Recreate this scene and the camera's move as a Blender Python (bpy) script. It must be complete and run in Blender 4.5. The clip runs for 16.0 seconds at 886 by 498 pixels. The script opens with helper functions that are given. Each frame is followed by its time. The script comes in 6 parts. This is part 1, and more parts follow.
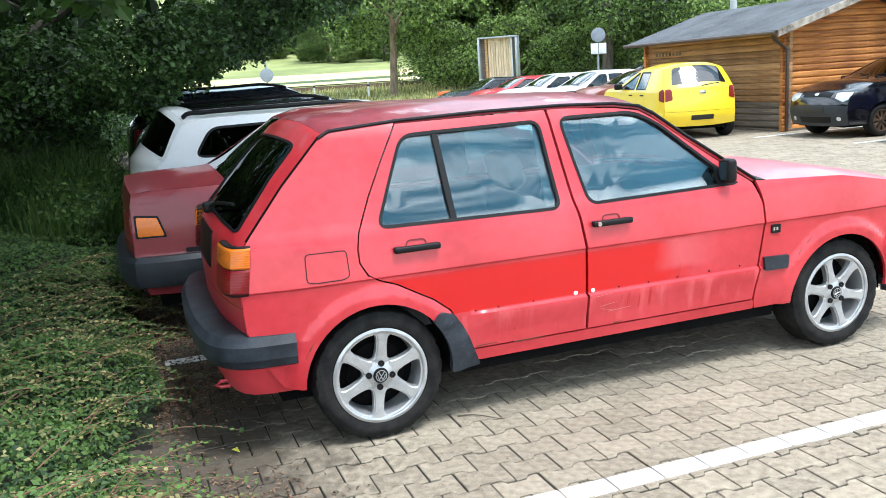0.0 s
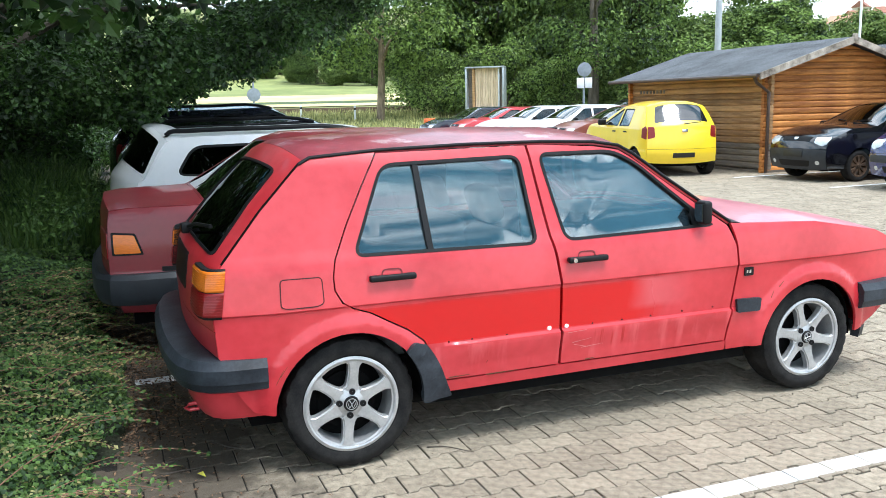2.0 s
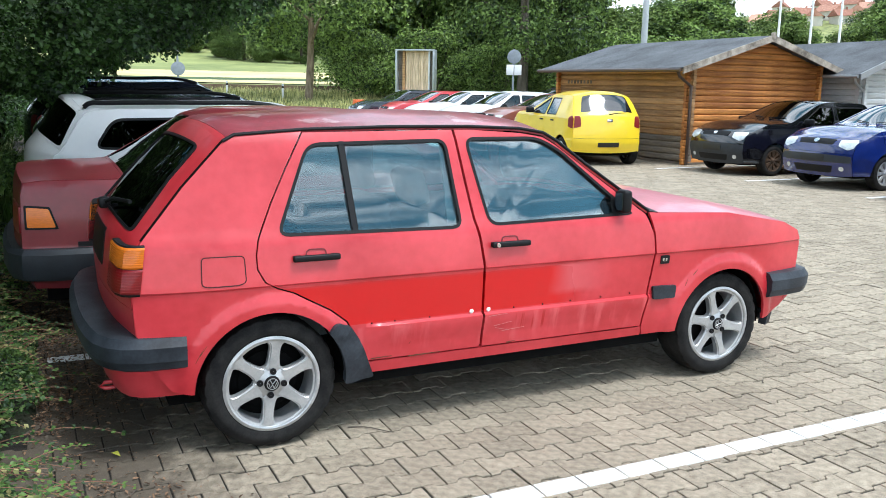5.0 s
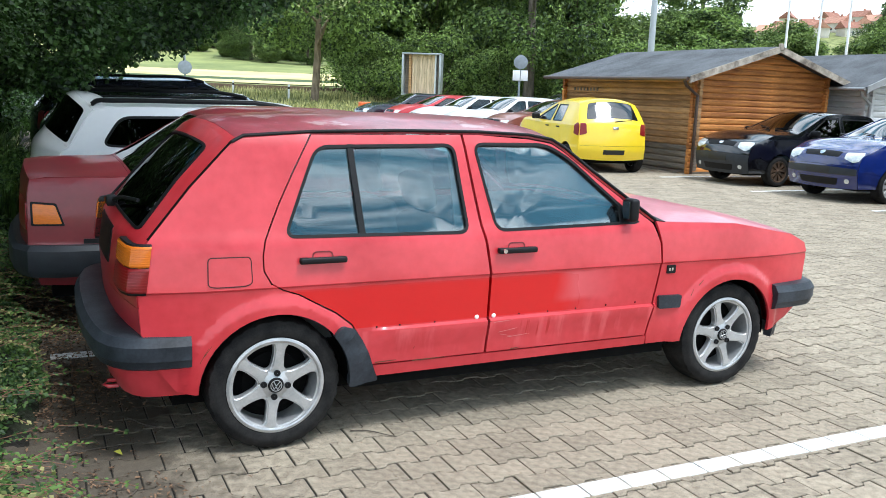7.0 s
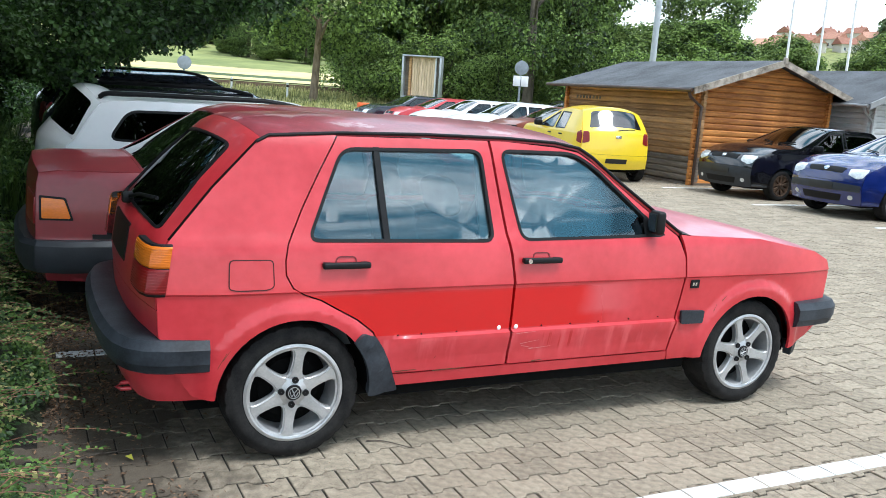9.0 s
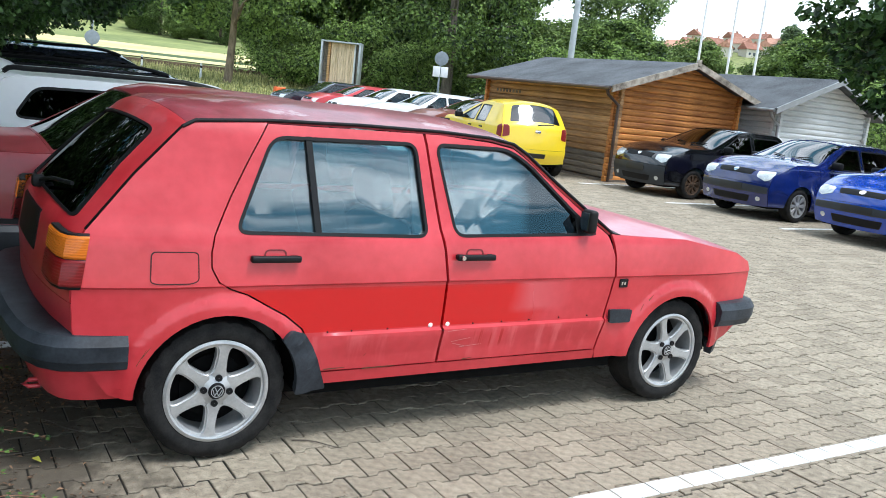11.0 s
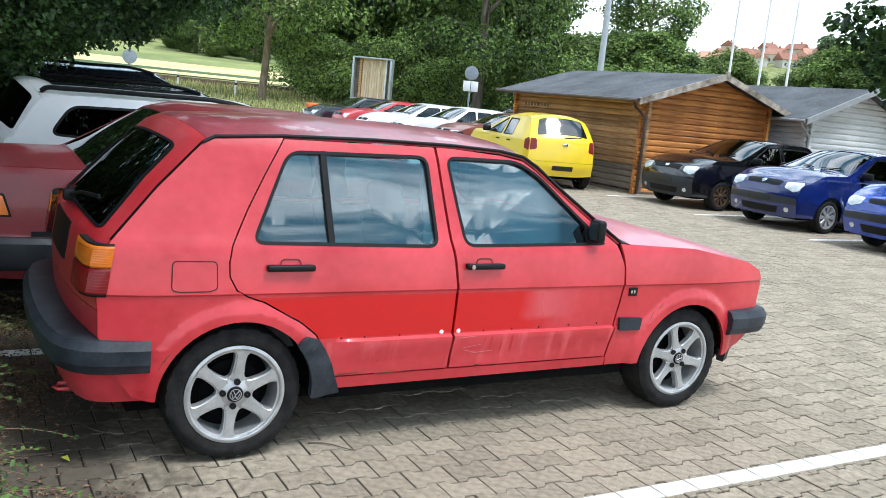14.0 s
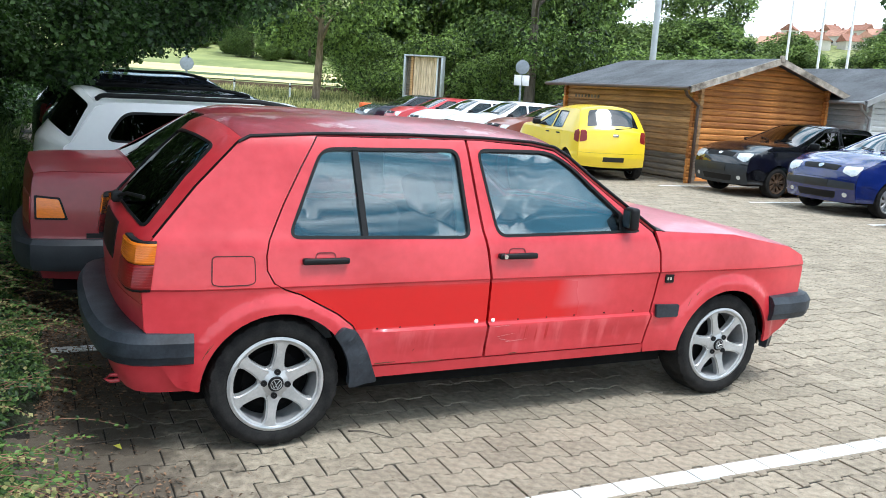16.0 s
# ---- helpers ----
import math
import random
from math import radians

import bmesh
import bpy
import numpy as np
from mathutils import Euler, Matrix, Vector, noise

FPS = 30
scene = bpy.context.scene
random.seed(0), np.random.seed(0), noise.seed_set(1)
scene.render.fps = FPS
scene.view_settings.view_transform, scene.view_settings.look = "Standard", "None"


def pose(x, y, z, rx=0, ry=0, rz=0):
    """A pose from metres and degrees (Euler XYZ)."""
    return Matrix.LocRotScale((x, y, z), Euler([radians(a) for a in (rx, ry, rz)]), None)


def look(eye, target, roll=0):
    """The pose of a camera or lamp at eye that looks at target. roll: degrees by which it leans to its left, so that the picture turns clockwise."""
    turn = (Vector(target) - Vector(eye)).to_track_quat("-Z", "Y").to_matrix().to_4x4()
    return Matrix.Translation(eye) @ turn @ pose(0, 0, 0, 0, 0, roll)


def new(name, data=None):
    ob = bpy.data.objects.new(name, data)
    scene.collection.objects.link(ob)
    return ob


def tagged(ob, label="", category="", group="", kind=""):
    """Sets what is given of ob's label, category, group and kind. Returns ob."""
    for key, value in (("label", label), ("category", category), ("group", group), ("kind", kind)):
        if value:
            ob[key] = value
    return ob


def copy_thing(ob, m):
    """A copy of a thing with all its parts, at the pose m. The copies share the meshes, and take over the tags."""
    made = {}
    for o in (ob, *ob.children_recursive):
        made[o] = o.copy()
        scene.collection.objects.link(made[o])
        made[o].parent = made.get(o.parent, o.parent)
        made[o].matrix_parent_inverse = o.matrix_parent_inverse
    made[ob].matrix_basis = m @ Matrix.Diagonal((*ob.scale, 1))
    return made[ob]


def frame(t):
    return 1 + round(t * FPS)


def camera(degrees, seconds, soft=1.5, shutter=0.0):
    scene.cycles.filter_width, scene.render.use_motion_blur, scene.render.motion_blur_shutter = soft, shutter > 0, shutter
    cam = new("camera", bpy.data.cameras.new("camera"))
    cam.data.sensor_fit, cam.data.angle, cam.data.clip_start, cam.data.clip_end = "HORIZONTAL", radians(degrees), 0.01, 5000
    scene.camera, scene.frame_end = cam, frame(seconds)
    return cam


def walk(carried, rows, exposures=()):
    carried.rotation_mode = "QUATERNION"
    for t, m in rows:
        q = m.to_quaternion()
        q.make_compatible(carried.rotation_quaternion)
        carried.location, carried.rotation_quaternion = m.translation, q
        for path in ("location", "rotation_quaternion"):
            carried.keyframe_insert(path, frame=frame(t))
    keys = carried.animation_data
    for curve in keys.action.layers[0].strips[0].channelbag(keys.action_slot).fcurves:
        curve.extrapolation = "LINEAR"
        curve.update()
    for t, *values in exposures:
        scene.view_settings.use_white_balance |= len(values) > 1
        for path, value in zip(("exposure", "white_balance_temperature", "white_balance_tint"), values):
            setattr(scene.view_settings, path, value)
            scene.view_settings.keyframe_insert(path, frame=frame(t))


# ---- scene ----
cam = camera(54.7, 16.0, soft=0.6)
PATH = [
    (0, (-0.887, -4.167, 1.509), (-0.229, -2.319, 1.12), -3.7),
    (0.5, (-0.872, -4.174, 1.512), (-0.202, -2.328, 1.133), -3.2),
    (1, (-0.869, -4.181, 1.513), (-0.231, -2.32, 1.153), -3.5),
    (1.5, (-0.884, -4.177, 1.524), (-0.239, -2.312, 1.196), -1.8),
    (2, (-0.872, -4.184, 1.531), (-0.166, -2.343, 1.2), -1.2),
    (2.5, (-0.88, -4.193, 1.532), (-0.147, -2.36, 1.21), -0.9),
    (3, (-0.896, -4.201, 1.536), (-0.161, -2.371, 1.206), -0.3),
    (3.5, (-0.896, -4.213, 1.536), (-0.113, -2.405, 1.193), 0.0),
    (4, (-0.888, -4.214, 1.527), (-0.044, -2.44, 1.153), 0.4),
    (6.5, (-0.87, -4.192, 1.537), (-0.012, -2.423, 1.173), 1.7),
    (7, (-0.889, -4.192, 1.534), (-0.032, -2.421, 1.173), 2.2),
    (7.5, (-0.911, -4.195, 1.532), (-0.062, -2.419, 1.179), 2.6),
    (8, (-0.921, -4.195, 1.53), (-0.087, -2.412, 1.173), 2.7),
    (8.5, (-0.935, -4.169, 1.522), (-0.104, -2.385, 1.161), 3.1),
    (9, (-0.978, -4.046, 1.531), (-0.104, -2.282, 1.178), 4.0),
    (9.5, (-0.995, -3.951, 1.535), (-0.021, -2.24, 1.179), 5.3),
    (12, (-1.011, -3.922, 1.534), (0.045, -2.262, 1.177), 6.4),
    (12.5, (-1.006, -3.941, 1.538), (0.049, -2.277, 1.196), 6.4),
    (13, (-1.016, -3.915, 1.539), (0.033, -2.247, 1.195), 6.8),
    (13.5, (-1.019, -3.945, 1.54), (0.008, -2.261, 1.206), 6.5),
    (14, (-0.989, -4.091, 1.549), (-0.006, -2.382, 1.213), 5.7),
    (14.5, (-0.97, -4.223, 1.537), (-0.082, -2.47, 1.167), 4.6),
    (15, (-0.951, -4.247, 1.545), (-0.091, -2.48, 1.175), 3.9),
    (15.5, (-0.939, -4.234, 1.551), (-0.091, -2.457, 1.198), 3.8),
    (16, (-0.925, -4.213, 1.547), (-0.061, -2.445, 1.192), 3.7),
]
walk(cam, [(t, look(eye, target, roll)) for t, eye, target, roll in PATH], exposures=[(0, .86, 5750, 7), (2, .71, 5750, 7), (3.5, .54, 5750, 7), (7, .51, 5750, 7), (9.5, .43, 5750, 7), (12.5, .38, 5750, 7), (14.5, .41, 5750, 7), (16, .53, 5750, 7)])

# ---- world and light ----
world = bpy.data.worlds.new("sky")
scene.world = world
world.use_nodes = True
_nt = world.node_tree
for _n in list(_nt.nodes):
    _nt.nodes.remove(_n)
SUN_EL, SUN_AZ = 66.0, 150.0      # degrees; azimuth from +y towards +x
sky = _nt.nodes.new("ShaderNodeTexSky")
sky.sky_type, sky.sun_disc = "NISHITA", False
sky.sun_elevation, sky.sun_rotation = radians(SUN_EL), radians(SUN_AZ)
geo = _nt.nodes.new("ShaderNodeTexCoord")
sep = _nt.nodes.new("ShaderNodeSeparateXYZ")
_nt.links.new(geo.outputs["Generated"], sep.inputs[0])
up = _nt.nodes.new("ShaderNodeMath"); up.operation = "MAXIMUM"; up.inputs[1].default_value = 0.04
_nt.links.new(sep.outputs["Z"], up.inputs[0])
lift = _nt.nodes.new("ShaderNodeMath"); lift.operation = "ADD"; lift.inputs[1].default_value = 0.12
_nt.links.new(up.outputs[0], lift.inputs[0])
plane = _nt.nodes.new("ShaderNodeVectorMath"); plane.operation = "DIVIDE"
_nt.links.new(geo.outputs["Generated"], plane.inputs[0])
_nt.links.new(lift.outputs[0], plane.inputs[1])
cloud = _nt.nodes.new("ShaderNodeTexNoise")
cloud.inputs["Scale"].default_value, cloud.inputs["Detail"].default_value, cloud.inputs["Roughness"].default_value = 3.6, 7, 0.56
bands = _nt.nodes.new("ShaderNodeMapping")
bands.inputs["Scale"].default_value = (0.17, 2.3, 1.0)
bands.inputs["Rotation"].default_value = (0, 0, radians(6))
_nt.links.new(plane.outputs[0], bands.inputs[0])
_nt.links.new(bands.outputs[0], cloud.inputs["Vector"])
ramp = _nt.nodes.new("ShaderNodeValToRGB")
ramp.color_ramp.elements[0].position, ramp.color_ramp.elements[0].color = 0.43, (0.10, 0.23, 0.31, 1)
ramp.color_ramp.elements[1].position, ramp.color_ramp.elements[1].color = 0.56, (1.0, 1.0, 1.0, 1)
_nt.links.new(cloud.outputs["Fac"], ramp.inputs[0])
haze = _nt.nodes.new("ShaderNodeMapRange")
haze.inputs["From Min"].default_value, haze.inputs["From Max"].default_value = 0.26, 0.08
_nt.links.new(sep.outputs["Z"], haze.inputs["Value"])
pale = _nt.nodes.new("ShaderNodeMix"); pale.data_type = "RGBA"; pale.inputs[7].default_value = (1.0, 1.0, 1.0, 1)
_nt.links.new(haze.outputs[0], pale.inputs[0])
_nt.links.new(ramp.outputs[0], pale.inputs[6])
cloud_gain = _nt.nodes.new("ShaderNodeVectorMath"); cloud_gain.operation = "SCALE"; cloud_gain.inputs["Scale"].default_value = 14.5
_nt.links.new(pale.outputs[2], cloud_gain.inputs[0])
mixer = _nt.nodes.new("ShaderNodeMix"); mixer.data_type = "RGBA"; mixer.inputs[0].default_value = 0.92
_nt.links.new(sky.outputs[0], mixer.inputs[6])
_nt.links.new(cloud_gain.outputs[0], mixer.inputs[7])
bg = _nt.nodes.new("ShaderNodeBackground"); bg.inputs["Strength"].default_value = 0.115
_nt.links.new(mixer.outputs[2], bg.inputs["Color"])
wout = _nt.nodes.new("ShaderNodeOutputWorld")
_nt.links.new(bg.outputs[0], wout.inputs[0])
sun_data = bpy.data.lights.new("sun", "SUN")
sun_data.energy, sun_data.angle, sun_data.color = 2.8, radians(18), (1.0, 0.96, 0.9)
sun = new("sun", sun_data)
_az, _el = radians(SUN_AZ), radians(SUN_EL)
sun.matrix_world = look((30 * math.sin(_az) * math.cos(_el), 30 * math.cos(_az) * math.cos(_el), 30 * math.sin(_el)), (0, 0, 0))


# ---- materials ----
def mat(name, base, rough=0.5, metal=0.0, vary=0.12, scale=8.0, bump=0.0, bump_scale=60.0, coat=0.0, base2=None, spec=0.5, trans=0.0, island=0.0, stretch=None, emit=0.0, rand=0.0):
    """A node material: base colour broken up by two noises, fine relief by a third."""
    m = bpy.data.materials.new(name)
    m.use_nodes = True
    nt = m.node_tree
    b = nt.nodes["Principled BSDF"]
    b.inputs["Roughness"].default_value = rough
    b.inputs["Metallic"].default_value = metal
    b.inputs["Coat Weight"].default_value = coat
    b.inputs["Coat Roughness"].default_value = 0.08
    b.inputs["Specular IOR Level"].default_value = spec
    b.inputs["Transmission Weight"].default_value = trans
    tc = nt.nodes.new("ShaderNodeTexCoord")
    src = tc.outputs["Object"]
    if stretch:
        mp = nt.nodes.new("ShaderNodeMapping")
        mp.inputs["Scale"].default_value = stretch
        nt.links.new(src, mp.inputs[0])
        src = mp.outputs[0]
    lo = [max(0, c * (1 - vary)) for c in base]
    hi = [min(1, c * (1 + vary)) for c in (base2 or base)]
    n1 = nt.nodes.new("ShaderNodeTexNoise")
    n1.inputs["Scale"].default_value, n1.inputs["Detail"].default_value = scale, 5
    n2 = nt.nodes.new("ShaderNodeTexNoise")
    n2.inputs["Scale"].default_value, n2.inputs["Detail"].default_value = scale * 9, 3
    nt.links.new(src, n1.inputs["Vector"])
    nt.links.new(src, n2.inputs["Vector"])
    add = nt.nodes.new("ShaderNodeMath"); add.operation = "MULTIPLY_ADD"; add.inputs[1].default_value = 0.35
    nt.links.new(n2.outputs["Fac"], add.inputs[0])
    nt.links.new(n1.outputs["Fac"], add.inputs[2])
    fac = add.outputs[0]
    if island or rand:
        g = nt.nodes.new("ShaderNodeNewGeometry" if island else "ShaderNodeObjectInfo")
        a2 = nt.nodes.new("ShaderNodeMath"); a2.operation = "MULTIPLY_ADD"; a2.inputs[1].default_value = island or rand
        nt.links.new(g.outputs["Random Per Island" if island else "Random"], a2.inputs[0])
        nt.links.new(fac, a2.inputs[2])
        a3 = nt.nodes.new("ShaderNodeMath"); a3.operation = "SUBTRACT"; a3.inputs[1].default_value = (island or rand) * 0.5
        nt.links.new(a2.outputs[0], a3.inputs[0])
        fac = a3.outputs[0]
    r = nt.nodes.new("ShaderNodeValToRGB")
    r.color_ramp.elements[0].position, r.color_ramp.elements[0].color = 0.45, (*lo, 1)
    r.color_ramp.elements[1].position, r.color_ramp.elements[1].color = 0.9, (*hi, 1)
    nt.links.new(fac, r.inputs[0])
    nt.links.new(r.outputs[0], b.inputs["Base Color"])
    if bump:
        n3 = nt.nodes.new("ShaderNodeTexNoise")
        n3.inputs["Scale"].default_value, n3.inputs["Detail"].default_value = bump_scale, 4
        nt.links.new(src, n3.inputs["Vector"])
        bp = nt.nodes.new("ShaderNodeBump")
        bp.inputs["Strength"].default_value, bp.inputs["Distance"].default_value = bump, 0.02
        nt.links.new(n3.outputs["Fac"], bp.inputs["Height"])
        nt.links.new(bp.outputs[0], b.inputs["Normal"])
    if emit:
        nt.links.new(r.outputs[0], b.inputs["Emission Color"])
        b.inputs["Emission Strength"].default_value = emit
    return m


def glass_mat(name, tint, rough=0.0, gloss=1.0):
    """A thin pane: a tinted see-through layer under a Fresnel reflection."""
    m = bpy.data.materials.new(name)
    m.use_nodes = True
    nt = m.node_tree
    out = nt.nodes["Material Output"]
    nt.nodes.remove(nt.nodes["Principled BSDF"])
    t = nt.nodes.new("ShaderNodeBsdfTransparent"); t.inputs[0].default_value = (*tint, 1)
    g = nt.nodes.new("ShaderNodeBsdfGlossy"); g.inputs["Roughness"].default_value = rough
    f = nt.nodes.new("ShaderNodeFresnel"); f.inputs[0].default_value = 1.52
    k = nt.nodes.new("ShaderNodeMath"); k.operation = "MULTIPLY"; k.inputs[1].default_value = gloss; k.use_clamp = True
    nt.links.new(f.outputs[0], k.inputs[0])
    mx = nt.nodes.new("ShaderNodeMixShader")
    nt.links.new(k.outputs[0], mx.inputs[0])
    nt.links.new(t.outputs[0], mx.inputs[1])
    nt.links.new(g.outputs[0], mx.inputs[2])
    nt.links.new(mx.outputs[0], out.inputs[0])
    return m


def paint(name, base, vary=0.04, rough=0.32, coat=0.7, metal=0.0):
    return mat(name, base, rough, metal, vary, 3.0, 0.0, coat=coat)


M_RED = mat("faded_red_paint", (0.45, 0.016, 0.024), 0.32, 0, 0.10, 2.2, 0.015, 240, coat=0.3, base2=(0.54, 0.042, 0.054))
M_REDFRESH = mat("polished_red_paint", (0.58, 0.022, 0.03), 0.30, 0, 0.08, 2.5, 0.0, coat=0.6)
# roof red darkened for the trees mirrored in it; pale patches follow
M_REDROOF = mat("tree_darkened_chalky_red", (0.22, 0.018, 0.030), 0.30, 0, 0.25, 3.0, 0.03, 90, coat=0.4, base2=(0.36, 0.065, 0.09))


def peel(m, colour, lo, hi, scale):
    """Chalky patches where the lacquer has come off."""
    nt = m.node_tree
    b = nt.nodes["Principled BSDF"]
    old = b.inputs["Base Color"].links[0].from_socket
    tc = nt.nodes.new("ShaderNodeTexCoord")
    n = nt.nodes.new("ShaderNodeTexNoise"); n.inputs["Scale"].default_value = scale; n.inputs["Detail"].default_value = 9; n.inputs["Roughness"].default_value = .68
    nt.links.new(tc.outputs["Object"], n.inputs["Vector"])
    r = nt.nodes.new("ShaderNodeMapRange"); r.inputs["From Min"].default_value = lo; r.inputs["From Max"].default_value = hi
    nt.links.new(n.outputs["Fac"], r.inputs["Value"])
    mx = nt.nodes.new("ShaderNodeMix"); mx.data_type = "RGBA"; mx.inputs[7].default_value = (*colour, 1)
    nt.links.new(r.outputs[0], mx.inputs[0]); nt.links.new(old, mx.inputs[6])
    nt.links.new(mx.outputs[2], b.inputs["Base Color"])
    return m


peel(M_REDROOF, (0.50, 0.30, 0.31), .575, .62, 3.6)
# bonnet red paled to pink: the sky's reflection is put into the colour
M_BONNET = mat("sky_sheen_red_paint", (0.50, 0.13, 0.165), 0.36, 0, 0.15, 3.0, coat=0.35, base2=(0.55, 0.18, 0.215))
M_SEDAN = paint("dull_red_paint", (0.19, 0.014, 0.021), 0.15, 0.4, 0.4)
M_PLASTIC = mat("grey_bumper_plastic", (0.013, 0.016, 0.022), 0.5, 0, 0.25, 9, 0.08, 300, base2=(0.032, 0.038, 0.047), spec=0.3)
M_BUMPER = mat("dark_bumper_plastic", (0.022, 0.026, 0.032), 0.5, 0, 0.25, 9, 0.05, 200)
M_BLACK = mat("black_plastic", (0.007, 0.007, 0.008), 0.5, 0, 0.3, 12, spec=0.22)
M_RUBBER = mat("tyre_rubber", (0.010, 0.010, 0.011), 0.75, 0, 0.35, 14, 0.15, 160, base2=(0.020, 0.019, 0.018), spec=0.15)
M_ALLOY = mat("silver_alloy", (0.40, 0.41, 0.42), 0.34, 0.6, 0.10, 12, base2=(0.50, 0.50, 0.50))
M_STEEL = mat("dark_steel", (0.05, 0.045, 0.04), 0.6, 0.6, 0.4, 18, base2=(0.12, 0.07, 0.04))
M_CHROME = mat("chrome", (0.75, 0.75, 0.76), 0.12, 1.0, 0.03)
# mirror base darkened, so the dark reflection is put into its colour
M_MIRROR = mat("darkened_mirror", (0.10, 0.11, 0.12), 0.15, 1.0, 0.1)
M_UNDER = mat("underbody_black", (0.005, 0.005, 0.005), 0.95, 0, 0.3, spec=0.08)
M_SEAT = mat("grey_seat_cloth", (0.16, 0.17, 0.175), 0.9, 0, 0.2, 20, 0.2, 400)
M_AMBER = mat("amber_lens", (0.66, 0.17, 0.010), 0.25, 0, 0.12, 40, coat=0.15, stretch=(1, 1, 6))
M_REDLENS = mat("red_lens", (0.20, 0.006, 0.008), 0.3, 0, 0.2, 40, coat=0.0, stretch=(1, 1, 6))
M_LAMP = mat("headlamp_glass", (0.62, 0.64, 0.64), 0.08, 0.3, 0.25, 30, coat=1.0)
M_PLATE = mat("plate_grey", (0.014, 0.014, 0.014), 0.4)
M_WHITEDOT = mat("white_plug", (0.8, 0.8, 0.78), 0.4)
M_GLASS = glass_mat("car_glass", (0.78, 0.90, 0.91), 0.0, 4.0)
M_GLASSDARK = glass_mat("dark_car_glass", (0.05, 0.055, 0.055), 0.0, 0.7)
M_GLASSFAR = glass_mat("tinted_car_glass", (0.30, 0.36, 0.37), 0.0, 2.0)
M_PANEDARK = mat("privacy_glass", (0.012, 0.014, 0.016), 0.04, 0, 0.1, 4, coat=1.0, spec=0.8)
M_SEATL = mat("pillar_trim", (0.30, 0.31, 0.31), 0.8, 0, 0.1, 10)
M_GAP = mat("gap_shade_red", (0.045, 0.006, 0.007), 0.8, 0, 0.2, 10)
M_REDDARK = mat("recess_shade_red", (0.16, 0.010, 0.014), 0.5, 0, 0.15, 10)


def door_paint():
    """Faded red with a band between the creases that was polished, and pale scuffs low down."""
    m = M_RED.copy()
    m.name = "patchy_red_paint"
    nt = m.node_tree
    b = nt.nodes["Principled BSDF"]
    old = b.inputs["Base Color"].links[0].from_socket
    tc = nt.nodes.new("ShaderNodeTexCoord")
    sp = nt.nodes.new("ShaderNodeSeparateXYZ")
    nt.links.new(tc.outputs["Object"], sp.inputs[0])
    wob = nt.nodes.new("ShaderNodeTexNoise"); wob.inputs["Scale"].default_value = 9.0; wob.inputs["Detail"].default_value = 4
    nt.links.new(tc.outputs["Object"], wob.inputs["Vector"])

    def edge(sock, lo, hi, wobble=0.0):
        a = nt.nodes.new("ShaderNodeMath"); a.operation = "MULTIPLY_ADD"; a.inputs[1].default_value = wobble
        nt.links.new(wob.outputs["Fac"], a.inputs[0]); nt.links.new(sock, a.inputs[2])
        r = nt.nodes.new("ShaderNodeMapRange"); r.inputs["From Min"].default_value = lo + wobble / 2; r.inputs["From Max"].default_value = hi + wobble / 2
        nt.links.new(a.outputs[0], r.inputs["Value"])
        return r.outputs[0]

    def mul(p, q):
        n = nt.nodes.new("ShaderNodeMath"); n.operation = "MULTIPLY"
        nt.links.new(p, n.inputs[0]); nt.links.new(q, n.inputs[1])
        return n.outputs[0]
    band = mul(mul(edge(sp.outputs["Z"], .509, .516), edge(sp.outputs["Z"], .712, .69, .01)), edge(sp.outputs["X"], 1.56, 1.40, .08))
    low = mul(edge(sp.outputs["Z"], .50, .49), edge(sp.outputs["Z"], .33, .40, .12))
    mx = nt.nodes.new("ShaderNodeMix"); mx.data_type = "RGBA"
    nt.links.new(band, mx.inputs[0]); nt.links.new(old, mx.inputs[6]); mx.inputs[7].default_value = (0.54, 0.006, 0.008, 1)
    streak = nt.nodes.new("ShaderNodeTexNoise"); streak.inputs["Scale"].default_value = 5; streak.inputs["Detail"].default_value = 6
    mp = nt.nodes.new("ShaderNodeMapping"); mp.inputs["Scale"].default_value = (3.0, 1, .6)
    nt.links.new(tc.outputs["Object"], mp.inputs[0]); nt.links.new(mp.outputs[0], streak.inputs["Vector"])
    sr = nt.nodes.new("ShaderNodeMapRange"); sr.inputs["From Min"].default_value = .52; sr.inputs["From Max"].default_value = .66
    nt.links.new(streak.outputs["Fac"], sr.inputs["Value"])
    sc = mul(low, sr.outputs[0])
    mx2 = nt.nodes.new("ShaderNodeMix"); mx2.data_type = "RGBA"
    nt.links.new(sc, mx2.inputs[0]); nt.links.new(mx.outputs[2], mx2.inputs[6]); mx2.inputs[7].default_value = (0.60, 0.075, 0.085, 1)
    # a dull rectangle past the polished band, and run marks under the dent
    dull = mul(mul(edge(sp.outputs["X"], 1.35, 1.47, .06), edge(sp.outputs["X"], 1.72, 1.50, .06)), mul(edge(sp.outputs["Z"], .55, .58, .02), edge(sp.outputs["Z"], .712, .70, .01)))
    mx3 = nt.nodes.new("ShaderNodeMix"); mx3.data_type = "RGBA"
    half = nt.nodes.new("ShaderNodeMath"); half.operation = "MULTIPLY"; half.inputs[1].default_value = .7
    nt.links.new(dull, half.inputs[0])
    nt.links.new(half.outputs[0], mx3.inputs[0]); nt.links.new(mx2.outputs[2], mx3.inputs[6]); mx3.inputs[7].default_value = (0.60, 0.10, 0.115, 1)
    runs = nt.nodes.new("ShaderNodeTexNoise"); runs.inputs["Scale"].default_value = 4; runs.inputs["Detail"].default_value = 3
    mp2 = nt.nodes.new("ShaderNodeMapping"); mp2.inputs["Scale"].default_value = (9.0, 1, .5)
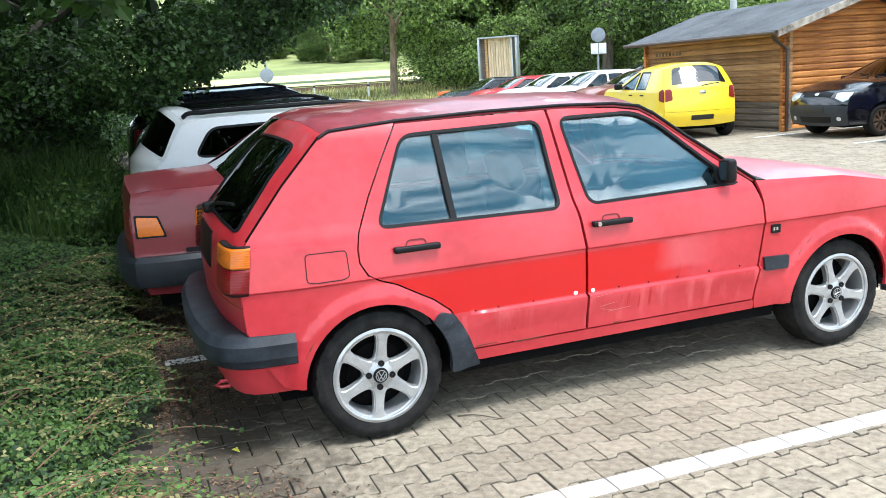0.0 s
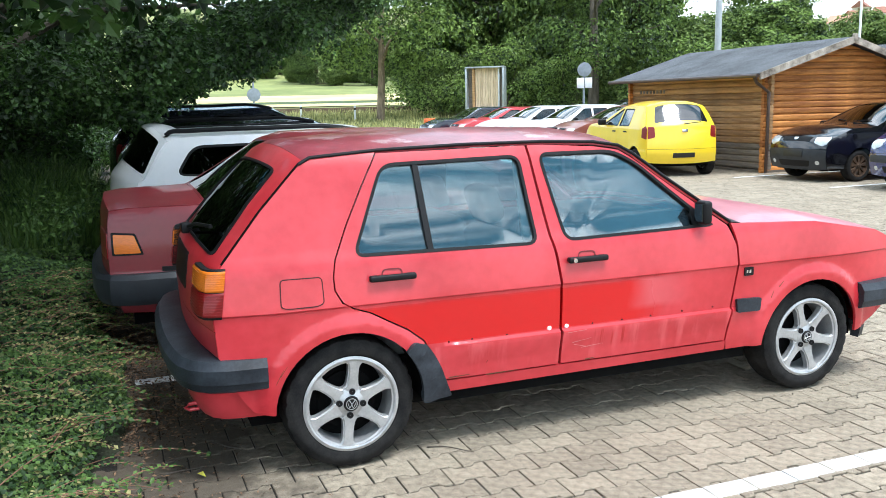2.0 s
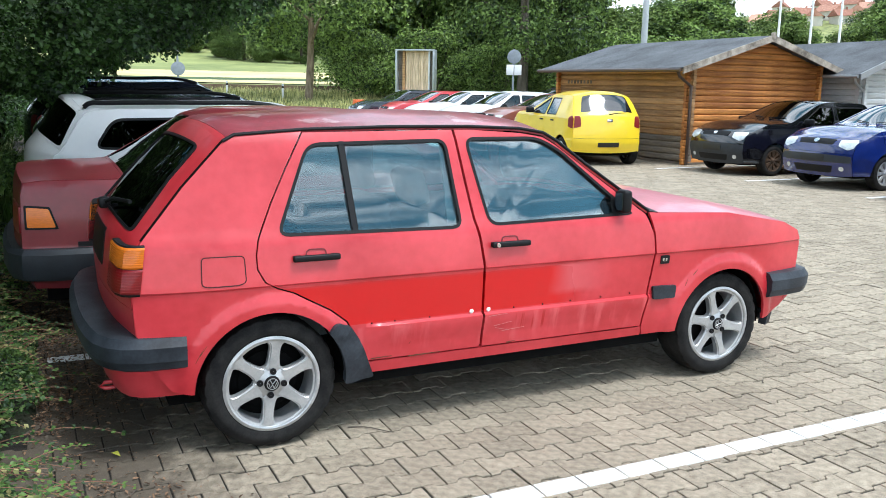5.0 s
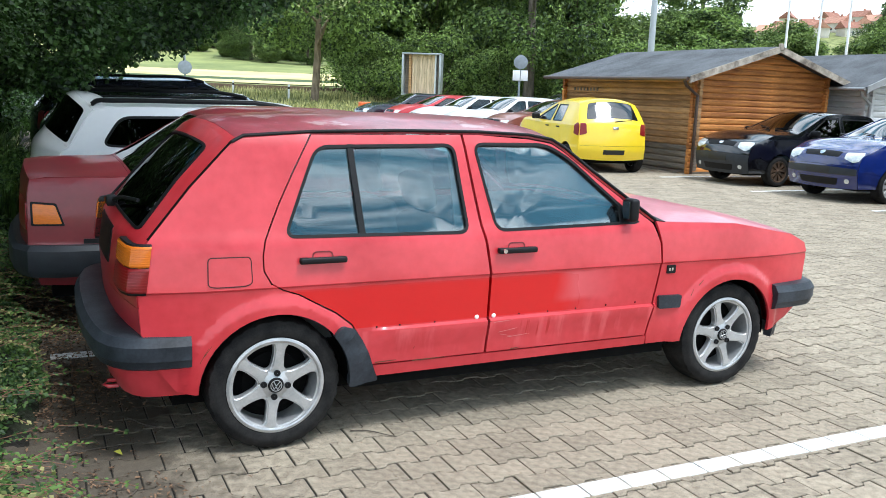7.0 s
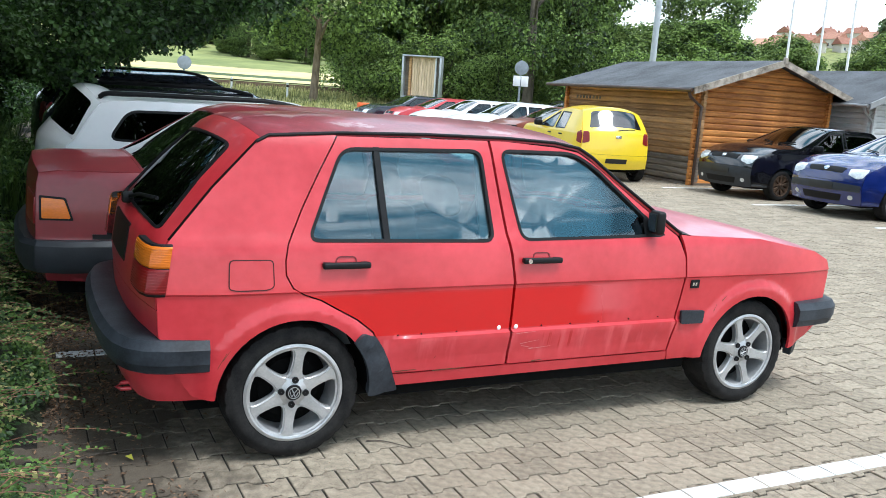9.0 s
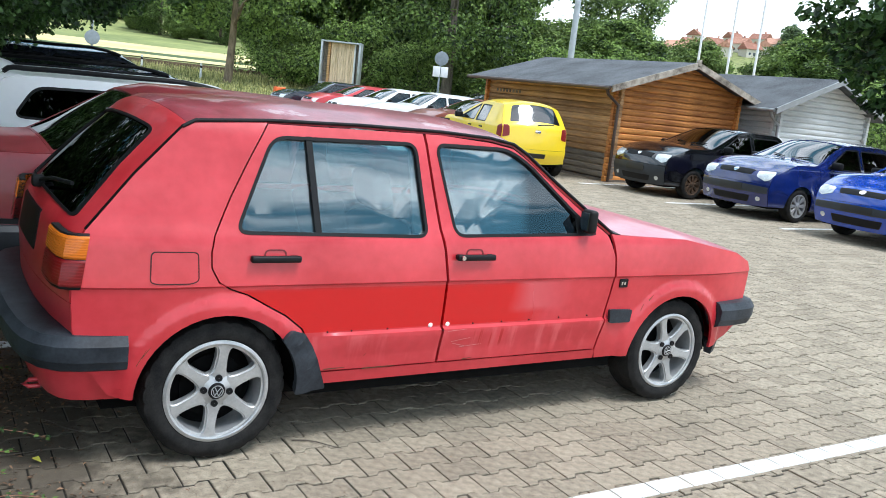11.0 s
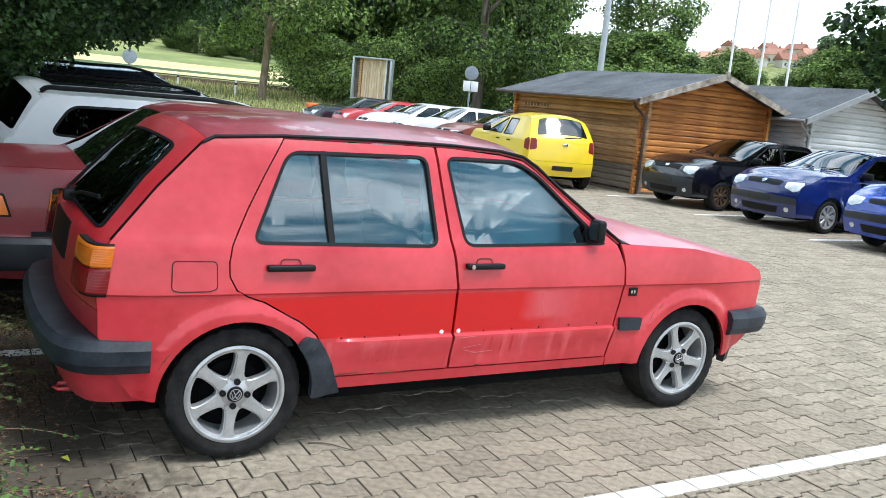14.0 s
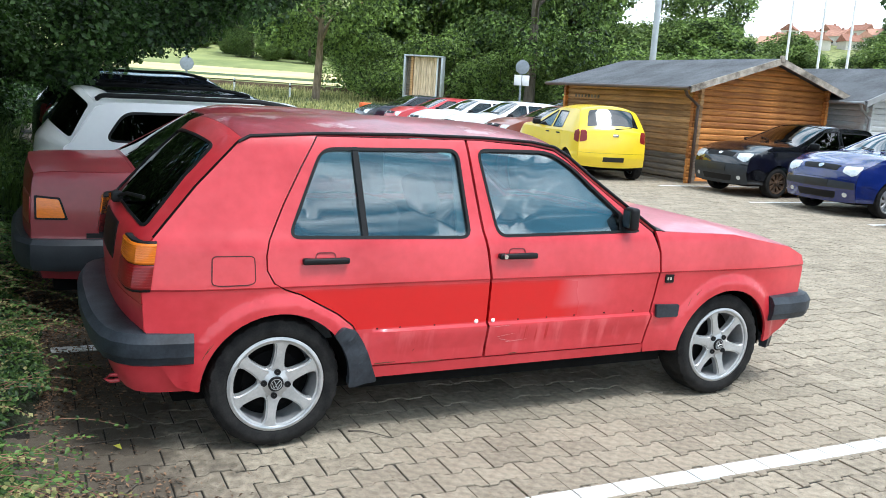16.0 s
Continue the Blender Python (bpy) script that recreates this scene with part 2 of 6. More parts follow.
    nt.links.new(tc.outputs["Object"], mp2.inputs[0]); nt.links.new(mp2.outputs[0], runs.inputs["Vector"])
    rr = nt.nodes.new("ShaderNodeMapRange"); rr.inputs["From Min"].default_value = .52; rr.inputs["From Max"].default_value = .60
    nt.links.new(runs.outputs["Fac"], rr.inputs["Value"])
    run = mul(mul(rr.outputs[0], mul(edge(sp.outputs["Z"], .385, .42, .06), edge(sp.outputs["Z"], .495, .48, .01))), mul(edge(sp.outputs["X"], 1.10, 1.16), edge(sp.outputs["X"], 1.42, 1.36)))
    mx4 = nt.nodes.new("ShaderNodeMix"); mx4.data_type = "RGBA"
    nt.links.new(run, mx4.inputs[0]); nt.links.new(mx3.outputs[2], mx4.inputs[6]); mx4.inputs[7].default_value = (0.44, 0.012, 0.016, 1)
    nt.links.new(mx4.outputs[2], b.inputs["Base Color"])
    rg = nt.nodes.new("ShaderNodeMapRange"); rg.inputs["To Min"].default_value, rg.inputs["To Max"].default_value = .36, .18
    nt.links.new(band, rg.inputs["Value"]); nt.links.new(rg.outputs[0], b.inputs["Roughness"])
    return m


M_DOOR = door_paint()
M_SCRATCH = mat("pale_scratch", (0.58, 0.22, 0.22), 0.6)
M_RUST = mat("rust", (0.11, 0.045, 0.022), 0.9, 0, 0.4, 60)
M_YELLOW = paint("yellow_paint", (0.86, 0.62, 0.02))
M_BLACKP = mat("black_paint", (0.005, 0.005, 0.008), 0.14, 0, 0.2, 3.0, coat=1.0, spec=0.5)
M_BLUE = mat("dark_blue_paint", (0.008, 0.018, 0.12), 0.16, 0, 0.2, 3.0, coat=1.0, spec=0.5)
M_BLUE2 = mat("bright_blue_paint", (0.006, 0.045, 0.34), 0.16, 0, 0.2, 3.0, coat=1.0, spec=0.5)
M_WHITE = paint("white_paint", (0.84, 0.85, 0.86), 0.03, 0.3, 0.6)
M_NAVY = paint("navy_paint", (0.012, 0.014, 0.026), 0.2, 0.22, 1.0)
M_SILVER = mat("silver_blue_paint", (0.35, 0.42, 0.50), 0.3, 0.6, 0.05, coat=0.7)
M_RED2 = paint("bright_red_paint", (0.50, 0.03, 0.04))
M_MAROON = paint("brown_red_paint", (0.22, 0.07, 0.05))


# ---- mesh helpers ----
def finish(me, angle=32):
    me.polygons.foreach_set("use_smooth", [True] * len(me.polygons))
    me.set_sharp_from_angle(angle=radians(angle))


def part(name, bm, material, parent=None, label="", angle=32):
    me = bpy.data.meshes.new(name)
    bm.to_mesh(me)
    bm.free()
    me.materials.append(material)
    finish(me, angle)
    ob = new(name, me)
    if parent is not None:
        ob.parent = parent
    return tagged(ob, label)


def empty(name, m, label, category, group=""):
    ob = new(name)
    ob.matrix_basis = m
    return tagged(ob, label, category, group)


def box_bm(x0, x1, y0, y1, z0, z1, bevel=0.0, seg=2, bm=None):
    bm = bm or bmesh.new()
    r = bmesh.ops.create_cube(bm, size=1.0)
    for v in r["verts"]:
        v.co = Vector((x0 + (v.co.x + .5) * (x1 - x0), y0 + (v.co.y + .5) * (y1 - y0), z0 + (v.co.z + .5) * (z1 - z0)))
    if bevel:
        es = list({e for v in r["verts"] for e in v.link_edges})
        bmesh.ops.bevel(bm, geom=es, offset=bevel, segments=seg, affect="EDGES", profile=0.5)
    return bm


def lathe_bm(profile, n=40, bm=None, closed=False):
    """Turns (radius, y) points about the y axis."""
    bm = bm or bmesh.new()
    rings = []
    for r, y in profile:
        rings.append([bm.verts.new((r * math.cos(2 * math.pi * i / n), y, r * math.sin(2 * math.pi * i / n))) for i in range(n)])
    for a, b in zip(rings, rings[1:]):
        for i in range(n):
            bm.faces.new((a[i], a[(i + 1) % n], b[(i + 1) % n], b[i]))
    if closed:
        a, b = rings[-1], rings[0]
        for i in range(n):
            bm.faces.new((a[i], a[(i + 1) % n], b[(i + 1) % n], b[i]))
    bmesh.ops.recalc_face_normals(bm, faces=bm.faces)
    return bm


def tube_bm(points, radius, n=8, bm=None, radius_end=None):
    bm = bm or bmesh.new()
    pts = [Vector(p) for p in points]
    rings = []
    for i, p in enumerate(pts):
        d = (pts[min(i + 1, len(pts) - 1)] - pts[max(i - 1, 0)]).normalized()
        a = d.orthogonal().normalized() if abs(d.z) > 0.9 else d.cross(Vector((0, 0, 1))).normalized()
        b = d.cross(a)
        f = i / max(1, len(pts) - 1)
        r = radius if radius_end is None else radius * (1 - f) + radius_end * f
        rings.append([bm.verts.new(p + (a * math.cos(2 * math.pi * k / n) + b * math.sin(2 * math.pi * k / n)) * r) for k in range(n)])
    for a, b in zip(rings, rings[1:]):
        for k in range(n):
            bm.faces.new((a[k], a[(k + 1) % n], b[(k + 1) % n], b[k]))
    bm.faces.new(rings[0][::-1])
    bm.faces.new(rings[-1])
    bmesh.ops.recalc_face_normals(bm, faces=bm.faces)
    return bm


def rounded(pts, r, n=5):
    """A closed outline with its corners rounded to radius r (or per corner)."""
    out = []
    m = len(pts)
    for i in range(m):
        p0, p, p1 = Vector(pts[i - 1]), Vector(pts[i]), Vector(pts[(i + 1) % m])
        ri = r[i] if isinstance(r, (list, tuple)) else r
        a, b = (p0 - p), (p1 - p)
        d = min(ri, a.length * .45, b.length * .45)
        if d < 1e-4:
            out.append(tuple(p))
            continue
        a, b = p + a.normalized() * d, p + b.normalized() * d
        for k in range(n + 1):
            f = k / n
            out.append(tuple(a * (1 - f) ** 2 + p * 2 * f * (1 - f) + b * f * f))
    return out


def area2(poly):
    return sum(a[0] * b[1] - b[0] * a[1] for a, b in zip(poly, poly[1:] + poly[:1]))


def inset(poly, d):
    """The outline moved inwards by d."""
    s = 1 if area2(poly) > 0 else -1
    out = []
    m = len(poly)
    for i in range(m):
        p0, p, p1 = Vector(poly[i - 1]), Vector(poly[i]), Vector(poly[(i + 1) % m])
        e0, e1 = (p - p0), (p1 - p)
        if e0.length < 1e-7 or e1.length < 1e-7:
            out.append(tuple(p))
            continue
        n0, n1 = Vector((-e0.y, e0.x)).normalized() * s, Vector((-e1.y, e1.x)).normalized() * s
        k = n0 + n1
        k = k / max(0.4, k.dot(k) / 2) if k.length > 1e-6 else n0
        out.append(tuple(p + k * d))
    return out


def panel_bm(outline, holes, fmap, cuts_p, cuts_q, thick=0.012, bm=None, flip=False):
    """A sheet cut out of a curved surface: the outline and holes are drawn in two coordinates, which fmap lays onto the surface."""
    own = bmesh.new()
    edges = []
    for loop in [outline] + list(holes):
        vs = [own.verts.new((p, q, 0)) for p, q in loop]
        edges += [own.edges.new((vs[i], vs[(i + 1) % len(vs)])) for i in range(len(vs))]
    bmesh.ops.triangle_fill(own, use_beauty=True, use_dissolve=False, edges=edges)
    lo_p, hi_p = min(p for p, q in outline), max(p for p, q in outline)
    lo_q, hi_q = min(q for p, q in outline), max(q for p, q in outline)
    for c in cuts_p:
        if lo_p + 1e-4 < c < hi_p - 1e-4:
            bmesh.ops.bisect_plane(own, geom=own.verts[:] + own.edges[:] + own.faces[:], plane_co=(c, 0, 0), plane_no=(1, 0, 0), dist=1e-5)
    for c in cuts_q:
        if lo_q + 1e-4 < c < hi_q - 1e-4:
            bmesh.ops.bisect_plane(own, geom=own.verts[:] + own.edges[:] + own.faces[:], plane_co=(0, c, 0), plane_no=(0, 1, 0), dist=1e-5)
    bmesh.ops.remove_doubles(own, verts=own.verts, dist=1e-5)
    for v in own.verts:
        v.co = fmap(v.co.x, v.co.y)
    bmesh.ops.recalc_face_normals(own, faces=own.faces)
    own.normal_update()
    return own


def thicken(bm, thick, centre):
    """Gives a sheet depth, away from its outer side; centre tells which side is the inner one."""
    c = Vector(centre)
    s = sum(f.normal.dot(f.calc_center_median() - c) * f.calc_area() for f in bm.faces)
    if s < 0:
        bmesh.ops.reverse_faces(bm, faces=bm.faces)
        bm.normal_update()
    if thick:
        top = bm.faces[:]
        nrm = {v: v.normal.copy() for v in bm.verts}
        dup = bmesh.ops.duplicate(bm, geom=top)
        vmap = dup["vert_map"]
        back = [g for g in dup["geom"] if isinstance(g, bmesh.types.BMFace)]
        rim = [e for f in top for e in f.edges if len(e.link_faces) == 1]
        rim = list(dict.fromkeys(rim))
        for v, n in nrm.items():
            vmap[v].co = v.co - n * thick
        bmesh.ops.reverse_faces(bm, faces=back)
        for e in rim:
            a, b = e.verts
            f = e.link_faces[0]
            vs = [l.vert for l in f.loops]
            i = vs.index(a)
            if vs[(i + 1) % len(vs)] == b:
                a, b = b, a
            try:
                bm.faces.new((a, b, vmap[b], vmap[a]))
            except ValueError:
                pass
    return bm


def lerp_table(table, z):
    if z <= table[0][0]:
        return table[0][1]
    for (a, va), (b, vb) in zip(table, table[1:]):
        if z <= b:
            return va + (vb - va) * (z - a) / (b - a)
    return table[-1][1]


def sweep_bm(path, section, bm=None):
    """Runs a closed section (out, up) along a path of (x, y, z) in plan; out is to the right of the way."""
    bm = bm or bmesh.new()
    pts = [Vector(p) for p in path]
    rings = []
    for i, p in enumerate(pts):
        d = (pts[min(i + 1, len(pts) - 1)] - pts[max(i - 1, 0)])
        d.z = 0
        d.normalize()
        o = Vector((d.y, -d.x, 0))
        rings.append([bm.verts.new(p + o * a + Vector((0, 0, b))) for a, b in section])
    n = len(section)
    for a, b in zip(rings, rings[1:]):
        for k in range(n):
            bm.faces.new((a[k], a[(k + 1) % n], b[(k + 1) % n], b[k]))
    bm.faces.new(rings[0][::-1])
    bm.faces.new(rings[-1])
    bmesh.ops.recalc_face_normals(bm, faces=bm.faces)
    return bm


# ---- cars ----
class Skin:
    """The outer surface of a car: sides from (x, z), the hood, roof and ends from (v, s) along the long profile."""

    def __init__(self, top, table, taper_front, taper_rear, crowns, flares=(), smooth=0.0):
        self.smooth = smooth
        self.top, self.table, self.tf, self.tr, self.crowns, self.flares = top, table, taper_front, taper_rear, crowns, flares
        n = []
        for i in range(len(top)):
            a, b = Vector(top[max(i - 1, 0)]), Vector(top[min(i + 1, len(top) - 1)])
            d = (b - a).normalized()
            n.append(Vector((-d.y, d.x)))
        self.n = n
        self.plain = None

    def half(self, x, z):
        y = lerp_table(self.table, z)
        if self.plain:
            f = min(1.0, max(0.0, (self.plain[1] - x) / .12, (x - self.plain[2]) / .03))
            y = y * (1 - f) + lerp_table(self.plain[0], z) * f
        x0, d, k = self.tf
        if x > x0:
            y -= k * ((x - x0) / d) ** 2
        x0, d, k = self.tr
        if x < x0:
            y -= k * ((x0 - x) / d) ** 2
        for cx, cz, r0, r1, out in self.flares:
            r = math.hypot(x - cx, z - cz)
            if r0 - 0.03 < r < r1:
                q = (r - r0) / (r1 - r0)
                y += out * (1.0 if q < .62 else (1 - (q - .62) / .38))
        return y

    def side(self, s, off=0.0):
        return lambda x, z: Vector((x, s * (self.half(x, z) + off), z))

    def along(self, s):
        i = min(max(int(s), 0), len(self.top) - 2)
        f = s - i
        p = Vector(self.top[i]).lerp(Vector(self.top[i + 1]), f)
        if self.smooth:
            a, b = Vector(self.top[i]), Vector(self.top[i + 1])
            k = (b - a).length * self.smooth
            ta, tb = Vector((self.n[i].y, -self.n[i].x)) * k, Vector((self.n[i + 1].y, -self.n[i + 1].x)) * k
            p = a * (2 * f ** 3 - 3 * f ** 2 + 1) + ta * (f ** 3 - 2 * f ** 2 + f) + b * (3 * f ** 2 - 2 * f ** 3) + tb * (f ** 3 - f ** 2)
        return p, self.n[i].lerp(self.n[i + 1], f).normalized(), lerp_table(self.crowns, s)

    def over(self, off=0.0):
        def fmap(v, s):
            p, n, c = self.along(s)
            y = v * self.half(p.x, p.y)
            q = p + n * (c * (1 - abs(v) ** 2.4) + off)
            return Vector((q.x, y, q.y))
        return fmap


def arc(cx, cz, r, a0, a1, n=14):
    return [(cx + r * math.cos(radians(a0 + (a1 - a0) * i / n)), cz + r * math.sin(radians(a0 + (a1 - a0) * i / n))) for i in range(n + 1)]


def frange(a, b, n):
    return [a + (b - a) * i / n for i in range(n + 1)]


WHEELS = {}


def wheel(parent, x, y, side, R, rim_r, width, style, rim_mat, turn=0.0):
    """A wheel with its tyre and rim; side is -1 on the right of the car."""
    key = (R, rim_r, width, style, rim_mat.name)
    if key in WHEELS:
        w = copy_thing(WHEELS[key], pose(x, y, R))
        w.parent = parent
        w.rotation_euler = (0, radians(turn), 0)
        w.scale = (1, -side, 1)
        return w
    w = new("wheel")
    WHEELS[key] = w
    w.parent = parent
    w.location = (x, y, R)
    w.rotation_euler = (0, radians(turn), 0)
    w.scale = (1, -side, 1)
    # tyre: sidewall and tread; the outer face looks to -y
    h = width / 2
    prof = [(rim_r - .004, -h + .02), (rim_r + .008, -h + .004), (rim_r + .03, -h - .004), (R - .03, -h), (R - .008, -h + .014), (R, -h + .04), (R, h - .04), (R - .01, h - .01), (rim_r, h)]
    seg = 112
    bm = lathe_bm(prof, seg)
    bm.verts.ensure_lookup_table()
    for ring in (4, 5, 6, 7):
        for i in range(seg):
            if (i + (1 if ring > 5 else 0)) % 4 < 1:
                v = bm.verts[ring * seg + i]
                k = 1 - .006 / R
                v.co.x, v.co.z = v.co.x * k, v.co.z * k
    part("tyre", bm, M_RUBBER, w)
    rim = part("rim", lathe_bm([(rim_r, -h + .02), (rim_r + .002, -h + .006), (rim_r - .010, -h + .002), (rim_r - .016, -h + .005), (rim_r - .018, -h + .012), (rim_r - .026, -h + .014), (rim_r - .030, -h + .04), (rim_r - .034, h - .01)], 56), rim_mat, w)
    part("brake_disc", lathe_bm([(.001, -h + .085), (rim_r * .62, -h + .085), (rim_r * .62, -h + .10), (rim_r - .03, -h + .13)], 40), M_UNDER if style == "six" else M_STEEL, w)
    r_in = rim_r - .014
    def spoke(poly, y0, y1, mtl, nm="spoke"):
        b = bmesh.new()
        lo = [b.verts.new((p, y0(p, q), q)) for p, q in poly]
        hi = [b.verts.new((p, y1, q)) for p, q in poly]
        b.faces.new(lo); b.faces.new(hi[::-1])
        for i in range(len(poly)):
            j = (i + 1) % len(poly)
            b.faces.new((lo[j], lo[i], hi[i], hi[j]))
        bmesh.ops.recalc_face_normals(b, faces=b.faces)
        def rim_edge(e):
            if not all(abs(v.co.y - y0(v.co.x, v.co.z)) < 1e-6 for v in e.verts):
                return False
            return style != "six" or max(math.hypot(v.co.x, v.co.z) for v in e.verts) > r_in * .38
        bmesh.ops.bevel(b, geom=[e for e in b.edges if rim_edge(e)], offset=.007 if style == "six" else .005, segments=3, affect="EDGES")
        return b
    n = {"six": 6, "five": 5, "cover": 8, "steel": 9}[style]
    if style == "six":
        # a sixth of the wheel face: broad hub web, filleted into a stout spoke that widens at the rim
        half = [(p * r_in, q * r_in) for p, q in ((.10, .173), (.2, .346), (.178, .360), (.155, .390), (.138, .45), (.124, .56), (.118, .70), (.122, .80), (.140, .87), (.18, .915), (.25, .94))]
        base = half + [(0, r_in + .004)] + [(-p, q) for p, q in half[::-1]]
    elif style == "five":
        base = [(-.035, .03), (.035, .03), (.026, r_in), (0, r_in + .003), (-.026, r_in)]
    else:
        base = [(-.012, .03), (.012, .03), (.040, r_in), (0, r_in + .003), (-.040, r_in)]
    for k in range(n):
        a = 2 * math.pi * k / n
        poly = [(p * math.cos(a) - q * math.sin(a), p * math.sin(a) + q * math.cos(a)) for p, q in base]
        part("spoke", spoke(poly, lambda p, q: -h + .022 - .012 * (math.hypot(p, q) / r_in), -h + .05, rim_mat), rim_mat, rim)
    part("hub", lathe_bm([(.001, -h + .010), (.030, -h + .010), (.036, -h + .014), (.056, -h + (.018 if style == "six" else .016)), (.066, -h + .022), (.070, -h + .05)], 40), rim_mat, rim)
    part("centre_cap", lathe_bm([(.001, -h + .004), (.030, -h + .0045), (.034, -h + .011)], 28), M_BLACK if style == "six" else rim_mat, rim)
    if style == "six":
        part("cap_ring", lathe_bm([(.022, -h + .0046), (.022, -h + .0025), (.025, -h + .0025), (.025, -h + .0046)], 28), M_ALLOY, rim)
        for xa, za, xb, zb in ((-.013, .017, 0, -.002), (.013, .017, 0, -.002), (-.018, .006, -.008, -.018), (.018, .006, .008, -.018), (-.008, -.018, 0, -.004), (.008, -.018, 0, -.004)):
            part("cap_bar", tube_bm([(xa, -h + .004, za), (xb, -h + .004, zb)], .0019, 4), M_ALLOY, rim)
        for k in range(4):
            a = k * math.pi / 2
            b = lathe_bm([(.001, -h + .011), (.0105, -h + .011), (.0115, -h + .0085), (.0135, -h + .0085), (.0140, -h + .0166)], 12)
            bmesh.ops.translate(b, verts=b.verts, vec=(.052 * math.cos(a), 0, .052 * math.sin(a)))
            part("wheel_bolt", b, M_BLACK, rim)
    return w


def seat(parent, x, y, z, w=.5, name="front_seat", head=True):
    s = new(name); s.parent = parent; s.location = (x, y, z)
    part("cushion", box_bm(-.05, .45, -w / 2, w / 2, 0, .16, .05, 3), M_SEAT, s)
    b = box_bm(-.08, .05, -w / 2, w / 2, .08, .62, .05, 3)
    bmesh.ops.rotate(b, verts=b.verts, cent=(0, 0, .08), matrix=Matrix.Rotation(radians(-18), 3, "Y"))
    part("backrest", b, M_SEAT, s)
    if head:
        for k in ([0] if w < .8 else [-.34, .34]):
            b = box_bm(-.05, .05, k - .13, k + .13, .66, .84, .04, 3)
            bmesh.ops.rotate(b, verts=b.verts, cent=(0, 0, .08), matrix=Matrix.Rotation(radians(-18), 3, "Y"))
            part("headrest", b, M_SEAT, s)
    return s


def cabin(car, sk, x_dash, x_front, x_rear, zf, width):
    b = box_bm(x_dash - .22, x_dash + .28, -width * .92, width * .92, zf + .36, zf + .60, .05, 2)
    part("dashboard", b, M_BLACK, car)
    for y in (-.36, .36):
        seat(car, x_front, y, zf + .02)
    seat(car, x_rear, 0, zf + .04, 1.2, "rear_bench")
    b = bmesh.new()
    n = 24
    lathe_bm([(.175, -.012), (.19, 0), (.175, .012), (.16, 0)], n, b, True)
    bmesh.ops.rotate(b, verts=b.verts, cent=(0, 0, 0), matrix=Matrix.Rotation(radians(90), 3, "Z") @ Matrix.Rotation(radians(25), 3, "X"))
    bmesh.ops.translate(b, verts=b.verts, vec=(x_dash - .36, .36, zf + .56))
    part("steering_wheel", b, M_BLACK, car)


def clip_poly(poly, axis, value, keep):
    out = []
    for p, q in zip(poly, poly[1:] + poly[:1]):
        pin, qin = (p[axis] - value) * keep >= 0, (q[axis] - value) * keep >= 0
        if pin:
            out.append(p)
        if pin != qin:
            f = (value - p[axis]) / (q[axis] - p[axis])
            out.append((p[0] + f * (q[0] - p[0]), p[1] + f * (q[1] - p[1])))
    res = []
    for p in out:
        if not res or math.hypot(p[0] - res[-1][0], p[1] - res[-1][1]) > 1e-4:
            res.append(p)
    return res


def side_part(sk, name, outline, holes, material, car, side, off=0.0, thick=0.012, label="", px=0.06, extra_z=(), gap=0.0, parent=None):
    o = inset(outline, gap) if gap else outline
    xs = [p[0] for p in o]
    zs = [p[1] for p in o]
    bm = panel_bm(o, holes, sk.side(side, off), frange(min(xs), max(xs), max(1, int((max(xs) - min(xs)) / px))),
                  list(extra_z) + frange(min(zs), max(zs), max(1, int((max(zs) - min(zs)) / px))))
    thicken(bm, thick, (sum(xs) / len(xs), 0, .6))
    return part(name, bm, material, parent or car, label)


def over_part(sk, name, outline, holes, material, car, off=0.0, thick=0.012, label="", parent=None, centre=None):
    ss = [p[1] for p in outline]
    vs = [p[0] for p in outline]
    lo, hi = min(ss), max(ss)
    step = .25 if sk.smooth else .5
    cq = [k * step for k in range(int(lo / step), int(hi / step) + 2)]
    cp = frange(-1, 1, 18)
    if max(vs) - min(vs) < .4:
        cp = frange(min(vs), max(vs), 4)
    bm = panel_bm(outline, holes, sk.over(off), cp, cq)
    mid = sk.along((lo + hi) / 2)
    c = mid[0] - mid[1] * .5
    thicken(bm, thick, (c.x, 0, c.y))
    return part(name, bm, material, parent or car, label)


def ring_part(sk, name, outline, width, material, car, surf, side=-1, off=.004, thick=.012, parent=None):
    inner = inset(outline, width)
    if surf == "side":
        return side_part(sk, name, outline, [inner], material, car, side, off, thick, px=.08, parent=parent)
    return over_part(sk, name, outline, [inner], material, car, off, thick, parent=parent)


def merge_boxes(items, bevel=0.0):
    bm = bmesh.new()
    for it in items:
        box_bm(*it, bevel=bevel, bm=bm) if bevel else box_bm(*it, bm=bm)
    return bm


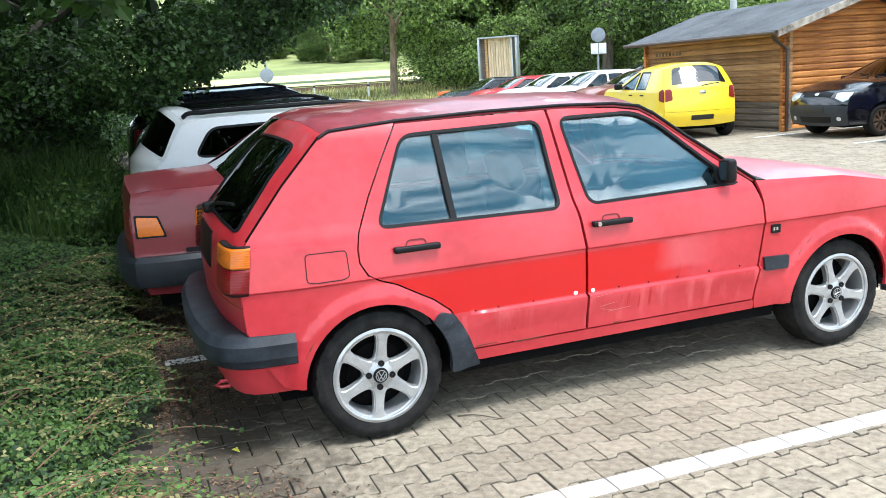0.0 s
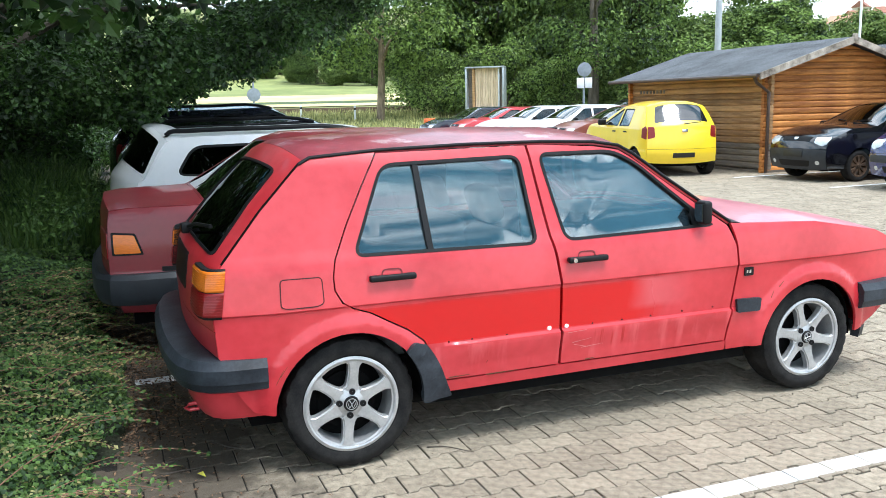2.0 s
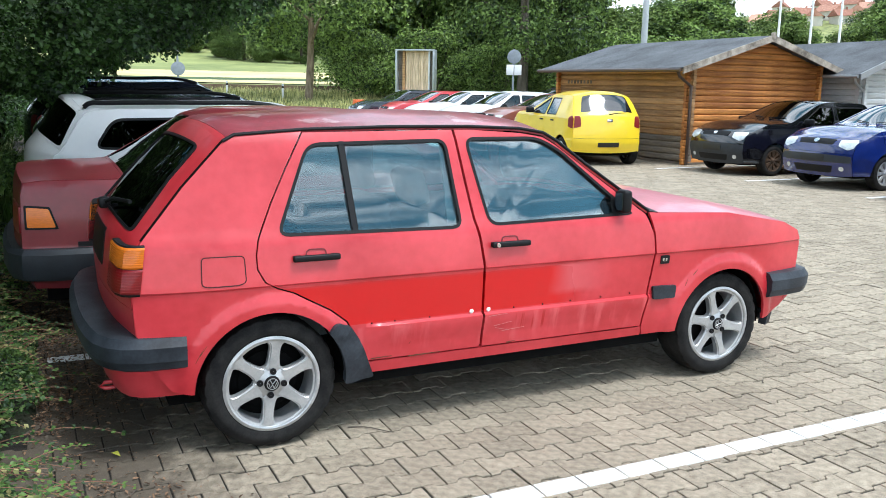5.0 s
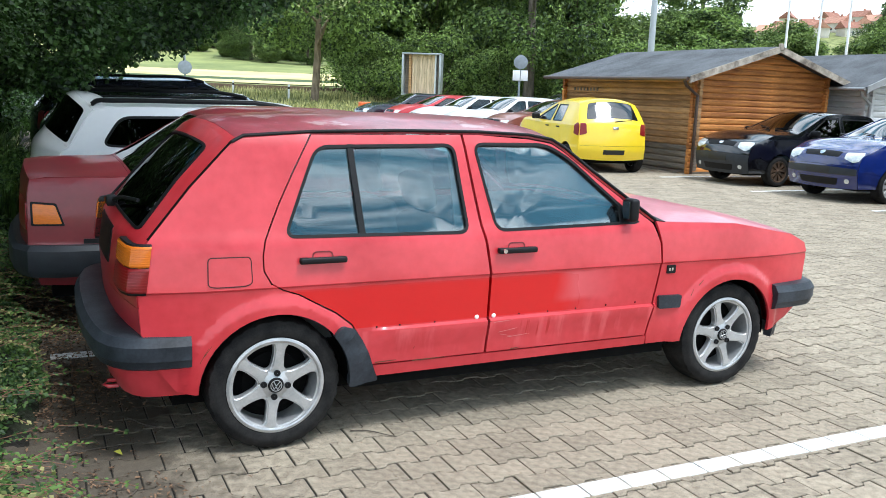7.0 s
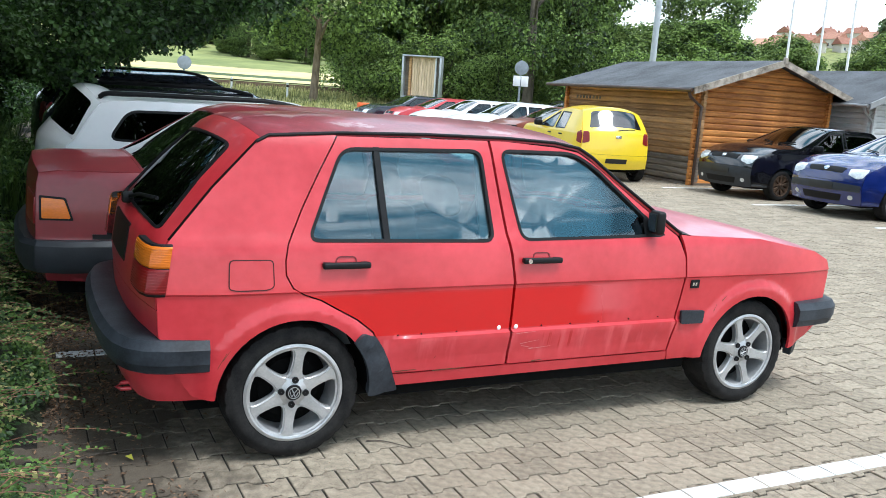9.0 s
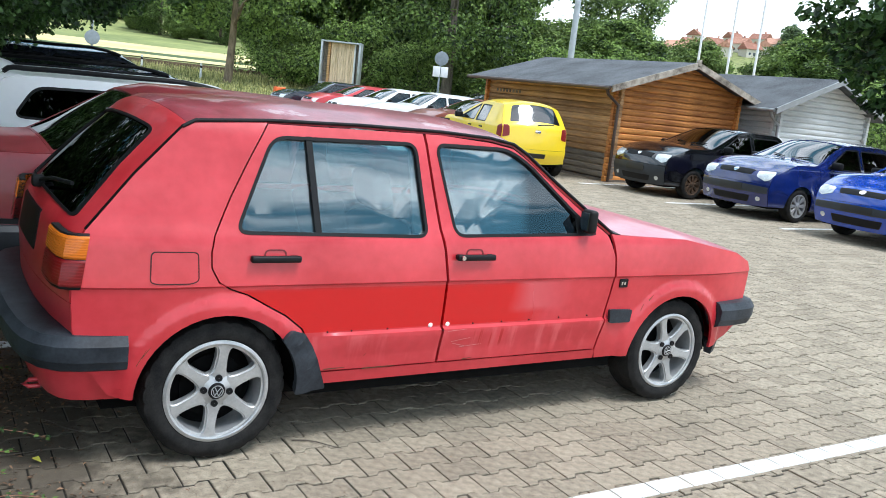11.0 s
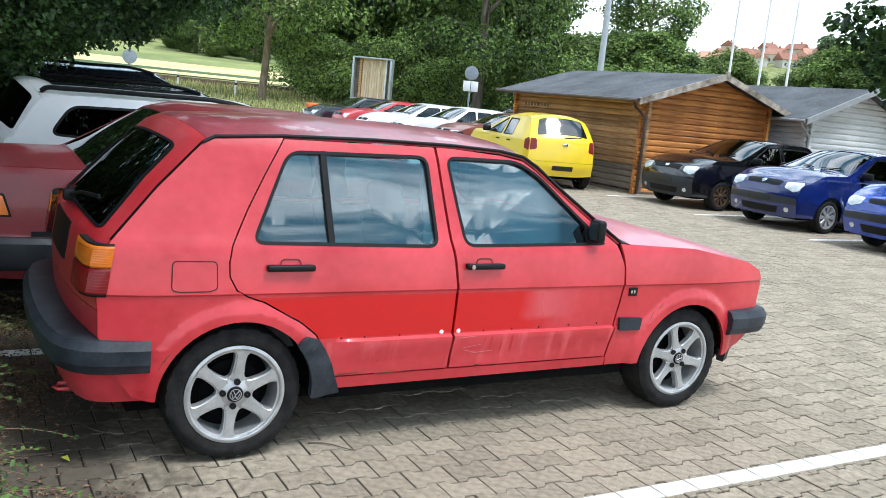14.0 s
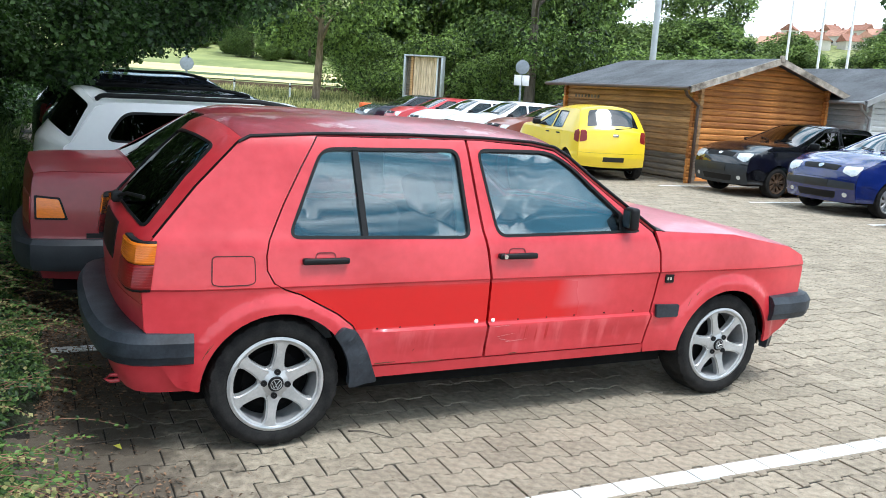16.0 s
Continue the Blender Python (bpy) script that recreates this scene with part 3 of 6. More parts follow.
def motor_car(name, m, label, body, kind, group="", glass=None, wheel_style="cover", rim=None, lamps=True, cabin_on=True):
    """A parked car of the given proportions; x runs forward from the rear axle, z up from the ground."""
    k = dict(wb=2.47, W=1.64, H=1.42, belt=.90, xr=-.62, xf=3.15, xrb=-.52, xrt=-.18, xwt=1.15, xwb=1.95, hood=.93, hoodf=.80, nose=.66, R=.29, doors=5,
             deck=None, clad=False, rails=False, crown=.05, roofmat=None, low=.2, tail="mid", rear_round=.05, front_mat=None, quarter=.16, rear_glass=.88)
    k.update(kind)
    glass = glass or M_GLASSFAR
    wb, W, H, belt, xr, xf, R = k["wb"], k["W"], k["H"], k["belt"], k["xr"], k["xf"], k["R"]
    Hs = H - k["crown"]
    deck = k["deck"] or belt - .02
    top = [(xr + .06, .30), (xr, .50), (xr + .02, deck), (k["xrb"], deck + .05 if k["deck"] is None else deck + .02), (k["xrt"], Hs - .05), (k["xrt"] + .15, Hs - .01),
           ((k["xrt"] + k["xwt"]) / 2, Hs), (k["xwt"], Hs - .015), (k["xwb"], k["hood"] + .03), ((k["xwb"] + xf) / 2, k["hood"]), (xf - .28, k["hoodf"]), (xf - .06, k["nose"]), (xf, .48), (xf - .06, .24)]
    h = W / 2
    table = [(.18, h - .05), (.32, h - .02), (.52, h), (.56, h - .006), (.74, h - .012), (belt - .02, h - .035), (belt + .02, h - .055), (Hs - .08, h - .205), (Hs + .02, h - .245)]
    sk = Skin(top, table, (wb + .12, xf - wb - .12, .11), (-.1, abs(xr + .1), .085), [(0, k["rear_round"]), (2, k["rear_round"]), (4, k["rear_round"]), (5, k["crown"]), (7, k["crown"]), (8, .06), (10, .05), (11, .09), (12, .10), (13, .09)],
              [(0, R, R + .05, R + .12, .014), (wb, R, R + .05, R + .12, .014)], .8 if k["deck"] is None else .25)
    car = empty(name, m, label, "car", group)
    ra = R + .05
    z0 = k["low"]
    bottom = [(xf - .06, .24), (wb + ra, .24)] + arc(wb, R, ra, 5, 175)[0:] + [(wb - ra - .01, z0)] + [(ra + .01, z0)] + arc(0, R, ra, 5, 175) + [(-ra, .28)]
    poly = [tuple(sk.along(q / 4)[0]) for q in range(4 * (len(top) - 1) + 1)] + bottom
    if area2(poly) < 0:
        poly = poly[::-1]
    d1 = .98 * wb / 2.47 if k["doors"] == 5 else .78
    d0 = ra + .04 if k["doors"] == 5 else None
    d2 = wb - ra - .13
    zt = Hs - .075
    w_front = rounded([(d1 + .05, belt + .015), (k["xwb"] - .22, belt + .03), (k["xwt"] + .06, zt), (d1 + .03, zt + .005)], .035)
    spans = [("front_wing", d2, 9, []), ("front_door", d1, d2, [w_front])]
    slope = (k["xrt"] - k["xrb"]) / max(.1, Hs - deck - .1)
    xc = k["xrb"] + k["quarter"] if k["deck"] is None else k["xrb"] + .22
    if k["doors"] == 5:
        w_rear = rounded([(d0 + .03, belt + .02), (d1 - .04, belt + .015), (d1 - .05, zt + .005), (max(d0 + .06, k["xrt"] + .3), zt)], .035)
        spans += [("rear_door", d0, d1, [w_rear])]
        wq = []
        if k["deck"] is None and d0 - .03 - xc > .18:
            wq = [rounded([(xc, belt + .05), (d0 - .03, belt + .02), (d0 - .02, zt), (min(d0 - .05, xc + slope * (zt - belt - .05)), zt - .01)], .09)]
        spans += [("rear_wing", -9, d0, wq)]
    else:
        wq = [rounded([(xc, belt + .05), (d1 - .04, belt + .015), (d1 - .05, zt), (xc + slope * (zt - belt - .05), zt - .01)], .05)]
        spans += [("rear_wing", -9, d1, wq)]
    for s in (-1, 1):
        for nm, a, b, holes in spans:
            p = poly
            if a > -5:
                p = clip_poly(p, 0, a, 1)
            if b < 5:
                p = clip_poly(p, 0, b, -1)
            ob = side_part(sk, nm, p, holes, body, car, s, 0, .02, px=.12, extra_z=(.52, .56, belt - .02), gap=.003)
            for hole in holes:
                side_part(sk, "window", inset(hole, -.004), [], glass, car, s, -.010, .004, px=.2, parent=ob)
                ring_part(sk, "window_seal", inset(hole, -.006), .02, M_BLACK, car, "side", s, .002, .014, parent=ob)
            if nm.endswith("door"):
                hx = a + .10 if nm == "front_door" else a + .08
                y = s * (sk.half(hx, belt - .1) + .012)
                part("handle", box_bm(hx, hx + .16, y - .012, y + .012, belt - .115, belt - .085, .008), body if k["doors"] == 3 else M_BLACK, ob)
        if k["clad"]:
            for cx in (0, wb):
                outer = arc(cx, R, ra + .075, -2, 182, 18)
                side_part(sk, "wheel_arch_trim", outer + arc(cx, R, ra - .004, 182, -2, 18), [], M_PLASTIC, car, s, .006, .02, px=.1)
            side_part(sk, "side_sill", [(ra + .08, z0), (wb - ra - .08, z0), (wb - ra - .08, .36), (ra + .08, .36)], [], M_PLASTIC, car, s, .006, .02, px=.2)
        mx, my = k["xwb"] - .36, s * (sk.half(k["xwb"] - .3, belt + .05) + .10)
        part("mirror", box_bm(mx - .05, mx + .07, my - .09, my + .09, belt + .02, belt + .15, .035, 3), M_BLACK, car)
        for cx in (0, wb):
            wheel(car, cx, s * (h - .105), s, R, R * .70, .19, wheel_style, rim or M_ALLOY)
    def strip(nm, a, b, mtl, holes=(), e=.992):
        return over_part(sk, nm, [(-e, a), (e, a), (e, b), (-e, b)], list(holes), mtl, car, 0, .02)
    strip("rear_bumper", 0, 1.15, M_PLASTIC if k["clad"] else body)
    strip("tailgate", 1.16, 2.98, body)
    rg = k["rear_glass"]
    rw = rounded([(-rg, 3.06), (rg, 3.06), (rg - .04, 3.92), (-rg + .04, 3.92)], .09)
    rf = strip("rear_window_frame", 2.99, 4.15, body, [rw])
    over_part(sk, "rear_window", [(-rg - .03, 3.03), (rg + .03, 3.03), (rg - .01, 3.96), (-rg + .01, 3.96)], [], M_GLASSDARK if k["clad"] else glass, car, -.008, .005, parent=rf)
    strip("roof", 4.16, 7.0, k["roofmat"] or body)
    ws = [(-.90, 7.06), (.90, 7.06), (.93, 7.95), (-.93, 7.95)]
    wf = strip("windscreen_frame", 7.01, 8.0, body, [ws])
    over_part(sk, "windscreen", [(-.94, 7.03), (.94, 7.03), (.96, 7.98), (-.96, 7.98)], [], glass, car, -.008, .005, parent=wf)
    for s in (-1, 1):
        p0, p1 = sk.over(.012)(s * .1 + .1, 7.93), sk.over(.012)(s * .55 - .1 + .2, 7.80)
        part("wiper", tube_bm([p0, (Vector(p0) + Vector(p1)) / 2, p1], .009, 6), M_BLACK, wf)
    strip("bonnet", 8.02, 10.55, body)
    strip("front_panel", 10.56, 11.6, body)
    strip("front_bumper", 11.61, 13, k["front_mat"] or body)
    if lamps:
        for s in (-1, 1):
            lp = [(s * .60, 10.80), (s * .93, 10.50), (s * .985, 10.75), (s * .97, 11.25), (s * .86, 11.40), (s * .62, 11.25)]
            over_part(sk, "headlamp", rounded(lp, .05), [], M_LAMP, car, .006, .02)
            if k["tail"] == "mid":
                tl = [(xr + .01, deck - .22), (xr + .15, deck - .18), (xr + .16, deck), (k["xrb"] + .02, deck + .05), (xr + .02, deck - .01)]
                side_part(sk, "tail_lamp", rounded(tl, .02), [], M_REDLENS, car, s, .005, .012, px=.05)
                over_part(sk, "tail_lamp_inner", rounded([(s * .80, 1.62), (s * .985, 1.55), (s * .985, 2.6), (s * .86, 2.5)], .05), [], M_REDLENS, car, .006, .012)
        over_part(sk, "grille", rounded([(-.5, 10.8), (.5, 10.8), (.46, 11.2), (-.46, 11.2)], .05), [], M_BLACK, car, .005, .012)
        over_part(sk, "badge", [(.07 * math.cos(a * .5236), 10.98 + .16 * math.sin(a * .5236)) for a in range(12)], [], M_CHROME, car, .010, .012)
        over_part(sk, "air_intake", rounded([(-.55, 12.35), (.55, 12.35), (.5, 12.75), (-.5, 12.75)], .05), [], M_BLACK, car, .005, .012)
        if k["doors"] == 3 and not k["front_mat"]:
            over_part(sk, "bumper_strip", rounded([(-.97, 11.70), (.97, 11.70), (.97, 12.12), (-.97, 12.12)], .04), [], M_BUMPER, car, .006, .012)
        over_part(sk, "number_plate", [(-.33, 11.72), (.33, 11.72), (.33, 12.1), (-.33, 12.1)], [], M_PLATE, car, .012, .012)
        over_part(sk, "rear_number_plate", [(-.31, .55), (.31, .55), (.31, .95), (-.31, .95)], [], M_PLATE, car, .012, .012)
        for s in (-1, 1):
            over_part(sk, "fog_lamp", [(s * .76 + .06 * math.cos(a * .6283), 12.5 + .14 * math.sin(a * .6283)) for a in range(10)], [], M_LAMP, car, .006, .012)
    if k["deck"]:
        # wrap-round bumpers, corner lamps and a rubbing strip of the older saloon
        path = [(xr + .42, -h + .015), (xr + .15, -h + .025), (xr + .02, -h + .07), (xr - .04, -h + .18), (xr - .07, -h * .4), (xr - .075, 0)]
        path = path + [(a, -b) for a, b in path[::-1][1:]]
        part("rear_bumper_cover", sweep_bm([(a, b, .46) for a, b in path][::-1], [(-.04, -.10), (.02, -.10), (.045, -.06), (.045, .06), (.02, .09), (-.04, .09)]), M_BUMPER, car, "dark plastic bumper")
        for s in (-1, 1):
            lens = [(xr + .03, .675), (xr + .185, .675), (xr + .15, .785), (xr + .03, .795)]
            fr = side_part(sk, "tail_lamp", rounded(inset(lens, -.012), .01), [], M_BLACK, car, s, .004, .02, px=.05)
            side_part(sk, "amber_lens", rounded(lens, .01), [], M_AMBER, car, s, .010, .01, px=.05, parent=fr)
            over_part(sk, "rear_lamp", rounded([(s * .55, 1.35), (s * .985, 1.35), (s * .985, 1.62), (s * .55, 1.62)], .03), [], M_REDLENS, car, .008, .012)
            side_part(sk, "rubbing_strip", [(xr + .3, .555), (xf - .4, .555), (xf - .4, .585), (xr + .3, .585)], [], M_BLACK, car, s, .008, .014, px=.2)
    if k["rails"]:
        for s in (-1, 1):
            pts = [Vector(sk.over(.042 * min(1, (q - 4.2) / .35, (7.05 - q) / .5))(s * .90, q)) for q in frange(4.3, 6.95, 14)]
            pts = [Vector(sk.over(0)(s * .90, 4.25))] + pts + [Vector(sk.over(0)(s * .90, 7.0))]
            part("roof_rail", tube_bm(pts, .021, 8), M_BLACK, car)
    part("underbody", box_bm(xr + .12, xf - .15, -h + .2, h - .2, .2, .42), M_UNDER, car)
    b = box_bm(ra + .03, wb - ra - .03, -h + .07, h - .07, .21, .34)
    part("cabin_floor", b, M_UNDER, car)
    if cabin_on:
        cabin(car, sk, k["xwb"] - .15, d1 + .12, d1 - .85, .30, h - .1)
    return car


def golf_car(m):
    """The red hatchback that the camera looks at."""
    top = [(-.49, .42), (-.535, .56), (-.545, .72), (-.525, .88), (-.50, .92), (-.33, 1.12), (-.15, 1.30), (-.10, 1.325), (.2, 1.345), (.6, 1.355), (1.0, 1.355), (1.27, 1.345),
           (1.40, 1.325), (1.47, 1.285), (1.62, 1.17), (1.95, .935), (2.02, .925), (2.48, .905), (2.91, .83), (3.04, .775), (3.07, .70), (3.06, .42)]
    table = [(.18, .755), (.27, .785), (.335, .797), (.40, .806), (.485, .826), (.497, .826), (.507, .809), (.60, .815), (.705, .819), (.713, .819), (.722, .827), (.74, .825), (.87, .809), (.90, .800), (.93, .786), (.96, .771),
             (1.10, .715), (1.30, .640), (1.335, .622), (1.356, .606), (1.42, .60)]
    sk = Skin(top, table, (2.55, .52, .06), (-.2, .33, .04), [(0, .07), (2, .07), (4, .065), (6, .06), (7, .058), (10, .06), (12, .06), (14, .055), (15, .06), (16, .05), (18, .04), (19, .05), (20, .08), (21, .08)],
              [(0, .285, .320, .395, .018), (2.475, .285, .318, .40, .020)])
    # the lower crease stops at the doors; the wings are smooth there
    sk.plain = ([(.18, .755), (.27, .785), (.40, .804), (.50, .811)] + [t for t in table if t[0] > .55], .52, 1.955)
    car = empty("hatchback_car", m, "faded red five-door hatchback with dented doors and grey bumpers", "car")
    door_rear = [(.19, 1.337), (.10, 1.19), (.02, 1.05), (-.05, .91), (-.062, .85), (-.06, .79), (-.03, .735), (.02, .705), (.09, .68), (.16, .64), (.25, .59), (.325, .53), (.365, .45), (.395, .38), (.41, .335), (.99, .335), (.99, .71), (.97, .85), (.95, .94), (.91, 1.345)]
    door_front = [(.915, 1.345), (.955, .94), (.975, .85), (.995, .71), (.995, .335), (1.93, .335), (1.955, .55), (1.98, .71), (1.975, .82), (1.93, .925), (1.62, 1.150), (1.465, 1.266), (1.395, 1.308), (1.27, 1.328), (1.0, 1.345)]
    quarter = [(.185, 1.343)] + door_rear[:15][0:] + [(.425, .285), (.33, .285)] + arc(0, .285, .320, 0, 180, 24) + [(-.335, .285), (-.41, .305), (-.49, .42), (-.535, .56), (-.545, .72), (-.525, .88), (-.50, .92), (-.33, 1.12), (-.15, 1.30), (-.10, 1.325)]
    fender = [(1.95, .932), (1.98, .82), (1.985, .71), (1.96, .55), (1.935, .335), (1.945, .285), (2.13, .285)] + arc(2.475, .285, .318, 180, 0, 24) + [(2.82, .29), (2.95, .34), (3.06, .42), (3.07, .70), (3.04, .775), (2.91, .83), (2.48, .905), (2.02, .925)]
    win_rear = rounded([(.035, .922), (.885, .912), (.862, 1.298), (.205, 1.286)], [.05, .05, .05, .06])
    win_front = rounded([(1.03, .915), (1.845, .928), (1.475, 1.243), (1.36, 1.303), (.965, 1.303)], [.05, .03, .08, .08, .05])
    ez = (.335, .40, .485, .497, .507, .705, .713, .722, .74, .88, .905, .92)
    for s in (-1, 1):
        q = side_part(sk, "rear_wing", quarter, [], M_RED, car, s, 0, .015, px=.022, extra_z=ez, gap=.002)
        dr = side_part(sk, "rear_door", door_rear, [win_rear], M_DOOR, car, s, 0, .03, px=.05, extra_z=ez, gap=.0042)
        df = side_part(sk, "front_door", door_front, [win_front], M_DOOR, car, s, 0, .03, px=.05, extra_z=ez, gap=.0042)
        side_part(sk, "front_wing", fender, [], M_RED, car, s, 0, .015, px=.022, extra_z=ez, gap=.002)
        side_part(sk, "sill", [(.43, .278), (1.94, .285), (1.945, .331), (.415, .331)], [], M_RED, car, s, -.004, .02, px=.1)
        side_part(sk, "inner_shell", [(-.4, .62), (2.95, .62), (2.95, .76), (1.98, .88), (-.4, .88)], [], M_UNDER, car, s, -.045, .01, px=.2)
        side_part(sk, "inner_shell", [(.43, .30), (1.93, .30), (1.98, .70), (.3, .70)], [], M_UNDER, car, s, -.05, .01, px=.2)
        side_part(sk, "pillar_lining", [(.84, .92), (1.04, .92), (.98, 1.33), (.86, 1.33)], [], M_SEATL, car, s, -.05, .01, px=.2)
        # glass and its black seals
        for d, w in ((dr, win_rear), (df, win_front)):
            side_part(sk, "window", inset(w, -.004), [], M_GLASS, car, s, -.012, .004, px=.07, parent=d)
            ring_part(sk, "window_seal", inset(w, -.005), .013, M_BLACK, car, "side", s, .003, .018, parent=d)
        side_part(sk, "window_bar", [(.362, .915), (.388, .915), (.372, 1.295), (.346, 1.295)], [], M_BLACK, car, s, .0, .014, px=.2, parent=dr)
        side_part(sk, "mirror_triangle", rounded([(1.73, .925), (1.85, .928), (1.735, 1.03)], .01), [], M_BLACK, car, s, .004, .012, px=.2, parent=df)
        # handles, each with a dark red ring painted as the shade of a recess
        for d, hx in ((dr, .085), (df, .975 + .045)):
            y = s * (sk.half(hx, .825))
            b2 = box_bm(hx, hx + .205, min(y + s * .008, y + s * .032), max(y + s * .008, y + s * .032), .813, .840, .009, 3)
            box_bm(hx + .004, hx + .04, min(y - s * .004, y + s * .02), max(y - s * .004, y + s * .02), .815, .838, .004, 1, b2)
            box_bm(hx + .165, hx + .198, min(y - s * .004, y + s * .02), max(y - s * .004, y + s * .02), .815, .838, .004, 1, b2)
            part("handle", b2, M_BLACK, d, "black grab handle")
            cup = rounded([(hx + .055, .818), (hx + .155, .818), (hx + .148, .862), (hx + .062, .862)], .02)
            side_part(sk, "handle_recess", cup, [inset(cup, .006)], M_REDDARK, car, s, .0025, .006, px=.05, parent=d)
        lb = lathe_bm([(.001, -.004), (.010, -.004), (.011, .002)], 16)
        y = s * (sk.half(1.04, .825) + .035)
        bmesh.ops.translate(lb, verts=lb.verts, vec=(1.046, -abs(y) if s < 0 else abs(y), .827))
        part("lock", lb, M_CHROME, df)
        # white plugs and empty trim holes along the lower crease
        for hx, hz, r, mt, nm, d in ((.934, .517, .011, M_WHITEDOT, "plug", dr), (1.023, .517, .011, M_WHITEDOT, "plug", df), (.72, .512, .004, M_UNDER, "trim_hole", dr), (.55, .512, .004, M_UNDER, "trim_hole", dr), (.44, .512, .004, M_UNDER, "trim_hole", dr),
                                     (1.16, .515, .004, M_UNDER, "trim_hole", df), (1.32, .515, .004, M_UNDER, "trim_hole", df), (1.48, .517, .004, M_UNDER, "trim_hole", df), (1.66, .52, .004, M_UNDER, "trim_hole", df), (1.84, .522, .004, M_UNDER, "trim_hole", df)):
            if s < 0:
                lb = lathe_bm([(.0005, -.005), (r * .7, -.004), (r, -.001), (r, .003)], 14)
                bmesh.ops.translate(lb, verts=lb.verts, vec=(hx, -sk.half(hx, hz), hz))
                part(nm, lb, mt, d)
        # fuel flap, badge, rub strips, mud guard, tail lamps
        if s < 0:
            flap = rounded([(-.282, .742), (-.255, .735), (-.135, .735), (-.108, .745), (-.112, .85), (-.28, .852)], .018)
            fp = side_part(sk, "fuel_flap", flap, [], M_RED, car, s, .002, .004, px=.05)
            # raised ring, coloured as the shade in the slit round the flap
            side_part(sk, "flap_gap", inset(flap, -.003), [inset(flap, .0015)], M_GAP, car, s, .0024, .003, px=.05, parent=fp)
        side_part(sk, "side_badge", rounded([(2.02, .662), (2.075, .662), (2.075, .705), (2.02, .705)], .006), [], M_BLACK, car, s, .006, .008, px=.1)
        for a in (2.034, 2.052):
            side_part(sk, "badge_letter_bar", [(a - .005, .676), (a + .006, .676), (a + .006, .692), (a - .005, .692)], [], M_CHROME, car, s, .008, .003, px=.1)
        side_part(sk, "rub_strip", rounded([(1.985, .478), (2.125, .476), (2.128, .543), (1.975, .548)], .01), [], M_PLASTIC, car, s, .016, .03, px=.08)
        mud = rounded(arc(0, .285, .316, 42, -6, 10) + [(.335, .250), (.455, .262), (.428, .33), (.402, .40), (.372, .46), (.335, .515), (.28, .535)], .012, 2)
        side_part(sk, "mud_guard", mud, [], M_PLASTIC, car, s, .018, .03, px=.05)
        # tail lamps wrap round the corner
        corner = [(-.512, -.785), (-.545, -.783), (-.575, -.765), (-.592, -.72), (-.600, -.64), (-.603, -.56)]
        path = [(x, y * 1.0 if s < 0 else -y, 0) for x, y in corner]
        for nm, z0_, z1_, mt in (("turn_lens", .822, .905, M_AMBER), ("red_lens", .722, .819, M_REDLENS), ("lamp_frame", .712, .911, M_BLACK)):
            t = .012 if nm != "lamp_frame" else .007
            sec = [(-.02, z0_), (t - .004, z0_), (t, z0_ + .006), (t, z1_ - .006), (t - .004, z1_), (-.02, z1_)]
            b = sweep_bm([(x + .00, y, z) for x, y, z in path][::1] if s > 0 else path[::-1], sec)
            for v in b.verts:
                v.co.x += (v.co.z - .72) * .13
            lens_ob = part(nm, b, mt, car)
            if nm != "lamp_frame":
                for zr in frange(z0_ + .010, z1_ - .010, 7):
                    rb = sweep_bm(path if s > 0 else path[::-1], [(t - .003, zr - .0022), (t + .0015, zr - .0012), (t + .0015, zr + .0012), (t - .003, zr + .0022)])
                    for v in rb.verts:
                        v.co.x += (v.co.z - .72) * .13
                    part("lens_rib", rb, mt, lens_ob)
        for cx in (0, 2.475):
            wheel(car, cx, s * (.795 - .0975), s, .287, .207, .195, "six", M_ALLOY, 7 if cx < 1 else 43)
        # wheel housings
        for cx in (0, 2.475):
            b = bmesh.new()
            y0, y1 = s * .74, s * .42
            ring = arc(cx, .285, .335, -5, 185, 20)
            for (xa, za), (xb, zb) in zip(ring, ring[1:]):
                vs = [b.verts.new(c) for c in ((xa, y0, za), (xb, y0, zb), (xb, y1, zb), (xa, y1, za))]
                b.faces.new(vs)
            vs = [b.verts.new((xa, y1, za)) for xa, za in ring]
            b.faces.new(vs)
            part("wheel_housing", b, M_UNDER, car)
        # black gutter from the hatch round the roof to the bonnet
        pts = [Vector((x, s * (sk.half(x, z) + .002), z + .001)) for x, z in [(-.24, 1.222)] + top[6:16]]
        part("roof_gutter", tube_bm([p for p in pts][1:], .0075, 8), M_BLACK, car, "black roof gutter strip")
        # near-black tube added for the dark line of shade in the hatch seam
        part("hatch_seal", tube_bm([Vector((x, s * (sk.half(x, z) + .0015), z)) for x, z in ((-.50, .925), (-.33, 1.124), (-.15, 1.303))], .0045, 6), M_UNDER, car)
        # door mirror
        mx, my = 1.765, s * (sk.half(1.8, .98) + .045)
        mr = part("mirror", box_bm(mx - .018, mx + .036, my - .040, my + .040, .938, 1.052, .018, 3), M_BLACK, car, "black door mirror")
        part("mirror_foot", box_bm(mx - .04, mx + .04, min(s * .74, my - s * .05), max(s * .74, my - s * .05), .942, .985, .012), M_BLACK, mr)
        part("mirror_glass", box_bm(mx - .024, mx - .019, my - .030, my + .030, .952, 1.040, .002, 1), M_MIRROR, mr)
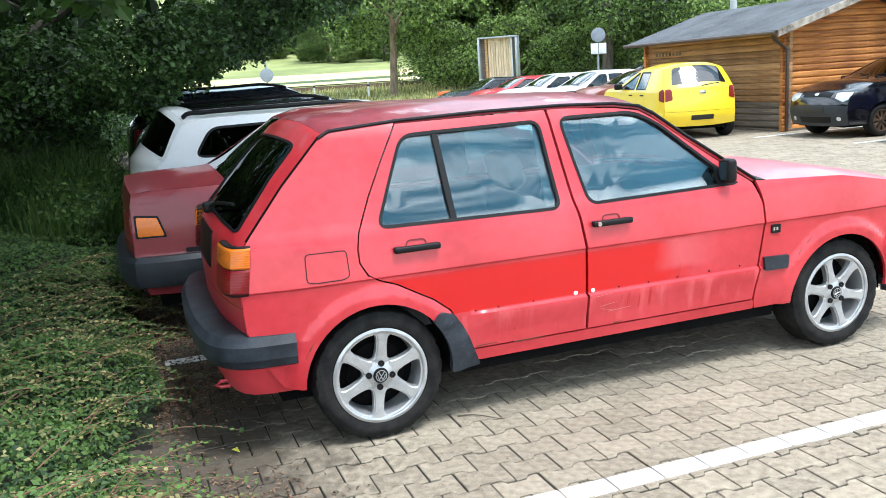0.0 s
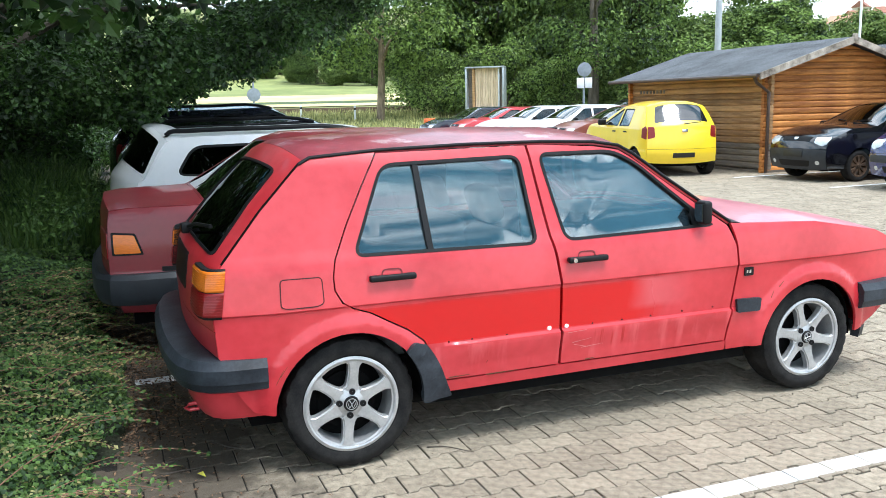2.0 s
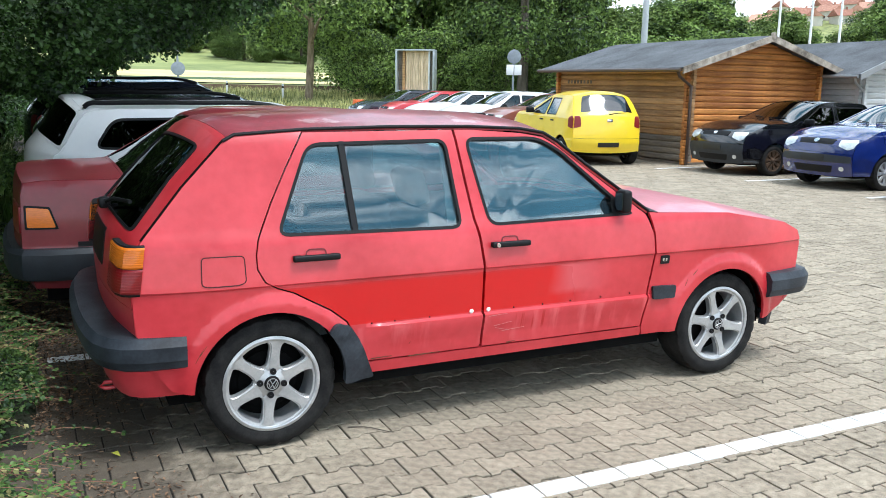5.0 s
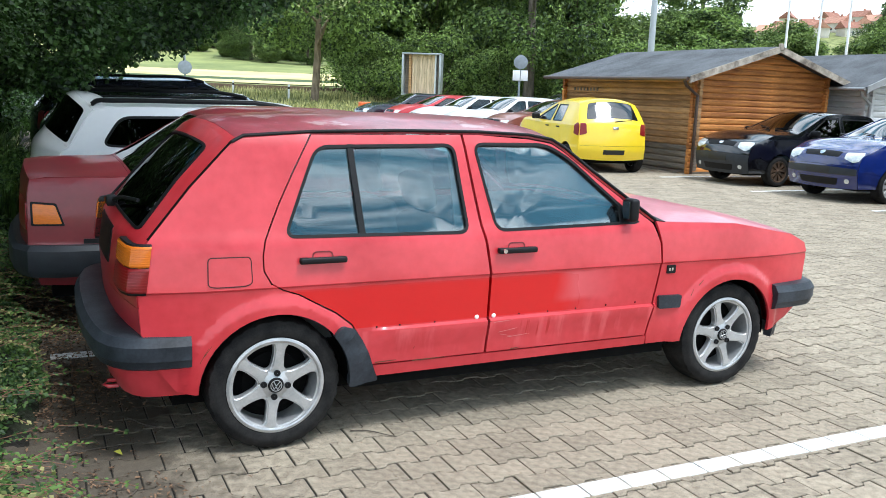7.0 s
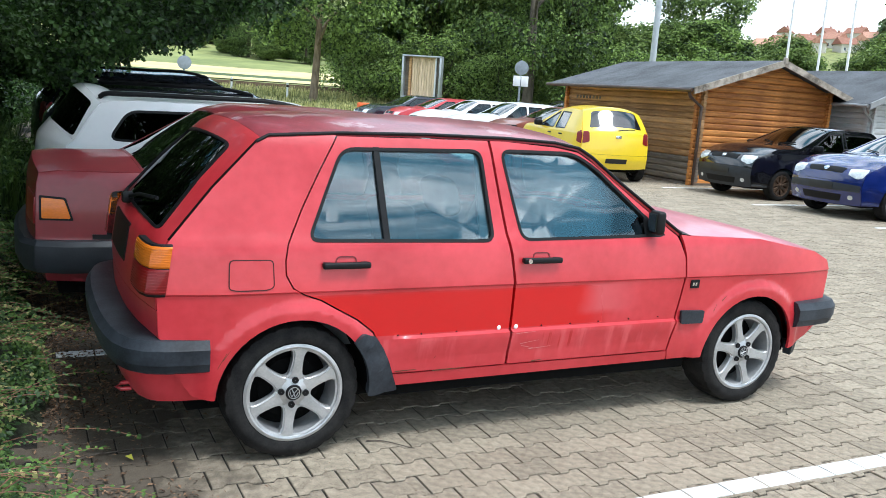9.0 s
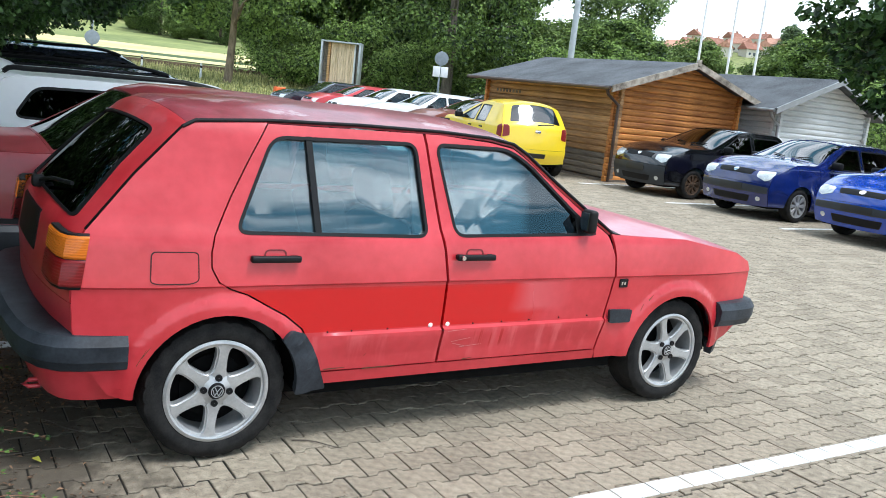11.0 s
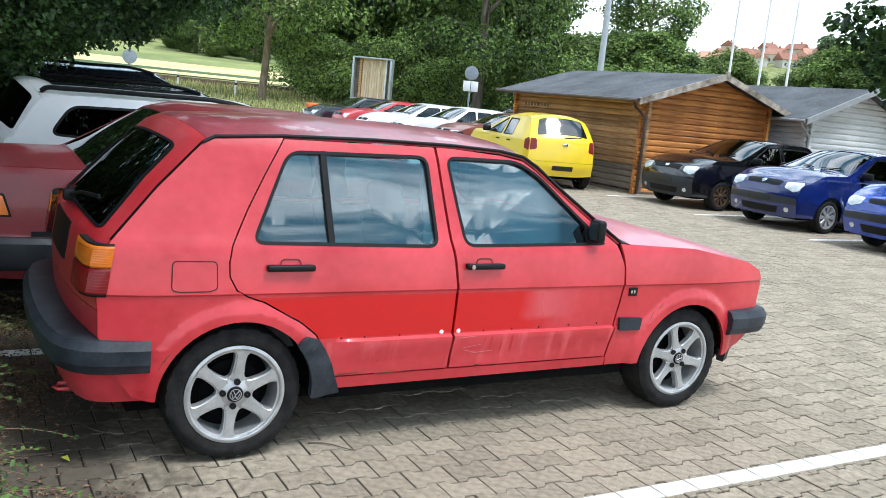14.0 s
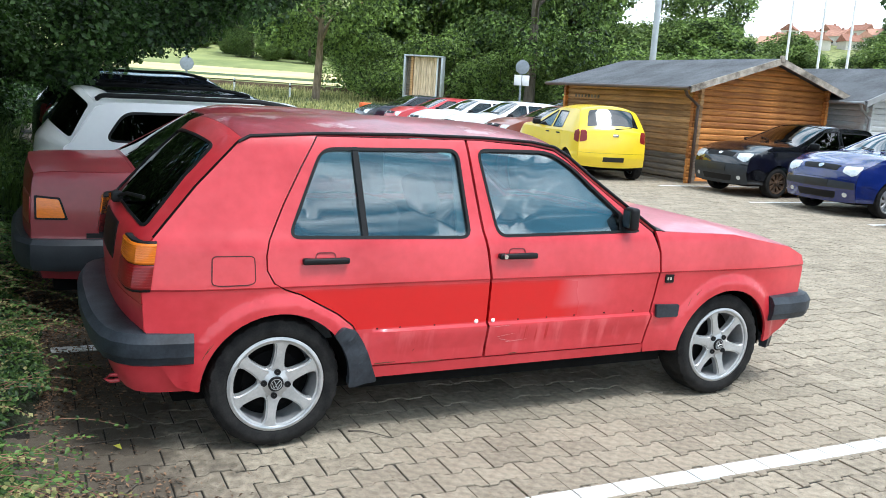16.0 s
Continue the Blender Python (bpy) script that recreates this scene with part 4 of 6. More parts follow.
    # scratches, a dent's bare metal and rust along the sill
    for x0_, z0_, L, a, mt in ((1.05, .435, .10, 8, M_SCRATCH), (1.06, .425, .08, -14, M_SCRATCH), (1.10, .405, .12, 4, M_SCRATCH), (1.02, .488, .10, 3, M_SCRATCH), (.62, .395, .012, 60, M_RUST), (1.13, .342, .05, 4, M_RUST), (2.19, .535, .04, 60, M_RUST), (2.24, .588, .04, 42, M_RUST), (-.318, .425, .07, 62, M_RUST), (-.30, .455, .05, 55, M_RUST), (.44, .345, .10, 2, M_RUST), (.62, .336, .16, 1, M_RUST)):
        ca, sa, w_ = math.cos(radians(a)), math.sin(radians(a)), (.0010 if mt is M_SCRATCH else .0028)
        quad = [(x0_, z0_ - w_), (x0_ + L * ca, z0_ + L * sa - w_ * .4), (x0_ + L * ca, z0_ + L * sa + w_ * .4), (x0_ + L * .4 * ca, z0_ + L * .4 * sa + w_), (x0_, z0_ + w_)]
        side_part(sk, "scratch" if mt is M_SCRATCH else "rust_spot", quad, [], mt, car, -1, .0012, .0006, px=.03)
    # hatch, roof, screens, bonnet, nose
    def strip(nm, a, b, mtl, holes=(), e=.995, thick=.015):
        return over_part(sk, nm, [(-e, a), (e, a), (e, b), (-e, b)], list(holes), mtl, car, 0, thick)
    strip("rear_panel", 0, 1.6, M_RED)
    rw = rounded([(-.80, 4.02), (.80, 4.02), (.735, 5.72), (-.735, 5.72)], .10)
    hatch = strip("tailgate", 1.62, 6.45, M_RED, [rw], .985)
    over_part(sk, "rear_window", inset(rw, -.02), [], M_GLASSDARK, car, -.006, .005, parent=hatch)
    ring_part(sk, "rear_window_seal", inset(rw, -.025), .045, M_BLACK, car, "over", off=.003, parent=hatch)
    over_part(sk, "number_plate_panel", [(-.34, 2.15), (.34, 2.15), (.34, 3.2), (-.34, 3.2)], [], M_BLACK, car, .004, .006, parent=hatch)
    wp = [sk.over(.02)(.05, 4.05), sk.over(.03)(-.2, 4.2), sk.over(.022)(-.55, 4.35)]
    part("rear_wiper", tube_bm(wp, .009, 6), M_BLACK, hatch)
    part("wiper_hub", box_bm(wp[0].x - .03, wp[0].x + .02, .02, .08, wp[0].z - .03, wp[0].z + .02, .01), M_BLACK, hatch)
    strip("roof", 6.47, 13.0, M_REDROOF)
    ws = rounded([(-.92, 13.12), (.92, 13.12), (.95, 14.93), (-.95, 14.93)], .06)
    wf = strip("windscreen_frame", 13.01, 15.0, M_RED, [ws])
    over_part(sk, "windscreen", inset(ws, -.02), [], M_GLASS, car, -.006, .005, parent=wf)
    ring_part(sk, "windscreen_seal", inset(ws, -.02), .04, M_BLACK, car, "over", off=.003, parent=wf)
    for a, b_ in ((-.1, .45), (.5, .9)):
        w3 = [sk.over(.02)(a, 15.1), sk.over(.03)((a + b_) / 2, 14.95), sk.over(.018)(b_, 14.7)]
        part("wiper", tube_bm(w3, .008, 6), M_BLACK, wf)
    strip("scuttle", 15.02, 15.9, M_BLACK)
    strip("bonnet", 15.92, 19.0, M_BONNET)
    strip("front_panel", 19.02, 21, M_BLACK)
    # bumpers run round the corners
    sec = [(-.03, -.078), (.020, -.082), (.040, -.072), (.048, -.045), (.052, -.040), (.054, .018), (.049, .024), (.030, .052), (.0, .060), (-.10, .066)]
    rear_path = [(-.345, -.775), (-.42, -.770), (-.50, -.762), (-.56, -.742), (-.605, -.70), (-.635, -.63), (-.655, -.52), (-.672, -.35), (-.68, -.15), (-.68, 0)]
    rear_path = rear_path + [(x, -y) for x, y in rear_path[::-1][1:]]
    bm = sweep_bm([(x, y, .487) for x, y in rear_path][::-1], sec)
    bump = part("rear_bumper", bm, M_PLASTIC, car, "scuffed dark grey plastic bumper")
    part("bumper_groove", sweep_bm([(x, y, .47) for x, y in rear_path][::-1], [(.02, -.002), (.0526, -.003), (.0526, .003), (.02, .002)]), M_BLACK, bump)
    front_path = [(2.79, -.795), (2.93, -.790), (3.05, -.772), (3.115, -.735), (3.155, -.64), (3.185, -.40), (3.195, 0)]
    front_path = front_path + [(x, -y) for x, y in front_path[::-1][1:]]
    part("front_bumper", sweep_bm([(x, y, .495) for x, y in front_path], sec), M_PLASTIC, car, "dark grey plastic bumper")
    b = sweep_bm([(x - .02, y * .985, .37) for x, y in front_path[2:-2]], [(-.04, -.08), (-.01, -.08), (.015, .08), (-.04, .08)])
    for v in b.verts:
        v.co.x -= (.45 - v.co.z) * .9
    part("front_valance", b, M_RED, car)
    part("front_spoiler_lip", sweep_bm([(x - .19, y * .95, .265) for x, y in front_path[2:-2]], [(-.02, -.03), (.02, -.035), (.03, .025), (-.02, .03)]), M_PLASTIC, car)
    part("rear_valance", sweep_bm([(x + .03, y * .965, .35) for x, y in rear_path][::-1], [(-.06, -.08), (-.02, -.08), (.010, .0), (.015, .10), (-.06, .10)]), M_RED, car)
    part("tow_eye", tube_bm([(-.60, -.50, .262), (-.64, -.50, .262), (-.66, -.50, .275), (-.64, -.50, .288), (-.60, -.50, .288)], .009, 8), M_RED, car)
    part("exhaust_pipe", tube_bm([(-.2, -.28, .26), (-.62, -.28, .255)], .022, 14), M_STEEL, car)
    part("roof_aerial_base", box_bm(1.36, 1.41, -.02, .02, 1.385, 1.40, .005), M_BLACK, car)
    part("underbody", box_bm(-.4, 2.9, -.62, .62, .19, .42), M_UNDER, car)
    part("cabin_floor", box_bm(.36, 2.1, -.74, .74, .22, .34), M_UNDER, car)
    cabin(car, sk, 1.82, 1.02, .12, .32, .72)
    return car


# ---- ground ----
EYE_X, EYE_Y = -0.9, -4.2


def bear(az, d):
    """A place by its bearing (degrees from +y towards +x) and distance from where the camera stands."""
    return EYE_X + d * math.sin(radians(az)), EYE_Y + d * math.cos(radians(az))


def terrain(x, y):
    """Height of the land: level round the car park, a verge beyond it, then a field and a wooded hill."""
    d = math.hypot(x - EYE_X, y - EYE_Y)
    f = max(0.0, min(1.0, ((y - EYE_Y) / max(d, .1) + .2) / .4))
    h = lerp_table([(36, 0), (44, .35), (55, .66), (75, 1.25), (100, 1.6), (150, 2.3), (200, 4.6), (260, 8.8), (330, 18), (450, 38), (700, 78), (1500, 90), (3500, 90)], d)
    right = max(0.0, min(1.0, (math.degrees(math.atan2(x - EYE_X, y - EYE_Y)) - 28) / 8))
    return f * min(h, 90 - 44 * right)


M_GRASS = mat("verge_grass", (0.10, 0.135, 0.035), 0.95, 0, 0.35, 0.5, 0.4, 20, base2=(0.24, 0.25, 0.085))
M_FIELD_Y = mat("ripe_field", (0.50, 0.42, 0.17), 0.95, 0, 0.12, 0.08, base2=(0.62, 0.53, 0.25))
M_FIELD_G = mat("green_field", (0.15, 0.19, 0.055), 0.95, 0, 0.2, 0.05, base2=(0.26, 0.28, 0.09))
M_FIELD_D = mat("row_crop", (0.06, 0.10, 0.03), 0.95, 0, 0.3, 0.3)
M_PAVER = mat("concrete_paver", (0.262, 0.216, 0.155), 0.88, 0, 0.24, 26.0, 0.35, 320, base2=(0.345, 0.290, 0.215), rand=0.2)
M_PAVER_FAR = mat("concrete_paving", (0.262, 0.216, 0.155), 0.88, 0, 0.24, 26.0, 0.3, 240, base2=(0.345, 0.290, 0.215), island=0.2)


def dirty(m):
    """Dark soil trodden over the pavers along the hedge."""
    nt = m.node_tree
    b = nt.nodes["Principled BSDF"]
    old = b.inputs["Base Color"].links[0].from_socket
    g = nt.nodes.new("ShaderNodeNewGeometry")
    sp = nt.nodes.new("ShaderNodeSeparateXYZ")
    nt.links.new(g.outputs["Position"], sp.inputs[0])
    n = nt.nodes.new("ShaderNodeTexNoise"); n.inputs["Scale"].default_value = 3.2; n.inputs["Detail"].default_value = 7; n.inputs["Roughness"].default_value = .65
    nt.links.new(g.outputs["Position"], n.inputs["Vector"])
    a = nt.nodes.new("ShaderNodeMath"); a.operation = "MULTIPLY_ADD"; a.inputs[1].default_value = 1.5
    nt.links.new(n.outputs["Fac"], a.inputs[0]); nt.links.new(sp.outputs["X"], a.inputs[2])
    r = nt.nodes.new("ShaderNodeMapRange"); r.inputs["From Min"].default_value = .62; r.inputs["From Max"].default_value = .22
    nt.links.new(a.outputs[0], r.inputs["Value"])
    k = nt.nodes.new("ShaderNodeMath"); k.operation = "MULTIPLY"; k.inputs[1].default_value = .85
    nt.links.new(r.outputs[0], k.inputs[0])
    mx = nt.nodes.new("ShaderNodeMix"); mx.data_type = "RGBA"; mx.inputs[7].default_value = (0.060, 0.046, 0.032, 1)
    nt.links.new(k.outputs[0], mx.inputs[0]); nt.links.new(old, mx.inputs[6])
    nt.links.new(mx.outputs[2], b.inputs["Base Color"])


def speckle(m):
    """Dark and light grains of the washed concrete."""
    nt = m.node_tree
    b = nt.nodes["Principled BSDF"]
    g = nt.nodes.new("ShaderNodeNewGeometry")
    for scale, lo, hi, amount, colour in ((330, .56, .64, .75, (.075, .062, .047, 1)), (260, .60, .68, .6, (.46, .42, .35, 1)), (2.2, .52, .75, .30, (.15, .125, .09, 1))):
        old = b.inputs["Base Color"].links[0].from_socket
        n = nt.nodes.new("ShaderNodeTexNoise"); n.inputs["Scale"].default_value = scale; n.inputs["Detail"].default_value = 3 if scale > 10 else 8
        n.noise_dimensions = "3D"
        nt.links.new(g.outputs["Position"], n.inputs["Vector"])
        r = nt.nodes.new("ShaderNodeMapRange"); r.inputs["From Min"].default_value, r.inputs["From Max"].default_value, r.inputs["To Max"].default_value = lo, hi, amount
        nt.links.new(n.outputs["Fac"], r.inputs["Value"])
        mx = nt.nodes.new("ShaderNodeMix"); mx.data_type = "RGBA"; mx.inputs[7].default_value = colour
        nt.links.new(r.outputs[0], mx.inputs[0]); nt.links.new(old, mx.inputs[6])
        nt.links.new(mx.outputs[2], b.inputs["Base Color"])


speckle(M_PAVER)
speckle(M_PAVER_FAR)
dirty(M_PAVER)
dirty(M_PAVER_FAR)
M_JOINT = mat("joint_soil", (0.018, 0.015, 0.011), 0.95, 0, 0.4, 14, 0.5, 120)
M_LINE = mat("white_road_paint", (0.60, 0.60, 0.585), 0.75, 0, 0.14, 14, 0.3, 260, base2=(0.74, 0.74, 0.72))


def rings_mesh(name, az0, az1, d0, d1, material, lift, label, category, n=24, m=3):
    bm = bmesh.new()
    grid = []
    for j in range(m + 1):
        row = []
        for i in range(n + 1):
            a, d = az0 + (az1 - az0) * i / n, d0 + (d1 - d0) * j / m
            x, y = bear(a, d)
            row.append(bm.verts.new((x, y, terrain(x, y) + lift)))
        grid.append(row)
    for j in range(m):
        for i in range(n):
            bm.faces.new((grid[j][i], grid[j + 1][i], grid[j + 1][i + 1], grid[j][i + 1]))
    bmesh.ops.recalc_face_normals(bm, faces=bm.faces)
    if sum(f.normal.z for f in bm.faces) < 0:
        bmesh.ops.reverse_faces(bm, faces=bm.faces)
    return tagged(part(name, bm, material), label, category, kind="structure")


def build_ground():
    bm = bmesh.new()
    rs = [6, 12, 20, 28, 36, 40, 44, 50, 55, 62, 70, 75, 85, 100, 125, 150, 175, 200, 230, 260, 295, 330, 380, 450, 550, 700, 1000, 1500, 3500]
    n = 96
    c = bm.verts.new((EYE_X, EYE_Y, -.06))
    prev = None
    for r in rs:
        ring = []
        for k in range(n):
            x, y = bear(360 * k / n, r)
            ring.append(bm.verts.new((x, y, terrain(x, y) - .06)))
        for k in range(n):
            if prev is None:
                bm.faces.new((c, ring[k], ring[(k + 1) % n]))
            else:
                bm.faces.new((prev[k], ring[k], ring[(k + 1) % n], prev[(k + 1) % n]))
        prev = ring
    bmesh.ops.recalc_face_normals(bm, faces=bm.faces)
    if sum(f.normal.z for f in bm.faces) < 0:
        bmesh.ops.reverse_faces(bm, faces=bm.faces)
    tagged(part("ground", bm, M_GRASS), "grassy land rising to fields and a wooded hill", "ground", kind="structure")


build_ground()
rings_mesh("field_pale", -25, 21, 104, 138, M_FIELD_Y, .05, "pale strip of ripe grain beyond the road", "field")
rings_mesh("field_rows", -25, 20, 139, 156, M_FIELD_D, .05, "dark green strip of row crop", "field")
rings_mesh("field_gold", -25, 19, 157, 192, M_FIELD_Y, .05, "golden strip of ripe grain", "field")
rings_mesh("field_green", -25, 19, 193, 275, M_FIELD_G, .05, "light green meadow below the wood", "field", m=6)
# the car park's bedding, under the pavers
part_bed = tagged(part("pavement", box_bm(-1.15, 60, -30, 36, -.30, -.006), M_JOINT), "paved car park with dark joints", "pavement", kind="structure")
far_pave = tagged(part("car_park_far_paving", box_bm(13.3, 40, -25, 34, -.10, -.002), M_PAVER_FAR), "grey concrete paving of the car park", "pavement", kind="structure")
tagged(part("car_park_side_paving", box_bm(-1.1, 13.28, 20.05, 34, -.10, -.002), M_PAVER_FAR), "grey concrete paving between the far bays", "pavement", kind="structure")
tagged(part("car_park_near_paving", box_bm(-1.1, 13.28, -25, -9.05, -.10, -.002), M_PAVER_FAR), "grey concrete paving behind the camera", "pavement", kind="structure")


# ---- leaves ----
def leaf_mesh(name, centres, normals, sizes, material, parent=None, aspect=.62, bend=.18):
    """Many small leaves, each a folded lozenge of its own."""
    n = len(centres)
    nr = normals / np.maximum(1e-6, np.linalg.norm(normals, axis=1, keepdims=True))
    rnd = np.random.normal(size=(n, 3))
    a = np.cross(nr, rnd)
    a /= np.maximum(1e-6, np.linalg.norm(a, axis=1, keepdims=True))
    b = np.cross(nr, a)
    s = sizes[:, None]
    v = np.empty((n, 4, 3))
    v[:, 0] = centres - a * s * .5
    v[:, 1] = centres + b * s * .5 * aspect + nr * s * bend
    v[:, 2] = centres + a * s * .5 - nr * s * bend * .6
    v[:, 3] = centres - b * s * .5 * aspect + nr * s * bend
    faces = np.arange(n * 4).reshape(n, 4)
    me = bpy.data.meshes.new(name)
    me.from_pydata(v.reshape(-1, 3).tolist(), [], faces.tolist())
    me.materials.append(material)
    ob = new(name, me)
    if parent is not None:
        ob.parent = parent
    return ob


def leaf_material(name, base, base2, rough=.55):
    m = mat(name, base, rough, 0, .25, 1.5, base2=base2, island=.55)
    nt = m.node_tree
    b = nt.nodes["Principled BSDF"]
    t = nt.nodes.new("ShaderNodeBsdfTranslucent")
    col = b.inputs["Base Color"].links[0].from_socket
    nt.links.new(col, t.inputs[0])
    mx = nt.nodes.new("ShaderNodeMixShader"); mx.inputs[0].default_value = .32
    nt.links.new(b.outputs[0], mx.inputs[1]); nt.links.new(t.outputs[0], mx.inputs[2])
    nt.links.new(mx.outputs[0], nt.nodes["Material Output"].inputs[0])
    return m


M_LEAF = leaf_material("maple_leaf", (0.015, 0.040, 0.010), (0.055, 0.115, 0.022))
# wide tone range: sunlit and shadowed leaves are put into the colour
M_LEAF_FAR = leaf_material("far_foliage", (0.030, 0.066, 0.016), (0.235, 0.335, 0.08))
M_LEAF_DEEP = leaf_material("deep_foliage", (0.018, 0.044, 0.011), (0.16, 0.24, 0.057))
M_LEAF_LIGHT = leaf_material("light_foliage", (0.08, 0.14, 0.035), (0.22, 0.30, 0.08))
# hillside leaves paled: the haze of distance is mixed into their green
M_LEAF_HAZED = leaf_material("hazed_hill_foliage", (0.09, 0.14, 0.07), (0.20, 0.27, 0.13))
M_COVER = leaf_material("cotoneaster_leaf", (0.030, 0.075, 0.018), (0.11, 0.19, 0.04))
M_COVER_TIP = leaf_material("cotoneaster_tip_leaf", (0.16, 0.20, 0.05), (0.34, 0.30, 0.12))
M_BLADE = leaf_material("grass_blade", (0.16, 0.19, 0.06), (0.46, 0.43, 0.18))
M_BARK = mat("bark", (0.06, 0.048, 0.036), 0.95, 0, 0.35, 6, 0.8, 30, base2=(0.12, 0.10, 0.08), stretch=(1, 1, .25))
# lighter copy of the bark: sunlight on the slanting trunk put into the colour
M_BARK_LIT = mat("sunlit_bark", (0.15, 0.11, 0.075), 0.95, 0, 0.35, 6, 0.8, 30, base2=(0.26, 0.20, 0.14), stretch=(1, 1, .25))
M_TWIG = mat("reddish_twig", (0.20, 0.10, 0.06), 0.8, 0, 0.3, 30)
M_LITTER = mat("dry_litter", (0.07, 0.040, 0.022), 0.95, 0, 0.4, 20, island=.6, base2=(0.20, 0.12, 0.07))


def clump_points(clumps, per, rng, flat=.75):
    cs, ns = [], []
    for cx, cy, cz, r in clumps:
        k = max(8, int(per * r * r))
        d = rng.normal(size=(k, 3))
        d /= np.linalg.norm(d, axis=1, keepdims=True)
        rad = r * (0.35 + .65 * rng.random((k, 1)) ** .6)
        p = d * rad
        p[:, 2] *= flat
        p += rng.normal(size=(k, 3)) * r * .08
        cs.append(p + np.array([cx, cy, cz]))
        nn = d * .7 + np.array([0, 0, .6]) + rng.normal(size=(k, 3)) * .45
        ns.append(nn)
    return np.concatenate(cs), np.concatenate(ns)


def crown_clumps(rng, h0, h1, radius, count, lean=(0, 0)):
    """Clumps spread over an uneven egg-shaped crown between two heights."""
    out = []
    for i in range(count):
        f = rng.random()
        env = math.sin(math.pi * min(1, .12 + .86 * f)) ** .7
        a = rng.random() * 2 * math.pi
        rr = radius * env * (.35 + .65 * rng.random() ** .5)
        cr = radius * (.22 + .16 * rng.random())
        out.append((rr * math.cos(a) + lean[0] * f, rr * math.sin(a) + lean[1] * f, h0 + (h1 - h0) * f, cr))
    return out


def tree(name, x, y, z, height, radius, trunk_r, crown_from, leaf, seed, label, leaves=9000, size=.4, clumps=46, group="", leanx=0.0):
    rng = np.random.default_rng(seed)
    t = empty(name, pose(x, y, z), label, "tree", group)
    pts = [(leanx * f + .12 * trunk_r * math.sin(f * 9), .1 * trunk_r * math.cos(f * 7), height * .85 * f) for f in frange(0, 1, 8)]
    bm = tube_bm([(pts[0][0], pts[0][1], -.1)] + pts[1:], trunk_r, 10, radius_end=trunk_r * .25)
    for i in range(7):
        f = crown_from / height + (0.85 - crown_from / height) * (i + .3) / 8
        a = i * 2.4 + seed
        b0 = Vector((leanx * f, 0, height * .85 * f))
        b1 = b0 + Vector((math.cos(a), math.sin(a), .55)) * radius * .75
        tube_bm([b0, b0.lerp(b1, .5) + Vector((0, 0, .1 * radius)), b1], trunk_r * .35, 6, bm, trunk_r * .08)
    part("trunk", bm, M_BARK_LIT if leanx else M_BARK, t)
    cl = crown_clumps(rng, crown_from, height, radius, clumps, (leanx, 0))
    per = leaves / sum(c[3] ** 2 for c in cl)
    c, n = clump_points(cl, per, rng)
    leaf_mesh("crown", c, n, size * (.6 + .8 * rng.random(len(c))), leaf, t)
    return t

# ---- the cars ----
golf_car(pose(0, 0, 0))
SEDAN = dict(wb=2.66, W=1.68, H=1.38, belt=.93, xr=-1.0, xf=3.42, xrb=-.42, xrt=.12, xwt=1.22, xwb=2.0, hood=.95, hoodf=.88, nose=.72, rear_glass=.96, deck=.935, R=.30, tail="none")
motor_car("sedan_car", pose(.07, 2.10, 0), "dull red older saloon parked beside the hatchback", M_SEDAN, SEDAN)
SUVW = dict(rear_round=.22, quarter=.26, crown=.07, wb=2.75, W=1.80, tail="none", rear_glass=.95, H=1.37, belt=.92, xr=-.74, xf=3.7, xrb=-.66, xrt=-.46, xwt=1.35, xwb=2.2, hood=1.0, hoodf=.9, nose=.75, R=.33, rails=True)
motor_car("estate_car", pose(.05, 4.5, 0), "white estate car with black roof rails", M_WHITE, SUVW, glass=M_GLASSDARK)
motor_car("estate_car", pose(.15, 7.0, 0), "dark estate car with roof rails", M_NAVY, dict(SUVW, H=1.43, belt=.96), glass=M_GLASSDARK)
SUVD = dict(rear_round=.16, quarter=.24, crown=.07, wb=2.65, W=1.86, H=1.60, belt=1.06, xr=-.80, xf=3.6, xrb=-.74, xrt=-.42, xwt=1.35, xwb=2.15, hood=1.05, hoodf=.95, nose=.8, R=.35, rails=True)
motor_car("suv_car", pose(.06, 9.4, 0), "black sport utility car with red tail lamps", M_NAVY, SUVD, glass=M_GLASSDARK)
CLIO = dict(wb=2.47, W=1.64, H=1.42, belt=.92, xr=-.60, xf=3.17, xrb=-.50, xrt=-.15, xwt=1.10, xwb=2.02, hood=.96, hoodf=.86, nose=.74, R=.285, doors=3)
motor_car("small_car", pose(14.27, 8.45, 0, 0, 0, 180), "black three-door small hatchback with steel wheels", M_BLACKP, dict(CLIO, front_mat=M_BUMPER), "cars along the huts", wheel_style="steel", rim=M_STEEL)
motor_car("small_car", pose(14.15, 5.98, 0, 0, 0, 180), "dark blue three-door small hatchback", M_BLUE, CLIO, "cars along the huts")
G4 = dict(wb=2.51, W=1.73, H=1.44, belt=.93, xr=-.72, xf=3.40, xrb=-.60, xrt=-.20, xwt=1.2, xwb=2.05, hood=.96, hoodf=.83, nose=.70, R=.30, doors=3)
motor_car("compact_car", pose(14.1, 3.45, 0, 0, 0, 180), "bright blue three-door compact hatchback", M_BLUE2, G4, "cars along the huts")
YARIS = dict(rear_round=.13, quarter=.6, rear_glass=.80, wb=2.46, W=1.69, H=1.53, belt=1.0, xr=-.44, xf=3.25, xrb=-.38, xrt=-.12, xwt=1.0, xwb=2.1, crown=.09, hood=1.02, hoodf=.88, nose=.75, R=.285)
yaris = motor_car("city_car", pose(10.02, 10.8, 0, 0, 0, 79), "bright yellow five-door city car", M_YELLOW, YARIS, glass=M_PANEDARK)
